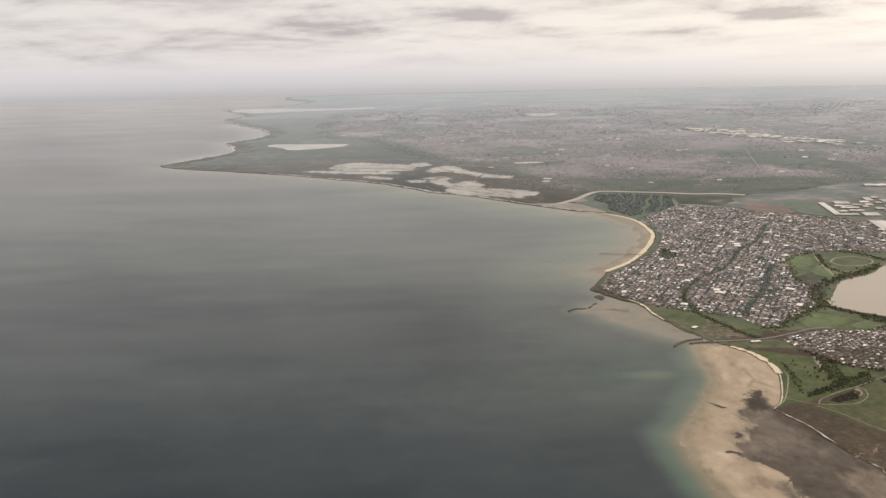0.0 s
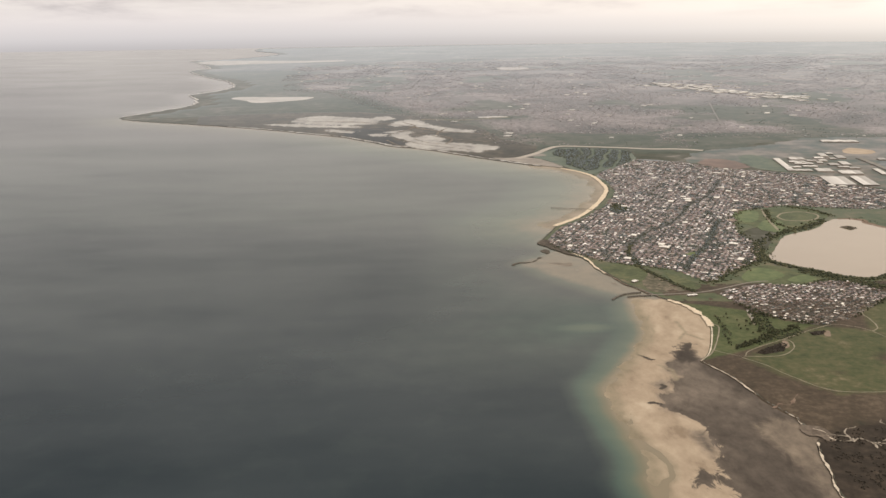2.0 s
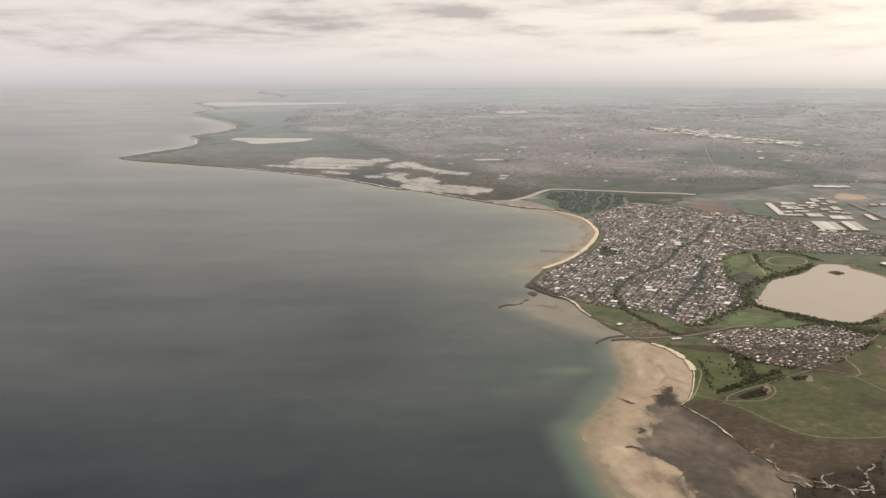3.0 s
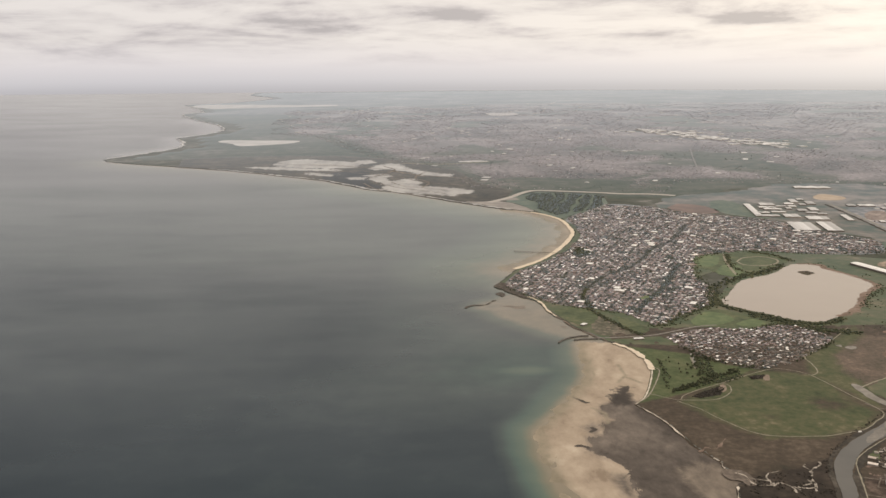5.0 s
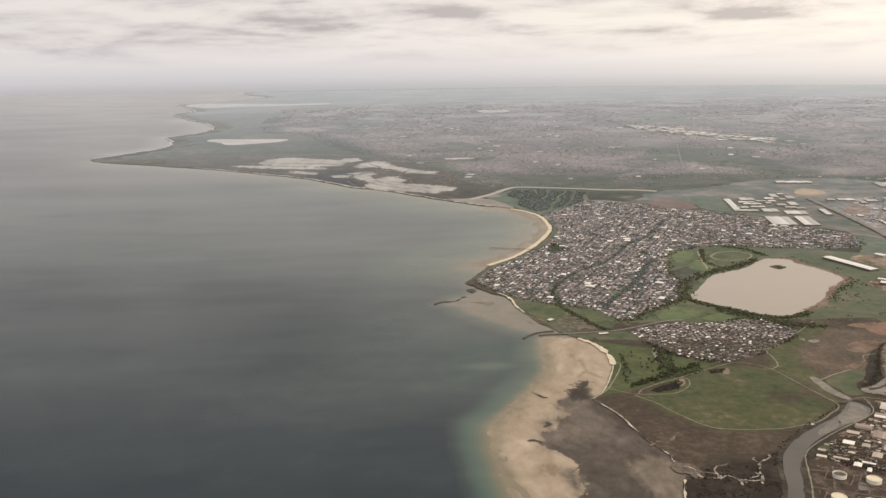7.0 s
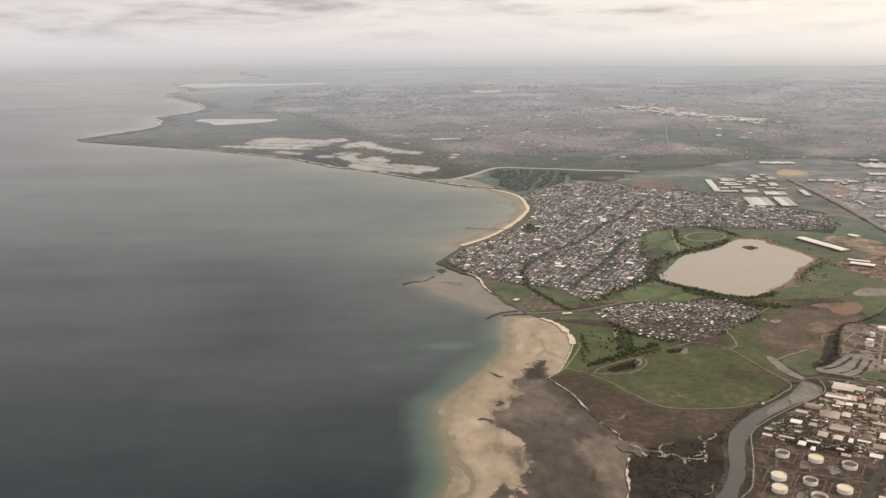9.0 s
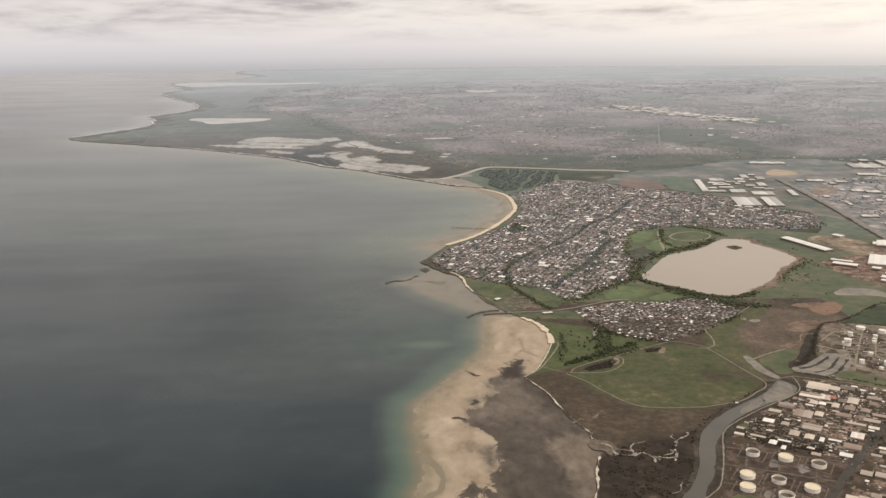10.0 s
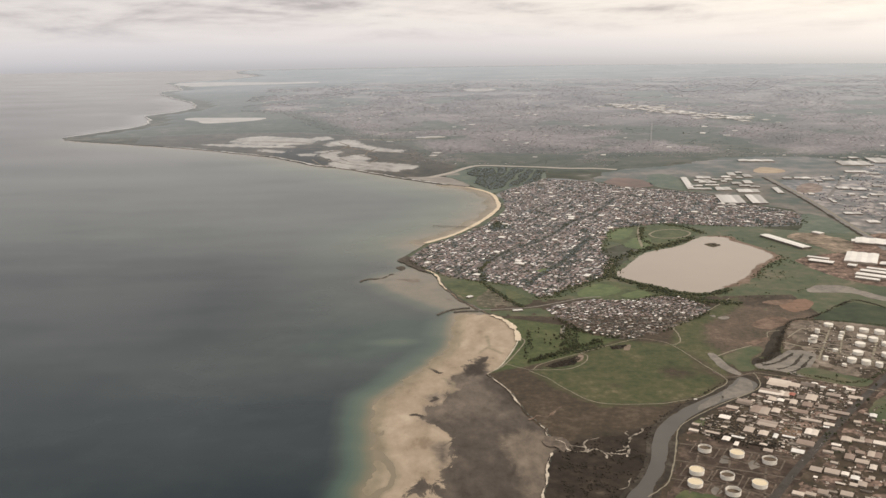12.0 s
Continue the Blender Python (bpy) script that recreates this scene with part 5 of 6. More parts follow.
# ---- buildings ----


def house_mesh(w, d, h, rise):
    """Hip-roofed house as plain lists: wall and roof."""
    a, b = w / 2, d / 2
    wv = [(-a, -b, 0), (a, -b, 0), (a, b, 0), (-a, b, 0), (-a, -b, h), (a, -b, h), (a, b, h), (-a, b, h)]
    wf = [(0, 1, 5, 4), (1, 2, 6, 5), (2, 3, 7, 6), (3, 0, 4, 7)]
    e = 0.05
    r = max(a - b, 0.02)
    rv = [(-a - e, -b - e, h), (a + e, -b - e, h), (a + e, b + e, h), (-a - e, b + e, h), (-r, 0, h + rise), (r, 0, h + rise),
          (-a - e, -b - e, h - 0.03), (a + e, -b - e, h - 0.03), (a + e, b + e, h - 0.03), (-a - e, b + e, h - 0.03)]
    rf = [(0, 1, 5, 4), (1, 2, 5), (2, 3, 4, 5), (3, 0, 4), (6, 7, 1, 0), (7, 8, 2, 1), (8, 9, 3, 2), (9, 6, 0, 3)]
    return wv, wf, rv, rf


def lots(poly, ax, street, pitch, keep=0.86, seed=3):
    """House sites in rows along streets: ax is the streets' bearing, street the distance between streets, pitch that between houses."""
    rng = random.Random(seed)
    c, s = math.cos(ax), math.sin(ax)
    us = [x * c + y * s for x, y in poly]
    vs = [-x * s + y * c for x, y in poly]
    sites = []
    v = min(vs)
    while v < max(vs):
        for side in (-1, 1):
            u = min(us) + rng.random()
            while u < max(us):
                u += pitch * rng.choice((0.72, 0.85, 1.0, 1.0, 1.15, 1.5)) * rng.uniform(0.92, 1.08)
                if rng.random() > keep or (u - min(us)) % 17.0 < 0.8:
                    continue
                vv = v + side * street * 0.255 + rng.gauss(0, 0.40)
                sites.append((u * c - vv * s, u * s + vv * c, ax + rng.choice((0, 0, math.pi / 2)) + rng.gauss(0, 0.14)))
        v += street
    arr = np.array(sites)
    return [tuple(q) for q in arr[inside(poly, arr[:, 0], arr[:, 1])]]


def streets(name, poly, ax, street, width, away, label):
    """The streets that the lots lie along, and cross streets, cut off at the edge of the built-up ground."""
    c, s = math.cos(ax), math.sin(ax)
    us = [x * c + y * s for x, y in poly]
    vs = [-x * s + y * c for x, y in poly]
    rows = [[(u, v) for u in np.arange(min(us), max(us), 0.8)] for v in np.arange(min(vs), max(vs), street)]
    rows += [[(u, v) for v in np.arange(min(vs), max(vs), 0.8)] for u in np.arange(min(us) + 0.4, max(us), 17.0)]
    for row in rows:
        line = [(u * c - v * s, u * s + v * c) for u, v in row]
        px_, py_ = np.array(line).T
        good = inside(poly, px_, py_)
        for hole in away:
            good &= ~inside(hole, px_, py_)
        run = []
        for q, g in zip(line + [None], list(good) + [False]):
            if g:
                run.append(q)
                continue
            if len(run) > 8:
                strip(name, run, width, 0.312, ASPHALT, label, "road")
            run = []


def batch(name, items, z, wall_mat, roof_mat, label, category):
    """Many small houses as one mass, past what one could count."""
    V, F, M = [], [], []
    for x, y, a, w, d, h, rise in items:
        c, s = math.cos(a), math.sin(a)
        wv, wf, rv, rf = house_mesh(w, d, h, rise)
        for vv, ff, mi in ((wv, wf, 0), (rv, rf, 1)):
            n = len(V)
            V += [(x + p * c - q * s, y + p * s + q * c, z + r) for p, q, r in vv]
            F += [tuple(n + i for i in g) for g in ff]
            M += [mi] * len(ff)
    ob = mesh_ob(name, V, F, wall_mat)
    ob.data.materials.append(roof_mat)
    ob.data.polygons.foreach_set("material_index", M)
    return tagged(ob, label, category, kind="stuff")


def house_sizes(sites, rng, big=1.0):
    out = []
    for x, y, a in sites:
        w = rng.choice((0.6, 0.8, 1.0, 1.2, 1.45, 1.8)) * rng.uniform(0.9, 1.1) * big
        d = rng.uniform(0.55, 1.0) * big
        out.append((x, y, a, w, d, rng.choice((0.18, 0.20, 0.22, 0.38)), rng.uniform(0.07, 0.14) * big))
    return out


rng = random.Random(11)
EST_AX = math.atan2(0.65, 0.76)
SUB_AX = math.atan2(0.90, 0.43)
est = house_sizes(lots(HAMLET, EST_AX, 3.9, 1.06, 0.92, 5), rng, 0.84)
est.sort(key=lambda q: q[1])
OLD_TOWN = SUBURB[:8] + [(186, 600), (190, 520)] + SUBURB[16:]
NEW_TOWN = [(186, 600), (204, 573), (245, 547), (265, 500), (280, 474), (268, 444), (232, 443), (199, 455), (167, 435), (190, 520)]
NEW_AX = SUB_AX - 1.15
sub = house_sizes(lots(OLD_TOWN, SUB_AX, 4.2, 1.10, 0.92, 7) + lots(NEW_TOWN, NEW_AX, 4.4, 1.13, 0.9, 8), rng, 1.14)
# leafy blocks stand among the built-up ones
sub = [q for q in sub if noise.noise(Vector((q[0] / 4.5, q[1] / 6.0, 12.0))) + 0.5 * noise.noise(Vector((q[0] / 16, q[1] / 20, 13.0))) > -0.30]
AVENUE = [(114.5, 337.7), (125.0, 358.2), (134.9, 375.1), (149.4, 409.6), (156, 424)]
holes = [[(120.5, 360.6), (125, 365), (128, 362), (124, 355.4)], [(106.3, 449.7), (111.6, 459.5), (116.1, 459.2), (116.1, 447.5), (109.8, 441.1)], [(163, 417), (173, 446), (201, 451), (213, 442), (210, 424), (178, 391)], [(82, 341), (92, 348), (99.5, 338), (95, 324)], [(105, 335), (115, 318), (110, 311), (105, 321)]]
xs_, ys_ = np.array([q[0] for q in sub]), np.array([q[1] for q in sub])
gone = (near_line(STREET, xs_, ys_) < 1.6) | (near_line(AVENUE, xs_, ys_) < 1.5)
for hole in holes:
    gone |= inside(hole, xs_, ys_)
sub = [q for q, g in zip(sub, gone) if not g]

streets("side_street", NEW_TOWN, NEW_AX, 4.4, 0.5, holes, "narrow asphalt side street of the suburb")
streets("side_street", OLD_TOWN, SUB_AX, 4.2, 0.55, holes, "narrow asphalt side street of the suburb")
streets("estate_street", HAMLET, EST_AX, 3.9, 0.62, [], "narrow asphalt street of the estate")
# the estate houses that stand nearest are things of their own, from eight patterns
patterns = []
for i in range(8):
    wv, wf, rv, rf = house_mesh(0.72 + 0.06 * i, 0.58 + 0.028 * ((i * 3) % 8), (0.20, 0.20, 0.38, 0.22)[i % 4], 0.09 + 0.008 * i)
    meshes = []
    for nm, v, f, m in (("wall", wv, wf, BRICK), ("roof", rv, rf, ROOF1)):
        me = bpy.data.meshes.new(nm)
        me.from_pydata(v, [], f)
        me.materials.append(m)
        meshes.append(me)
    cb = bmesh.new()
    bmesh.ops.create_cube(cb, size=1.0, matrix=Matrix.Translation((0.2, 0.05, 0.40)) @ Matrix.Diagonal((0.06, 0.06, 0.22, 1)))
    me = bpy.data.meshes.new("chimney")
    cb.to_mesh(me)
    cb.free()
    me.materials.append(BRICK)
    meshes.append(me)
    patterns.append(meshes)


def house(x, y, a, kind):
    base = new("house")
    base.matrix_world = pose(x, y, 0.28, 0, 0, math.degrees(a))
    for nm, me in zip(("wall", "roof"), patterns[kind]):
        top = new(nm, me)
        top.parent = base
    if kind in (2, 6):
        new("chimney", patterns[kind][2]).parent = top
    two = kind % 4 == 2
    return tagged(base, "two-storey hip-roofed brick house in the estate" if two else "single-storey hip-roofed brick house in the estate", "house", "houses of the estate")


for x, y, a, w, d, h, rise in est[:300]:
    house(x, y, a, rng.randrange(8))
batch("estate_houses", est[300:], 0.28, BRICKS, ROOF, "rows of small hip-roofed estate houses", "houses")
batch("suburb_houses", sub, 0.28, BRICKS, ROOF, "thousands of close-set suburban houses with brown, grey and white roofs", "houses")


def scatter(poly, count, seed, min_d=0.0):
    r = np.random.RandomState(seed)
    P = np.array(poly)
    out = np.zeros((0, 2))
    while len(out) < count:
        q = r.uniform(P.min(0), P.max(0), (count * 3, 2))
        out = np.vstack([out, q[inside(poly, q[:, 0], q[:, 1])]])
    return out[:count]


# far suburbs behind the bay, denser in clusters
pts = scatter(FAR, 46000, 21)
keep = [(x, y) for x, y in pts if noise.noise(Vector((x / 90, y / 130, 0))) + 0.35 * noise.noise(Vector((x / 25, y / 40, 4))) > -0.42 + 0.30 * rng.random() and y < 1700 + 500 * rng.random()]
far_items = []
for x, y in keep:
    if noise.fractal(Vector((x / 130, y / 130, 31.0)), 0.8, 2.0, 5) > 0.30 or y < 715 and inside(OPEN, [x], [y])[0]:
        continue
    k = 1.0 + max(0.0, (y - 700) / 1300)
    far_items.append((x, y, SUB_AX + rng.choice((0, math.pi / 2)), rng.uniform(0.9, 1.7) * k, rng.uniform(0.7, 1.2) * k, rng.uniform(0.08, 0.16), 0.10))
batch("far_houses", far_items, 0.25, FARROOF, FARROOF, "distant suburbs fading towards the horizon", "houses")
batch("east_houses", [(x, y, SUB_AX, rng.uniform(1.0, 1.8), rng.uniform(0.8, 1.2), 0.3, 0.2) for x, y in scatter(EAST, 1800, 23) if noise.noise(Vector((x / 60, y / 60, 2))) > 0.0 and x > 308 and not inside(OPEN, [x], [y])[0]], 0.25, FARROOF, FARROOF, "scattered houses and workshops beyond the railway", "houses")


def shed(x, y, w, d, h, deg, roof_mat=None, bays=1, group="sheds of the works", label="low gabled works shed with a grey metal roof"):
    """A works building: walls, one ridged roof a bay, and a roller door."""
    base = new("shed")
    base.matrix_world = pose(x, y, 0.30, 0, 0, deg)
    a, b = w / 2, d / 2
    bm = bmesh.new()
    bmesh.ops.create_cube(bm, size=1.0, matrix=Matrix.Translation((0, 0, h / 2)) @ Matrix.Diagonal((w, d, h, 1)))
    walls = part("wall", bm, SHEDWALL, base)
    for i in range(bays):
        x0, x1 = -a + w * i / bays - 0.03, -a + w * (i + 1) / bays + 0.03
        xm, rise = (x0 + x1) / 2, 0.10 * (x1 - x0) / 2 + 0.03
        bm = bmesh.new()
        lo = [bm.verts.new((xx, yy, h + zz)) for yy in (-b - 0.04, b + 0.04) for xx, zz in ((x0, 0.005), (xm, rise), (x1, 0.005), (x1, -0.02), (x0, -0.02))]
        for k in range(5):
            bm.faces.new((lo[k], lo[(k + 1) % 5], lo[5 + (k + 1) % 5], lo[5 + k]))
        bm.faces.new(lo[:5][::-1])
        bm.faces.new(lo[5:])
        bmesh.ops.recalc_face_normals(bm, faces=bm.faces)
        part("roof", bm, roof_mat or SHEETROOF, base)
    bm = bmesh.new()
    bmesh.ops.create_cube(bm, size=1.0, matrix=Matrix.Translation((0, -b - 0.012, h * 0.33)) @ Matrix.Diagonal((min(0.45, w * 0.3), 0.02, h * 0.66, 1)))
    part("roller_door", bm, DOOR, walls)
    return tagged(base, label, "shed", group)


MAIN_DEG = 48.8
NORTH_ROW = [(174.1, 229.8, 5.5, 5.2), (177.6, 228.0, 3.3, 2.9), (181.5, 227.8, 3.6, 2.9), (191.7, 223.5, 2.2, 1.4), (169.2, 223.4, 5.4, 3.2), (172.4, 221.7, 2.9, 3.4), (178.7, 218.6, 2.6, 4.1), (167.8, 218.3, 2.0, 2.4), (169.8, 217.5, 1.7, 1.8), (176.0, 219.1, 2.0, 2.4), (172.6, 215.8, 1.7, 2.8), (175.7, 214.1, 2.3, 3.0), (172.0, 209.9, 3.6, 2.2), (185.4, 220.2, 3.4, 1.9), (183.2, 216.4, 2.0, 2.4), (190.4, 218.0, 3.4, 2.1), (179.1, 212.4, 2.2, 2.3), (187.2, 214.3, 1.1, 1.3)]
CREEK_ROW = [(181.7, 208.6, 4.6, 1.7), (177.6, 206.0, 3.8, 1.9), (172.4, 204.2, 4.8, 1.2), (175.9, 201.6, 2.4, 1.6), (159.7, 216.8, 3.8, 3.3), (155.4, 213.6, 2.9, 1.8), (151.4, 207.6, 2.6, 2.2), (154.8, 205.4, 1.8, 2.0), (161.9, 211.1, 4.3, 4.6), (166.0, 210.9, 2.0, 2.8), (160.8, 203.0, 4.4, 3.6), (154.8, 199.6, 2.2, 3.0), (157.7, 197.5, 2.1, 2.6), (169.6, 197.2, 2.9, 3.4), (165.6, 191.4, 3.8, 2.7), (155.2, 187.9, 2.0, 1.5), (142.6, 203.5, 1.7, 1.2), (141.0, 199.9, 2.2, 1.1), (145.2, 198.4, 3.5, 1.0), (147.5, 194.7, 1.7, 2.2), (149.0, 191.9, 1.0, 2.0)]
ROAD_ROW = [(176.4, 193.1, 2.3, 2.5), (178.8, 192.0, 2.5, 1.2), (181.1, 191.6, 1.6, 2.1), (184.0, 190.2, 4.2, 2.0), (172.5, 190.1, 2.0, 1.2), (171.9, 187.7, 2.7, 1.3), (168.9, 186.4, 2.2, 1.1), (179.1, 184.5, 2.9, 3.0), (172.7, 183.6, 2.0, 2.8), (174.5, 181.2, 2.8, 1.9), (176.2, 185.8, 1.9, 1.5), (183.6, 202.6, 1.6, 1.3), (182.7, 182.0, 2.3, 2.3), (187.1, 185.5, 3.0, 2.2), (189.1, 180.5, 2.6, 2.0)]
SOUTH_ROW = [(175.7, 178.4, 1.4, 2.4), (162.5, 178.2, 2.4, 2.3), (165.5, 176.7, 3.0, 2.3), (167.9, 175.5, 1.5, 1.6), (167.5, 170.6, 1.5, 1.5), (169.5, 170.7, 1.7, 2.2), (172.9, 173.4, 1.2, 1.4), (159.6, 167.9, 2.0, 2.0), (154.0, 167.4, 2.3, 1.6), (156.6, 167.1, 2.0, 1.3), (164.2, 166.7, 2.4, 2.0), (178.0, 176.7, 1.8, 2.2), (175.4, 170.2, 2.0, 2.4)]
WHITE_ROW = [(185.0, 225.9, 1.3, 1.0), (186.4, 223.4, 1.2, 1.0), (174.5, 200.1, 1.3, 0.9), (160.0, 195.7, 1.0, 2.4), (163.0, 195.1, 2.8, 0.9), (162.1, 187.3, 2.7, 2.0), (150.6, 195.4, 2.9, 0.9), (169.2, 173.5, 1.7, 1.8), (189.4, 206.1, 1.6, 2.0)]
BLOCK_DEG = -32.5
taken = []
for row in (WHITE_ROW, NORTH_ROW, CREEK_ROW, ROAD_ROW, SOUTH_ROW):
    for x, y, w, d in row:
        white = row is WHITE_ROW
        if w >= d:
            shed(x, y, d * 1.04, w * 1.04, rng.uniform(0.30, 0.46), BLOCK_DEG - 90, WHITEROOF if white else None, 2 if d > 3 else 1, label="low works shed with a bright white roof" if white else "low gabled works shed with a grey metal roof")
        else:
            shed(x, y, w * 1.04, d * 1.04, rng.uniform(0.30, 0.46), BLOCK_DEG, WHITEROOF if white else None, 2 if w > 2.8 else 1, label="low works shed with a bright white roof" if white else "low gabled works shed with a grey metal roof")
        taken.append((x, y, 0.42 * max(w, d)))
WORKS = [(142, 197), (144, 205.5), (157, 217), (168.5, 226), (173, 235), (199, 222.5), (196, 219.5), (180, 202), (162, 181), (156, 189), (150, 195)]
SCRAP = [(142.5, 199), (145.5, 206), (152.5, 212), (158, 209.5), (153.5, 203), (160.5, 197.5), (159, 190.5), (150, 194.5)]
ROADGREEN = [(188.5, 206.5), (203, 221), (216, 209), (199, 196)]
WORKS_E = [(165, 181), (184, 203), (203, 223), (218, 200), (200, 165), (180, 140), (150, 160)]
huts = []
for poly, seed, n in ((WORKS, 31, 210), (WORKS_E, 32, 170)):
    for x, y in scatter(poly, n, seed):
        w, d = rng.choice((0.7, 0.9, 1.3, 1.8)) * rng.uniform(0.85, 1.2), rng.uniform(0.5, 1.1)
        rad = 0.5 * max(w, d)
        if inside(SCRAP, [x], [y])[0] and rng.random() < 0.75 or inside(ROADGREEN, [x], [y])[0]:
            continue
        if near_line(MAIN, x, y) < 2.2 + rad or any(math.hypot(x - p, y - q) < 0.85 * (rad + r) + 0.15 for p, q, r in taken):
            continue
        taken.append((x, y, rad))
        if len(huts) < 260 and rng.random() < 0.6:
            huts.append((x, y, radians(BLOCK_DEG + rng.choice((0, -90))), w, d, rng.uniform(0.2, 0.36), 0.05))
        else:
            shed(x, y, w, d, rng.uniform(0.2, 0.36), BLOCK_DEG + rng.choice((0, -90)))

batch("works_huts", huts, 0.29, BRICKS, HUTROOF, "small huts and lean-tos between the works sheds", "huts")
# stacks, containers and plant between the sheds
goods = []
for x, y in scatter([(192, 256), (204, 284), (228, 276), (240, 262), (226, 232), (200, 236)], 520, 97):
    goods.append((x, y, radians(62) + rng.choice((0, 1.57)), rng.choice((0.25, 0.5, 1.4)) * rng.uniform(0.7, 1.3), rng.uniform(0.12, 0.3), rng.uniform(0.1, 0.3), 0.02))
for poly, seed, n in ((WORKS, 95, 1300), (WORKS_E, 96, 900)):
    for x, y in scatter(poly, n, seed):
        if near_line(MAIN, x, y) > 1.8 and not inside(ROADGREEN, [x], [y])[0] and not (inside(SCRAP, [x], [y])[0] and rng.random() < 0.75) and all(math.hypot(x - p, y - q) > 0.9 * r for p, q, r in taken):
            goods.append((x, y, radians(BLOCK_DEG) + rng.choice((0, 1.57)) + rng.gauss(0, 0.15), rng.choice((0.18, 0.3, 0.5, 1.0)) * rng.uniform(0.8, 1.2), rng.uniform(0.12, 0.32), rng.uniform(0.1, 0.22), 0.02))
scrap = [(x, y, rng.uniform(0, 3), rng.uniform(0.15, 0.6), rng.uniform(0.12, 0.3), rng.uniform(0.08, 0.25), 0.03) for x, y in scatter(SCRAP, 420, 98)]
batch("scrap_heaps", scrap, 0.30, REEF, TANKRUST, "heaps of dark rusty scrap", "scrap")
batch("yard_goods", goods, 0.29, BRICKS, HUTROOF, "stacked goods, containers and plant in the works yards", "yard goods")

# large pale warehouses inland
for x, y, w, d, deg, bays in ((245.0, 404.5, 5.0, 30, 18, 1), (289, 398, 24, 12, -27, 4), (278.5, 402, 5, 5, -27, 1), (265, 369.5, 13, 19, -29, 3), (273, 356, 12, 5, -33, 2), (245.2, 364.8, 4.0, 10, 53, 1), (246.5, 371.0, 2.2, 9, 53, 1), (255, 340, 4, 12, 52, 2), (259, 345.5, 3.4, 11, 52, 1), (262.5, 349.5, 2.6, 9, 52, 1), (251, 335.5, 2.6, 9, 52, 1), (268, 421, 3.5, 5, 30, 1), (255, 357, 3.5, 3.5, 52, 1)):
    shed(x, y, w, d, 0.9, deg, WHITEROOF, bays, "warehouses by the lake", "large warehouse with a bright white metal roof")
FAR_ROW = [(249.5, 582, 4.2, 48), (267, 603.5, 9.8, 10), (262.5, 590.5, 11, 5), (263.5, 583, 11.5, 4.5), (250.5, 558, 15, 6), (265.5, 556.5, 9.5, 11), (257.5, 519, 14.0, 27), (272.6, 517.5, 9, 29), (278, 546.5, 13, 11.5), (290, 581, 5.4, 13), (297, 547, 3.6, 21), (291, 617, 5.0, 14), (299, 608, 5.5, 13), (281, 577, 6, 7), (283, 567, 7, 5), (281, 594, 5, 6), (273.5, 594.5, 6.5, 4), (251.6, 570, 9, 4), (263, 571.5, 9, 4), (275.5, 586, 3.6, 6), (283, 605, 6, 6), (298.5, 624, 4.5, 5), (291, 601, 4.2, 6), (288, 562, 6, 4), (333, 684, 26.6, 9), (399, 660, 22.2, 22), (424, 673, 12.5, 28), (381, 618, 15.4, 8), (388, 609, 9.1, 6), (413, 691, 6.9, 8)]
EAST_ROW = [(332, 594, 10.5, 7), (347, 588, 7.4, 7), (322, 595, 5.3, 7), (338, 581, 3.7, 6), (315, 512, 2.0, 6), (314, 505, 1.9, 6), (340, 551, 6.9, 7), (348, 546, 8.3, 7), (365, 557, 4.9, 6), (349, 525, 6.6, 5), (308, 469, 9.0, 5), (308, 446, 5.7, 6), (312, 532, 3.4, 5), (335, 528, 4.0, 5), (337, 516, 3.3, 5)]
for x, y, w, d in FAR_ROW + EAST_ROW:
    shed(x, y, w, d, 0.6, -10, FARWHITE, 3 if w > 12 else 2 if w > 6 else 1, "far warehouses", "large distant warehouse with a pale metal roof")
far_sheds = []
for i in range(130):
    t = rng.random()
    far_sheds.append((346 + 102 * t + rng.gauss(0, 16), 1305 - 260 * t + rng.gauss(0, 26), 0.3 + rng.choice((0, 1.57)), rng.uniform(4, 14), rng.uniform(4, 11), 0.8, 0.2))
for x, y in scatter(FAR, 260, 91):
    far_sheds.append((x, y, SUB_AX, rng.uniform(3, 10), rng.uniform(2, 7), 0.3, 0.1))
for x, y in [q for q in scatter(EAST, 230, 92) if q[0] > 330 and not inside(OPEN, [q[0]], [q[1]])[0]]:
    far_sheds.append((x, y, -0.17 + rng.choice((0, 1.57)), rng.uniform(1.5, 5), rng.uniform(1.2, 3.5), 0.5, 0.2))
batch("far_warehouses", far_sheds, 0.25, FARROOFW, FARROOFW, "pale roofs of warehouses scattered through the far suburbs", "warehouses")
for i in range(42):
    s_ = rng.choice(sub)
    shed(s_[0], s_[1], rng.uniform(2.5, 4.5), rng.uniform(1.8, 3), 0.6, math.degrees(SUB_AX) + rng.choice((0, 90)), WHITEROOF, 1, "halls of the suburb", "school or shop hall with a pale roof in the suburb")
shed(91.0, 322.3, 2.6, 1.4, 0.5, 40, WHITEROOF, 1, "shore buildings", "white-roofed clubhouse on the shore")
shed(107.5, 303.6, 3.6, 1.2, 0.5, 10, WHITEROOF, 2, "shore buildings", "pale-roofed boat club by the drain mouth")
shed(147.3, 219.6, 0.9, 0.4, 0.2, 10, WHITEROOF, 1, "shore buildings", "small white boat shed beside the creek")
shed(174.4, 221.2, 1.5, 2.0, 0.4, BLOCK_DEG, mat("red_sheet_roof", [(0.3, (0.30, 0.11, 0.085)), (0.7, (0.40, 0.16, 0.12))], 1.0, rough=0.6), 1, label="low works shed with a faded red roof")
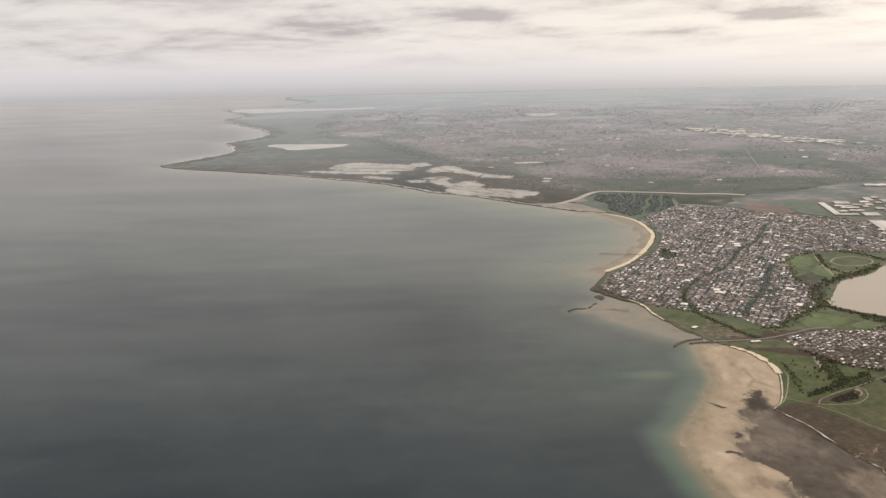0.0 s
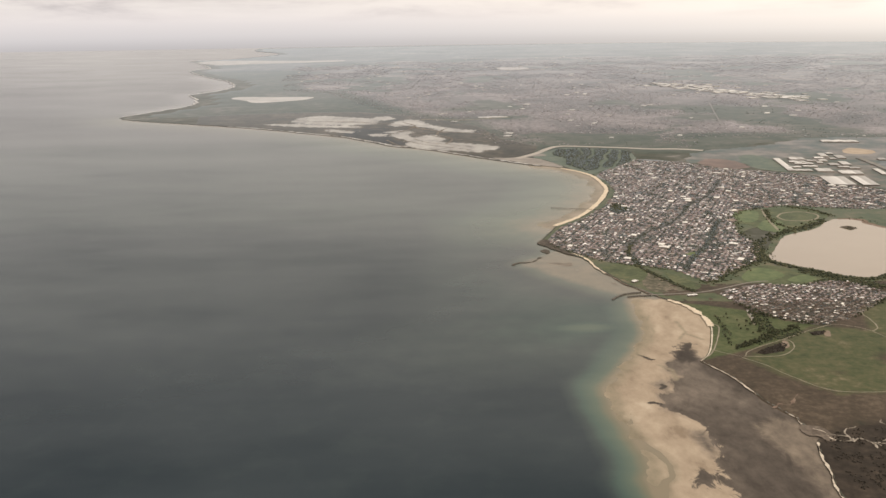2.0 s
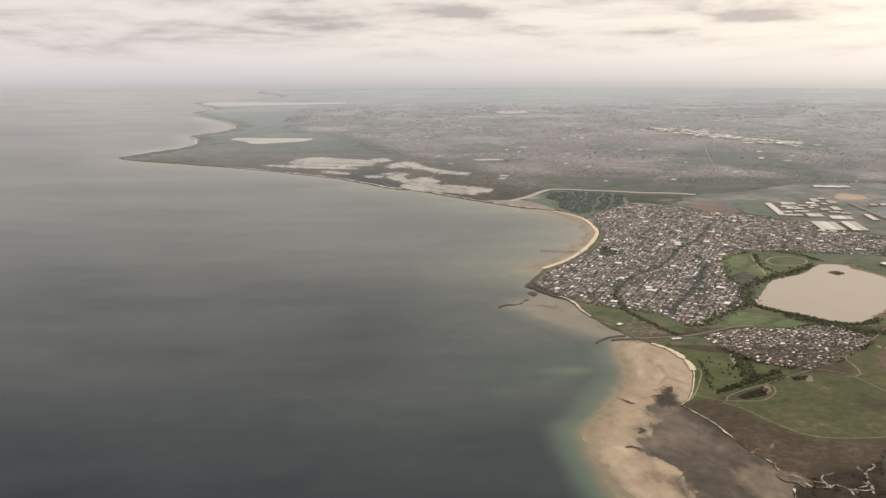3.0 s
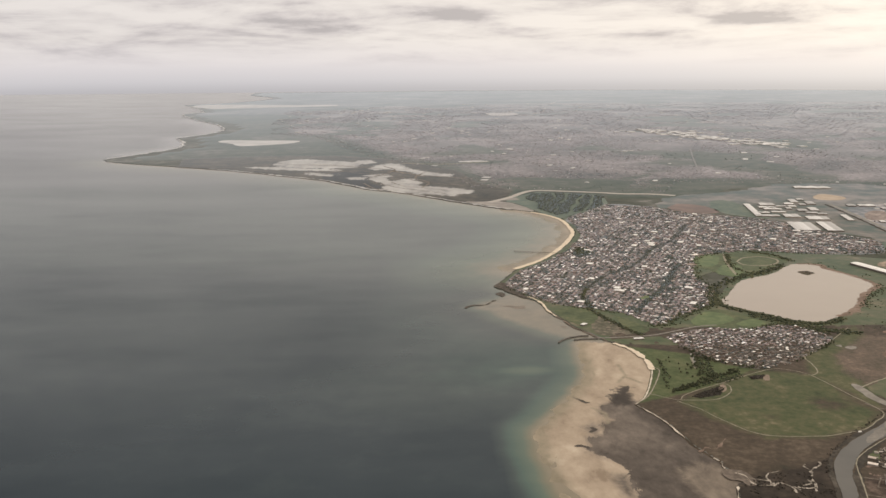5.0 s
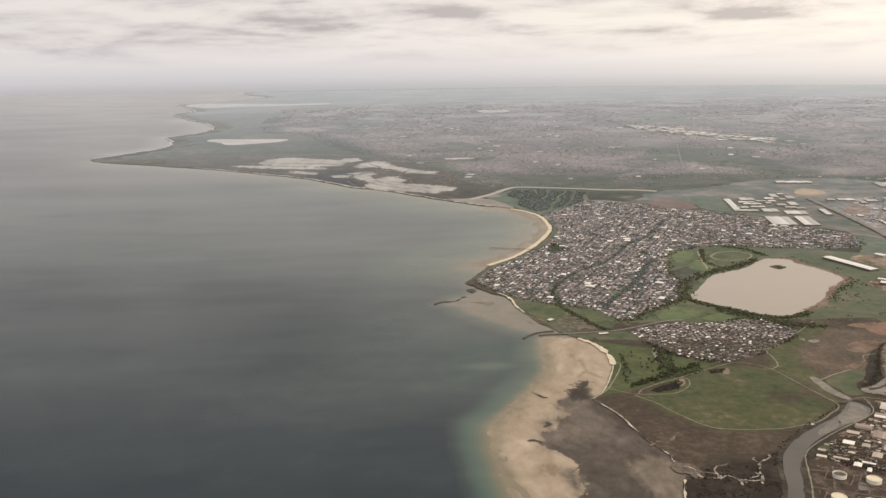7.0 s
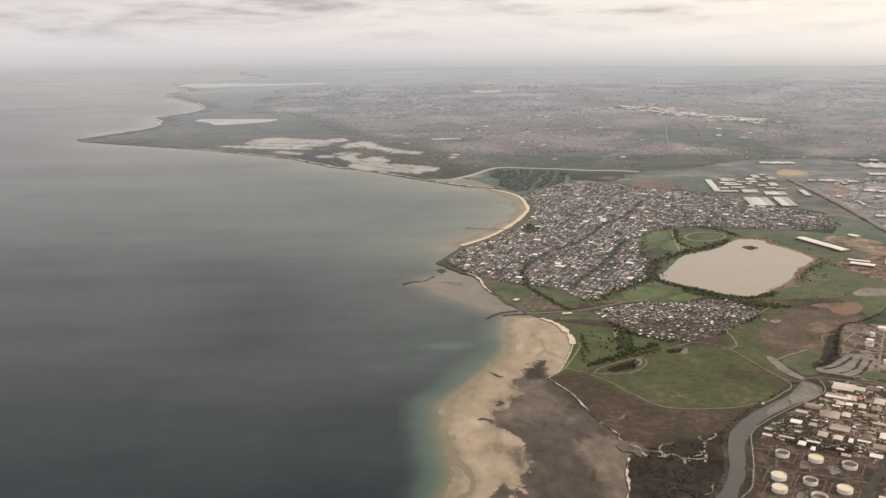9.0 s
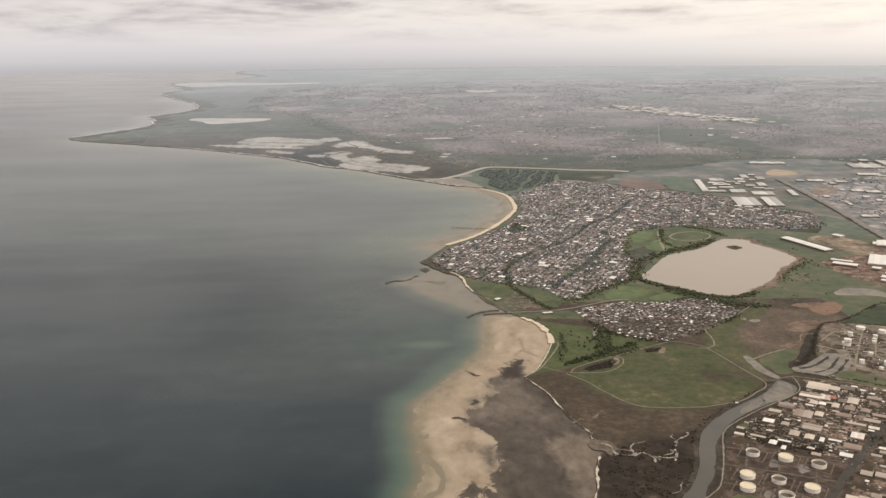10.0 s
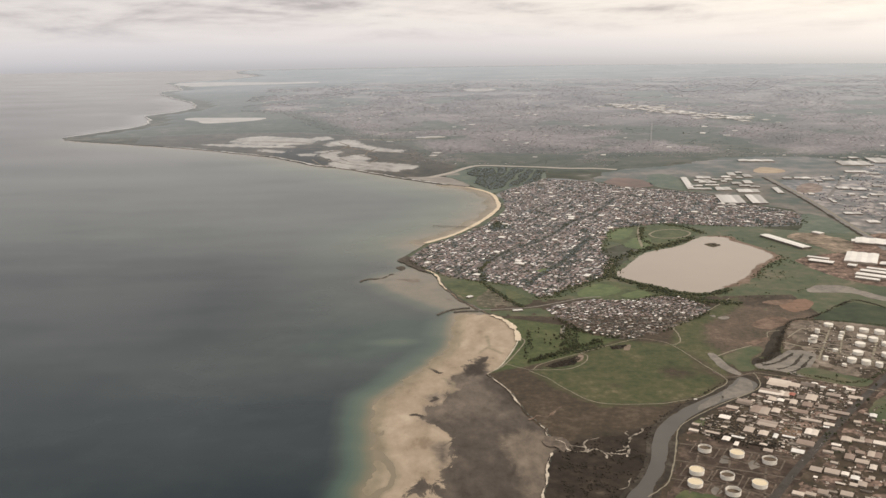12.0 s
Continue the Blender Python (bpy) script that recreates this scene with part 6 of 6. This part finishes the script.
shed(141.0, 350.0, 0.1 + 4.0, 2.2, 0.6, 60, WHITEROOF, 2, "shore buildings", "white-roofed school hall by the lake")

# ---- tanks ----
for a_, b_ in (((129, 176), (152, 165)), ((131.5, 185), (157, 174)), ((135, 193.5), (161, 184)), ((137.6, 166), (148, 192)), ((131, 169), (141.5, 195)), ((145, 163), (155, 188))):
    strip("service_road", smooth([a_, b_], 0.8, rough=0.15), 0.5, 0.34, BUND, "narrow service road between fuel tanks", "road")



def tank(x, y, r, h, top, sunk, label):
    """Steel tank: shell with a wall thickness, a roof that floats inside it, a wind girder and a stair."""
    base = new("storage_tank")
    base.matrix_world = pose(x, y, 0.32, 0, 0, (x * 37) % 360)
    seg = 40

    def ring(bm, ro, ri, z0, z1):
        vs = [[bm.verts.new((q * math.cos(2 * math.pi * k / seg), q * math.sin(2 * math.pi * k / seg), z)) for k in range(seg)] for q, z in ((ro, z0), (ro, z1), (ri, z1), (ri, z0))]
        for k in range(seg):
            for i in range(4):
                bm.faces.new((vs[i][k], vs[i][(k + 1) % seg], vs[(i + 1) % 4][(k + 1) % seg], vs[(i + 1) % 4][k]))
    bm = bmesh.new()
    ring(bm, r, r - 0.04, 0, h)
    shell = part("shell", bm, TANKWHITE, base)
    bm = bmesh.new()
    bmesh.ops.create_cone(bm, cap_ends=True, segments=seg, radius1=r - 0.06, radius2=(r - 0.06) * 0.12, depth=0.06, matrix=Matrix.Translation((0, 0, h - sunk)))
    part("floating_roof", bm, top, base)
    bm = bmesh.new()
    ring(bm, r + 0.05, r + 0.005, h - 0.10, h - 0.06)
    part("wind_girder", bm, TANKWHITE, shell)
    bm = bmesh.new()
    for k in range(10):
        a = 0.09 * k
        bmesh.ops.create_cube(bm, size=1.0, matrix=Matrix.Rotation(a, 4, "Z") @ Matrix.Translation((r + 0.05, 0, (k + 0.5) * h / 10)) @ Matrix.Diagonal((0.08, 0.16, 0.025, 1)))
    part("stair", bm, CONCRETE, base)
    return tagged(base, label, "storage tank", "storage tanks")


for x, y, r, kind in ((140.5, 189.2, 1.56, 1), (147.2, 186.2, 1.65, 0), (153.5, 182.5, 1.65, 1), (135.3, 178.2, 1.65, 0), (141.4, 175.6, 1.56, 1), (133.3, 172.6, 1.65, 0), (140.3, 168.5, 1.65, 2), (147.2, 171.5, 1.65, 0)):
    tank(x, y, r, 1.0, (TANKTOP, TANKRUST, TANKRUST)[kind], (0.12, 0.42, 0.72)[kind], ("white steel fuel tank with a cream roof", "white steel fuel tank with a rusty roof", "open white steel fuel tank with a sunken rusty roof")[kind])
    bund = new("bund")
    bund.matrix_world = pose(x, y, 0.30, 0, 0, BLOCK_DEG)
    for k in range(4):
        bm = bmesh.new()
        bmesh.ops.create_cone(bm, cap_ends=True, segments=4, radius1=0.28, radius2=0.12, depth=0.22, matrix=Matrix.Rotation(math.pi / 4, 4, "Z"))
        for v in bm.verts:
            v.co = Vector((v.co.x * 15.5 / 1.0 if abs(v.co.x) else 0, v.co.y, v.co.z))
        bmesh.ops.transform(bm, matrix=Matrix.Rotation(math.pi / 2 * k, 4, "Z") @ Matrix.Translation((0, 2.9, 0.1)), verts=bm.verts)
        part("bank", bm, BUND, bund)
    tagged(bund, "low square earth bund round a fuel tank", "bund", "bunds")
for x, y, r, h in ((210.4, 279.6, 1.48, 0.9), (215.6, 275.1, 1.22, 1.1), (219.4, 273.1, 1.44, 1.0), (223.2, 270.5, 1.57, 1.2), (203.7, 272.9, 0.77, 1.3), (215.7, 267.0, 1.53, 0.8), (217.8, 263.7, 1.44, 1.2), (211.6, 259.6, 1.53, 1.0), (207.3, 252.0, 1.53, 1.0), (202.3, 245.4, 1.30, 1.3), (205.6, 243.3, 1.30, 1.3), (208.5, 241.2, 1.03, 1.3), (195.3, 247.7, 0.77, 1.2), (198.5, 242.2, 0.63, 0.8), (201.6, 254.9, 0.77, 0.8), (208.1, 265.8, 0.68, 0.7), (209.5, 268.3, 0.72, 0.6), (211.2, 271.2, 0.72, 0.8), (214.9, 249.6, 1.35, 1.1), (219.7, 259.1, 1.35, 1.1), (200.9, 268.7, 1.17, 0.5), (227.1, 267.2, 1.44, 1.0), (223.6, 262.2, 1.26, 1.0)):
    tank(x, y, r, h, TANKWHITE, 0.06, "white steel tank in the tank works")
tank(198.3, 264.1, 1.35, 1.0, TANKRUST, 0.55, "open white steel tank with a dark sunken roof")
for line, w in (([(188.7, 264.4), (194.2, 259.2), (199.8, 255.8), (203.2, 251.5), (210.8, 245.6), (218, 240)], 0.7), ([(214.2, 284.6), (204.3, 267.4), (192.9, 247.1)], 0.6), ([(216.7, 279.5), (209.5, 267.1), (201.9, 252.6)], 0.5), ([(222.2, 268.6), (214.5, 256), (207.5, 243.9)], 0.7), ([(195.5, 272.5), (201.5, 277.5), (206.0, 270.5)], 0.5), ([(192.0, 268.5), (196.0, 273.0)], 0.4)):
    strip("service_road", smooth(line, 0.8, rough=0.1), w, 0.34, TRACK, "pale service road between white tanks", "road")
for k in range(5):
    x0, y0 = 207.6 - 2.1 * k, 263.2 - 3.6 * k
    strip("pipe_rack", [(x0 - 3.0, y0 + 1.6), (x0 - 0.4, y0 + 0.2)], 0.28, 0.52, SHEETROOF, "low grey pipe rack between tank rows", "pipe rack", thick=0.2)

# ---- shore works ----


def breakwater(line):
    base = new("breakwater")
    for i in range(len(line) - 1):
        (x0, y0), (x1, y1) = line[i], line[i + 1]
        n = int(math.hypot(x1 - x0, y1 - y0) / 0.55) + 1
        for k in range(n):
            t = k / n
            bm = bmesh.new()
            bmesh.ops.create_icosphere(bm, subdivisions=1, radius=0.42)
            for v in bm.verts:
                v.co *= 1 + 0.3 * noise.noise(v.co * 3 + Vector((i * 7 + k, 0, 0)))
                v.co.z *= 0.8
            bmesh.ops.translate(bm, vec=(x0 + (x1 - x0) * t, y0 + (y1 - y0) * t, 0.2), verts=bm.verts)
            part("boulder", bm, ROCK, base)
    return tagged(base, "dark rock breakwater at the mouth of the drain", "breakwater")


breakwater([(78.4, 301.8), (80.4, 304.6), (83.8, 307.6), (87.2, 308.9), (90.6, 309.4)])
breakwater([(84.6, 304.4), (88.5, 305.3), (93.4, 305.6)])


def pier(x0, y0, x1, y1):
    base = new("pier")
    n = math.hypot(x1 - x0, y1 - y0)
    base.matrix_world = pose(x0, y0, 0, 0, 0, math.degrees(math.atan2(y1 - y0, x1 - x0)))
    bm = bmesh.new()
    bmesh.ops.create_cube(bm, size=1.0, matrix=Matrix.Translation((n / 2, 0, 0.42)) @ Matrix.Diagonal((n, 0.55, 0.07, 1)))
    part("deck", bm, BARK, base)
    for k in range(9):
        for s_ in (-0.2, 0.2):
            bm = bmesh.new()
            bmesh.ops.create_cone(bm, cap_ends=True, segments=8, radius1=0.05, radius2=0.05, depth=0.5, matrix=Matrix.Translation((0.3 + k * (n - 0.6) / 8, s_, 0.15)))
            part("pile", bm, BARK, base)
    return tagged(base, "long narrow wooden pier running out from the beach", "pier")


pier(78.0, 459.5, 103, 452)

# ---- trees ----


def crown_mesh(seed, r=0.34, tall=1.0, clumps=13, leaves=110):
    """A crown of many small uneven clumps with loose sprays of leaves between them."""
    rg = random.Random(seed)
    bm = bmesh.new()
    for k in range(clumps):
        a, u = rg.uniform(0, 6.283), rg.uniform(-0.6, 1.0)
        q = r * rg.uniform(0.35, 0.85) * math.sqrt(max(0.1, 1 - u * u * 0.6))
        c = Vector((q * math.cos(a), q * math.sin(a), 0.62 * tall + u * 0.28 * tall))
        got = bmesh.ops.create_icosphere(bm, subdivisions=1, radius=r * rg.uniform(0.30, 0.52))["verts"]
        for v in got:
            v.co *= 1 + 0.55 * noise.noise(v.co * 9 + Vector((seed, k, 0)))
            v.co += c
    for k in range(leaves):
        a, u = rg.uniform(0, 6.283), rg.uniform(-0.8, 1.0)
        q = r * rg.uniform(0.6, 1.2) * math.sqrt(max(0.05, 1 - u * u * 0.7))
        c = Vector((q * math.cos(a), q * math.sin(a), 0.62 * tall + u * 0.36 * tall))
        e = Euler((rg.uniform(0, 3), rg.uniform(0, 3), a)).to_matrix()
        s_ = rg.uniform(0.03, 0.07)
        bm.faces.new([bm.verts.new(c + e @ Vector(p)) for p in ((-s_, 0, 0), (0, -s_ * 0.5, 0), (s_, 0, 0), (0, s_ * 0.5, 0))])
    me = bpy.data.meshes.new("crown")
    bm.to_mesh(me)
    bm.free()
    me.materials.append(LEAF)
    return me


def trunk_mesh(seed, tall=1.0):
    rg = random.Random(seed)
    bm = bmesh.new()
    bmesh.ops.create_cone(bm, cap_ends=True, segments=7, radius1=0.05, radius2=0.025, depth=0.6 * tall, matrix=Matrix.Translation((0, 0, 0.3 * tall)))
    for k in range(4):
        a = k * 1.57 + rg.random()
        bmesh.ops.create_cone(bm, cap_ends=True, segments=5, radius1=0.022, radius2=0.008, depth=0.4 * tall, matrix=Matrix.Translation((0.10 * math.cos(a), 0.10 * math.sin(a), 0.55 * tall)) @ Matrix.Rotation(a, 4, "Z") @ Matrix.Rotation(0.6, 4, "Y"))
    me = bpy.data.meshes.new("trunk")
    bm.to_mesh(me)
    bm.free()
    me.materials.append(BARK)
    return me


KINDS = [(crown_mesh(s, 0.30 + 0.05 * (s % 4), 0.8 + 0.12 * (s % 5)), trunk_mesh(s, 0.8 + 0.12 * (s % 5))) for s in range(7)]


def tree(x, y, z, size):
    base = new("tree")
    base.matrix_world = Matrix.Translation((x, y, z)) @ Matrix.Rotation(rng.uniform(0, 6.28), 4, "Z") @ Matrix.Diagonal((size, size, size * rng.uniform(0.8, 1.1), 1))
    crown, trunk = rng.choice(KINDS)
    new("trunk", trunk).parent = base
    new("crown", crown).parent = base
    return tagged(base, "dark green gum tree with a ragged crown", "tree", "trees of the reserve")


def along(line, n, spread, seed):
    r = random.Random(seed)
    ln = smooth(line, 0.5)
    out = []
    for _ in range(n):
        x, y = r.choice(ln)
        out.append((x + r.gauss(0, spread), y + r.gauss(0, spread)))
    return out


spots = along([(108.6, 276.6), (107.2, 268.2), (104.6, 255)], 16, 0.4, 1)
spots += along([(122.4, 287.8), (120.5, 279), (119, 268)], 30, 0.7, 2)
spots += along([(105.5, 250.2), (112, 255.4), (120.8, 261.8), (131, 268.6)], 110, 0.7, 3)
spots += along([(116.8, 265), (119.8, 267.2), (121.6, 264.6), (118.4, 262)], 22, 0.6, 9)
spots += along([(120.4, 293), (128.1, 276.5), (140.2, 271.0)], 50, 0.5, 4)
spots += along([(112, 280), (115, 272), (113, 262)], 10, 1.6, 5)
spots += along([(153.5, 276), (165, 287), (176.5, 298)], 30, 0.5, 6)
spots += [(192, 232.8), (200, 226)] + along([(172, 192), (185, 209), (195, 219), (200, 224)], 12, 0.9, 8)
for x, y in spots:
    tree(x, y, 0.29, rng.uniform(0.6, 1.15))


def clumps(name, items, label, lift=0.25, leaf=None):
    """Woods and garden trees past counting: one mass of small uneven crowns."""
    base = []
    bm = bmesh.new()
    bmesh.ops.create_icosphere(bm, subdivisions=1, radius=1.0)
    bm.verts.ensure_lookup_table()
    co = np.array([v.co[:] for v in bm.verts])
    tri = np.array([[v.index for v in f.verts] for f in bm.faces])
    bm.free()
    r = np.random.RandomState(len(items))
    V, F = [], []
    n = len(co)
    for k, (x, y, s_) in enumerate(items):
        jit = 1 + r.uniform(-0.38, 0.38, (n, 1))
        V.append(co * jit * (s_ * r.uniform(0.7, 1.3), s_ * r.uniform(0.7, 1.3), s_ * 0.75) + (x, y, lift + s_ * 0.5))
        F.append(tri + n * k)
    ob = mesh_ob(name, np.vstack(V).tolist(), np.vstack(F).tolist(), leaf or LEAF)
    return tagged(ob, label, "trees", kind="stuff")


def woods(poly, n, seed, lo, hi, thresh=-1.0, cell=20.0):
    r = random.Random(seed)
    return [(x, y, r.uniform(lo, hi)) for x, y in scatter(poly, n, seed) if noise.noise(Vector((x / cell, y / cell, seed))) > thresh]


def belt(line, n, spread, seed, lo=0.3, hi=0.6):
    r = random.Random(seed)
    return [(x, y, r.uniform(lo, hi)) for x, y in along(line, n, spread, seed)]


items = belt([(149.9, 351.7), (155.8, 340.7), (164.9, 331.6), (171.5, 323.1), (181.5, 320), (192, 326)], 420, 0.8, 41)
items += belt([(98.8, 338), (104.7, 320), (109.9, 309)], 160, 0.7, 42, 0.25, 0.45)
items += belt([(152, 352), (154, 370), (165, 385), (175, 394), (190, 404), (205, 418)], 420, 1.6, 43)
items += belt(STREET[4:30:4], 170, 0.6, 44, 0.25, 0.5) + belt(STREET[::8], 150, 1.1, 144, 0.2, 0.4)
items += belt([(172.4, 241.5), (177.8, 238), (186.4, 234.8), (193.7, 229.5), (201.6, 232.2), (209.8, 239.3)], 240, 0.4, 45, 0.12, 0.26)
items += belt([(203, 288), (218, 284), (232, 278)], 160, 0.4, 47, 0.12, 0.24)
items += belt([(208, 343), (216, 356), (226, 366), (232, 376)], 120, 1.5, 48, 0.2, 0.45)
items += belt([(86.5, 424), (94, 435), (101, 445.5), (106, 453.5)], 60, 0.6, 49, 0.2, 0.4)
items += woods([(110.5, 466), (113.8, 469), (118, 459.6), (115.9, 450), (109.4, 451.7)], 150, 50, 0.3, 0.6)
items += woods([(206, 403), (211, 406), (213, 401), (208.8, 397.6)], 14, 51, 0.2, 0.35)
items += woods([(150, 350), (160, 370), (175, 394), (200, 410), (213, 426), (226, 424), (240, 400), (242, 372), (240, 340), (215, 318), (195, 312), (176, 312), (164, 326)], 1100, 52, 0.14, 0.32, 0.12, 12)
items = [q for q in items if not inside(LAKE_LINE, [q[0]], [q[1]])[0] or inside([(205, 403), (211, 407), (214, 401), (208.8, 397)], [q[0]], [q[1]])[0]]
items += belt([(119, 319), (131, 333), (142, 343), (150, 351), (155, 366)], 420, 1.8, 151, 0.22, 0.5)
items += belt([(160, 333), (168, 322), (178, 312.5), (188, 308)], 420, 1.5, 155, 0.25, 0.55) + belt([(152, 313), (166, 320.5), (177, 307)], 160, 0.8, 156, 0.2, 0.4)
items += belt([(67, 383), (73, 370), (86, 352), (100, 343), (107, 339)], 130, 0.8, 152, 0.18, 0.34)
items += belt([(156, 372), (157, 398), (165, 430), (178, 446), (198, 454)], 260, 1.6, 153, 0.2, 0.42)
items += belt([(200, 455), (232, 444), (268, 445), (279, 472)], 160, 1.6, 154, 0.2, 0.4)
scrub = belt([(184, 256), (189, 267), (195, 278), (200.3, 286), (210.1, 290.5), (229.8, 307), (235.2, 307.5), (241, 297), (250, 284)], 1100, 0.4, 46, 0.08, 0.18)
scrub += belt([(190, 269.5), (185.5, 260), (180, 252), (174.5, 246.5)], 700, 0.8, 147, 0.07, 0.16)
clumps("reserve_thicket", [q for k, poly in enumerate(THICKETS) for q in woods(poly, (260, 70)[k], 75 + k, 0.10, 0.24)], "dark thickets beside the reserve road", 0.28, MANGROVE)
clumps("works_scrub", scrub, "low dark scrub and hedge round the tank works", 0.28, MANGROVE)
items += belt([(109.0, 281.3), (107.7, 262.9)], 50, 0.4, 157, 0.16, 0.32) + woods([(121.9, 284.8), (126.6, 282.0), (123.5, 267.3), (119.6, 268.7)], 150, 158, 0.2, 0.42)
items += belt([(107.1, 253.2), (114.0, 256.3), (123.1, 260.4), (130.4, 264.8)], 260, 0.9, 159, 0.18, 0.4)
clumps("lakeside_trees", items, "dark belts of trees and scrub round lake and reserve")
garden = woods(SUBURB, 9500, 61, 0.2, 0.5, -0.12, 8) + [q for q in woods(SUBURB, 9000, 165, 0.2, 0.42) if noise.noise(Vector((q[0] / 4.5, q[1] / 6.0, 12.0))) + 0.5 * noise.noise(Vector((q[0] / 16, q[1] / 20, 13.0))) < -0.22]
tree_rng = random.Random(161)
for poly, ax, gap in ((OLD_TOWN, SUB_AX, 4.2), (NEW_TOWN, NEW_AX, 4.4)):
    c, s = math.cos(ax), math.sin(ax)
    low = min(-x * s + y * c for x, y in poly)
    for x, y in scatter(poly, 9000, 162):
        v = (-x * s + y * c - low) / gap
        if noise.noise(Vector((x / 14, round(v) * 3.1, 9.0))) > 0.0:
            v = (round(v) + tree_rng.choice((-0.10, 0.10)) + tree_rng.gauss(0, 0.02)) * gap + low
            u = x * c + y * s
            q = (u * c - v * s, u * s + v * c)
            if inside(poly, [q[0]], [q[1]])[0]:
                garden.append((*q, tree_rng.uniform(0.18, 0.38)))
garden = [q for q in garden if not any(inside(h, [q[0]], [q[1]])[0] for h in holes)]
garden += belt(AVENUE, 420, 1.0, 163, 0.25, 0.5) + woods(holes[1], 160, 164, 0.3, 0.6)
clumps("garden_trees", garden + woods(HAMLET, 620, 62, 0.18, 0.36), "garden trees between the houses of the suburb", leaf=GARDEN)
GOLF = [(104, 645), (112, 671), (138, 670), (164, 652), (156, 616), (144, 592), (128, 582), (117, 572), (108, 600), (112, 625)]
golf = [q for q in woods(GOLF, 8000, 71, 0.3, 0.65) if math.sin(q[0] * 0.62 - q[1] * 0.16 + 2.6 * noise.noise(Vector((q[0] / 14, q[1] / 30, 3)))) > (-0.55 if q[0] > 126 else -0.90)]
clumps("golf_trees", golf, "rows of dark trees along the fairways", leaf=GARDEN)
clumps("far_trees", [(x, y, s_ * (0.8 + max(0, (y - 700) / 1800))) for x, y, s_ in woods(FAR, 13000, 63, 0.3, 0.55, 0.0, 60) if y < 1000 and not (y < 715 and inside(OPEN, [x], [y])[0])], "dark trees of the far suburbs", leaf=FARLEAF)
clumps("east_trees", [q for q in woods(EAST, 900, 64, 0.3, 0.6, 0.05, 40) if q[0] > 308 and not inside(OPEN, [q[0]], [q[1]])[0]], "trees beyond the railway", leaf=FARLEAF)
clumps("marsh_scrub", woods([(106, 191), (109.5, 194.5), (120, 198.8), (131, 203), (129, 195), (125.5, 182.7), (117, 168.2), (104, 165), (104.5, 184)], 900, 65, 0.1, 0.28, 0.0, 4)+ belt([(133, 206), (145, 219), (156, 228.5), (162, 234)], 120, 0.4, 66, 0.10, 0.22), "low dark mangrove scrub", 0.26, MANGROVE)
clumps("works_trees", woods(WORKS, 260, 67, 0.15, 0.34, 0.0, 8) + woods(WORKS_E, 260, 69, 0.15, 0.34, 0.05, 8), "scrappy trees between works sheds")
clumps("yard_scrub", belt([(146, 196.5), (152, 193), (158, 190.5)], 260, 1.2, 68, 0.16, 0.34), "dark scrub between scrap heaps", leaf=MANGROVE)

strip("car_park", [(120.6, 283.6), (119.9, 279), (118.8, 272.0)], 1.1, 0.33, TRACK, "narrow pale car park between dark trees", "car park")
strip("running_track", smooth([(186, 428), (192, 436), (202, 438), (207, 431), (203, 422), (194, 418), (187, 421), (186, 428)], 1), 1.0, 0.345, TRACK, "pale running track round a playing field", "track")
strip("park_road", smooth([(176, 400), (178, 414), (181, 430), (185, 446)], 1), 1.2, 0.34, TRACK, "pale road through the playing fields", "road")
shed(171, 443, 6, 2.4, 0.5, 10, None, 2, "halls of the suburb", "grey-roofed school hall beside the playing fields")
shed(161, 421, 4, 3.6, 0.5, 30, None, 2, "halls of the suburb", "grey-roofed school hall beside the playing fields")
clumps("park_trees", belt([(184, 402), (180, 412), (181, 424), (186, 444)], 160, 0.9, 141, 0.25, 0.5) + belt([(213, 428), (209, 442), (200, 451)], 120, 1.0, 142, 0.25, 0.5), "rows of trees between the playing fields")

# ---- cars on the roads ----
car_parts = []
for nm, dims, zz, m in (("body", (0.37, 0.15, 0.07), 0.06, GLASSY), ("cabin", (0.19, 0.13, 0.06), 0.12, CABIN)):
    bm = bmesh.new()
    bmesh.ops.create_cube(bm, size=1.0, matrix=Matrix.Translation((0, 0, zz)) @ Matrix.Diagonal((*dims, 1)))
    bmesh.ops.bevel(bm, geom=bm.edges[:], offset=0.02, segments=1, affect="EDGES")
    me = bpy.data.meshes.new(nm)
    bm.to_mesh(me)
    bm.free()
    me.materials.append(m)
    car_parts.append((nm, me))


def car(x, y, z, deg):
    base = new("car")
    base.matrix_world = pose(x, y, z, 0, 0, deg)
    for nm, me in car_parts:
        new(nm, me).parent = base
    return tagged(base, "small car on the road between the works", "car", "cars")


road = smooth(MAIN, 0.7)
for k in range(46):
    i = rng.randrange(20, len(road) - 30)
    (x, y), (x2, y2) = road[i], road[i + 1]
    side = rng.choice((-0.55, 0.55))
    car(x - side * (y2 - y), y + side * (x2 - x), 0.36, math.degrees(math.atan2(y2 - y, x2 - x)))
for x, y in scatter(WORKS, 90, 81):
    if all(math.hypot(x - p, y - q) > r * 1.2 + 0.2 for p, q, r in taken):
        car(x, y, 0.29, MAIN_DEG + rng.choice((0, 90)))
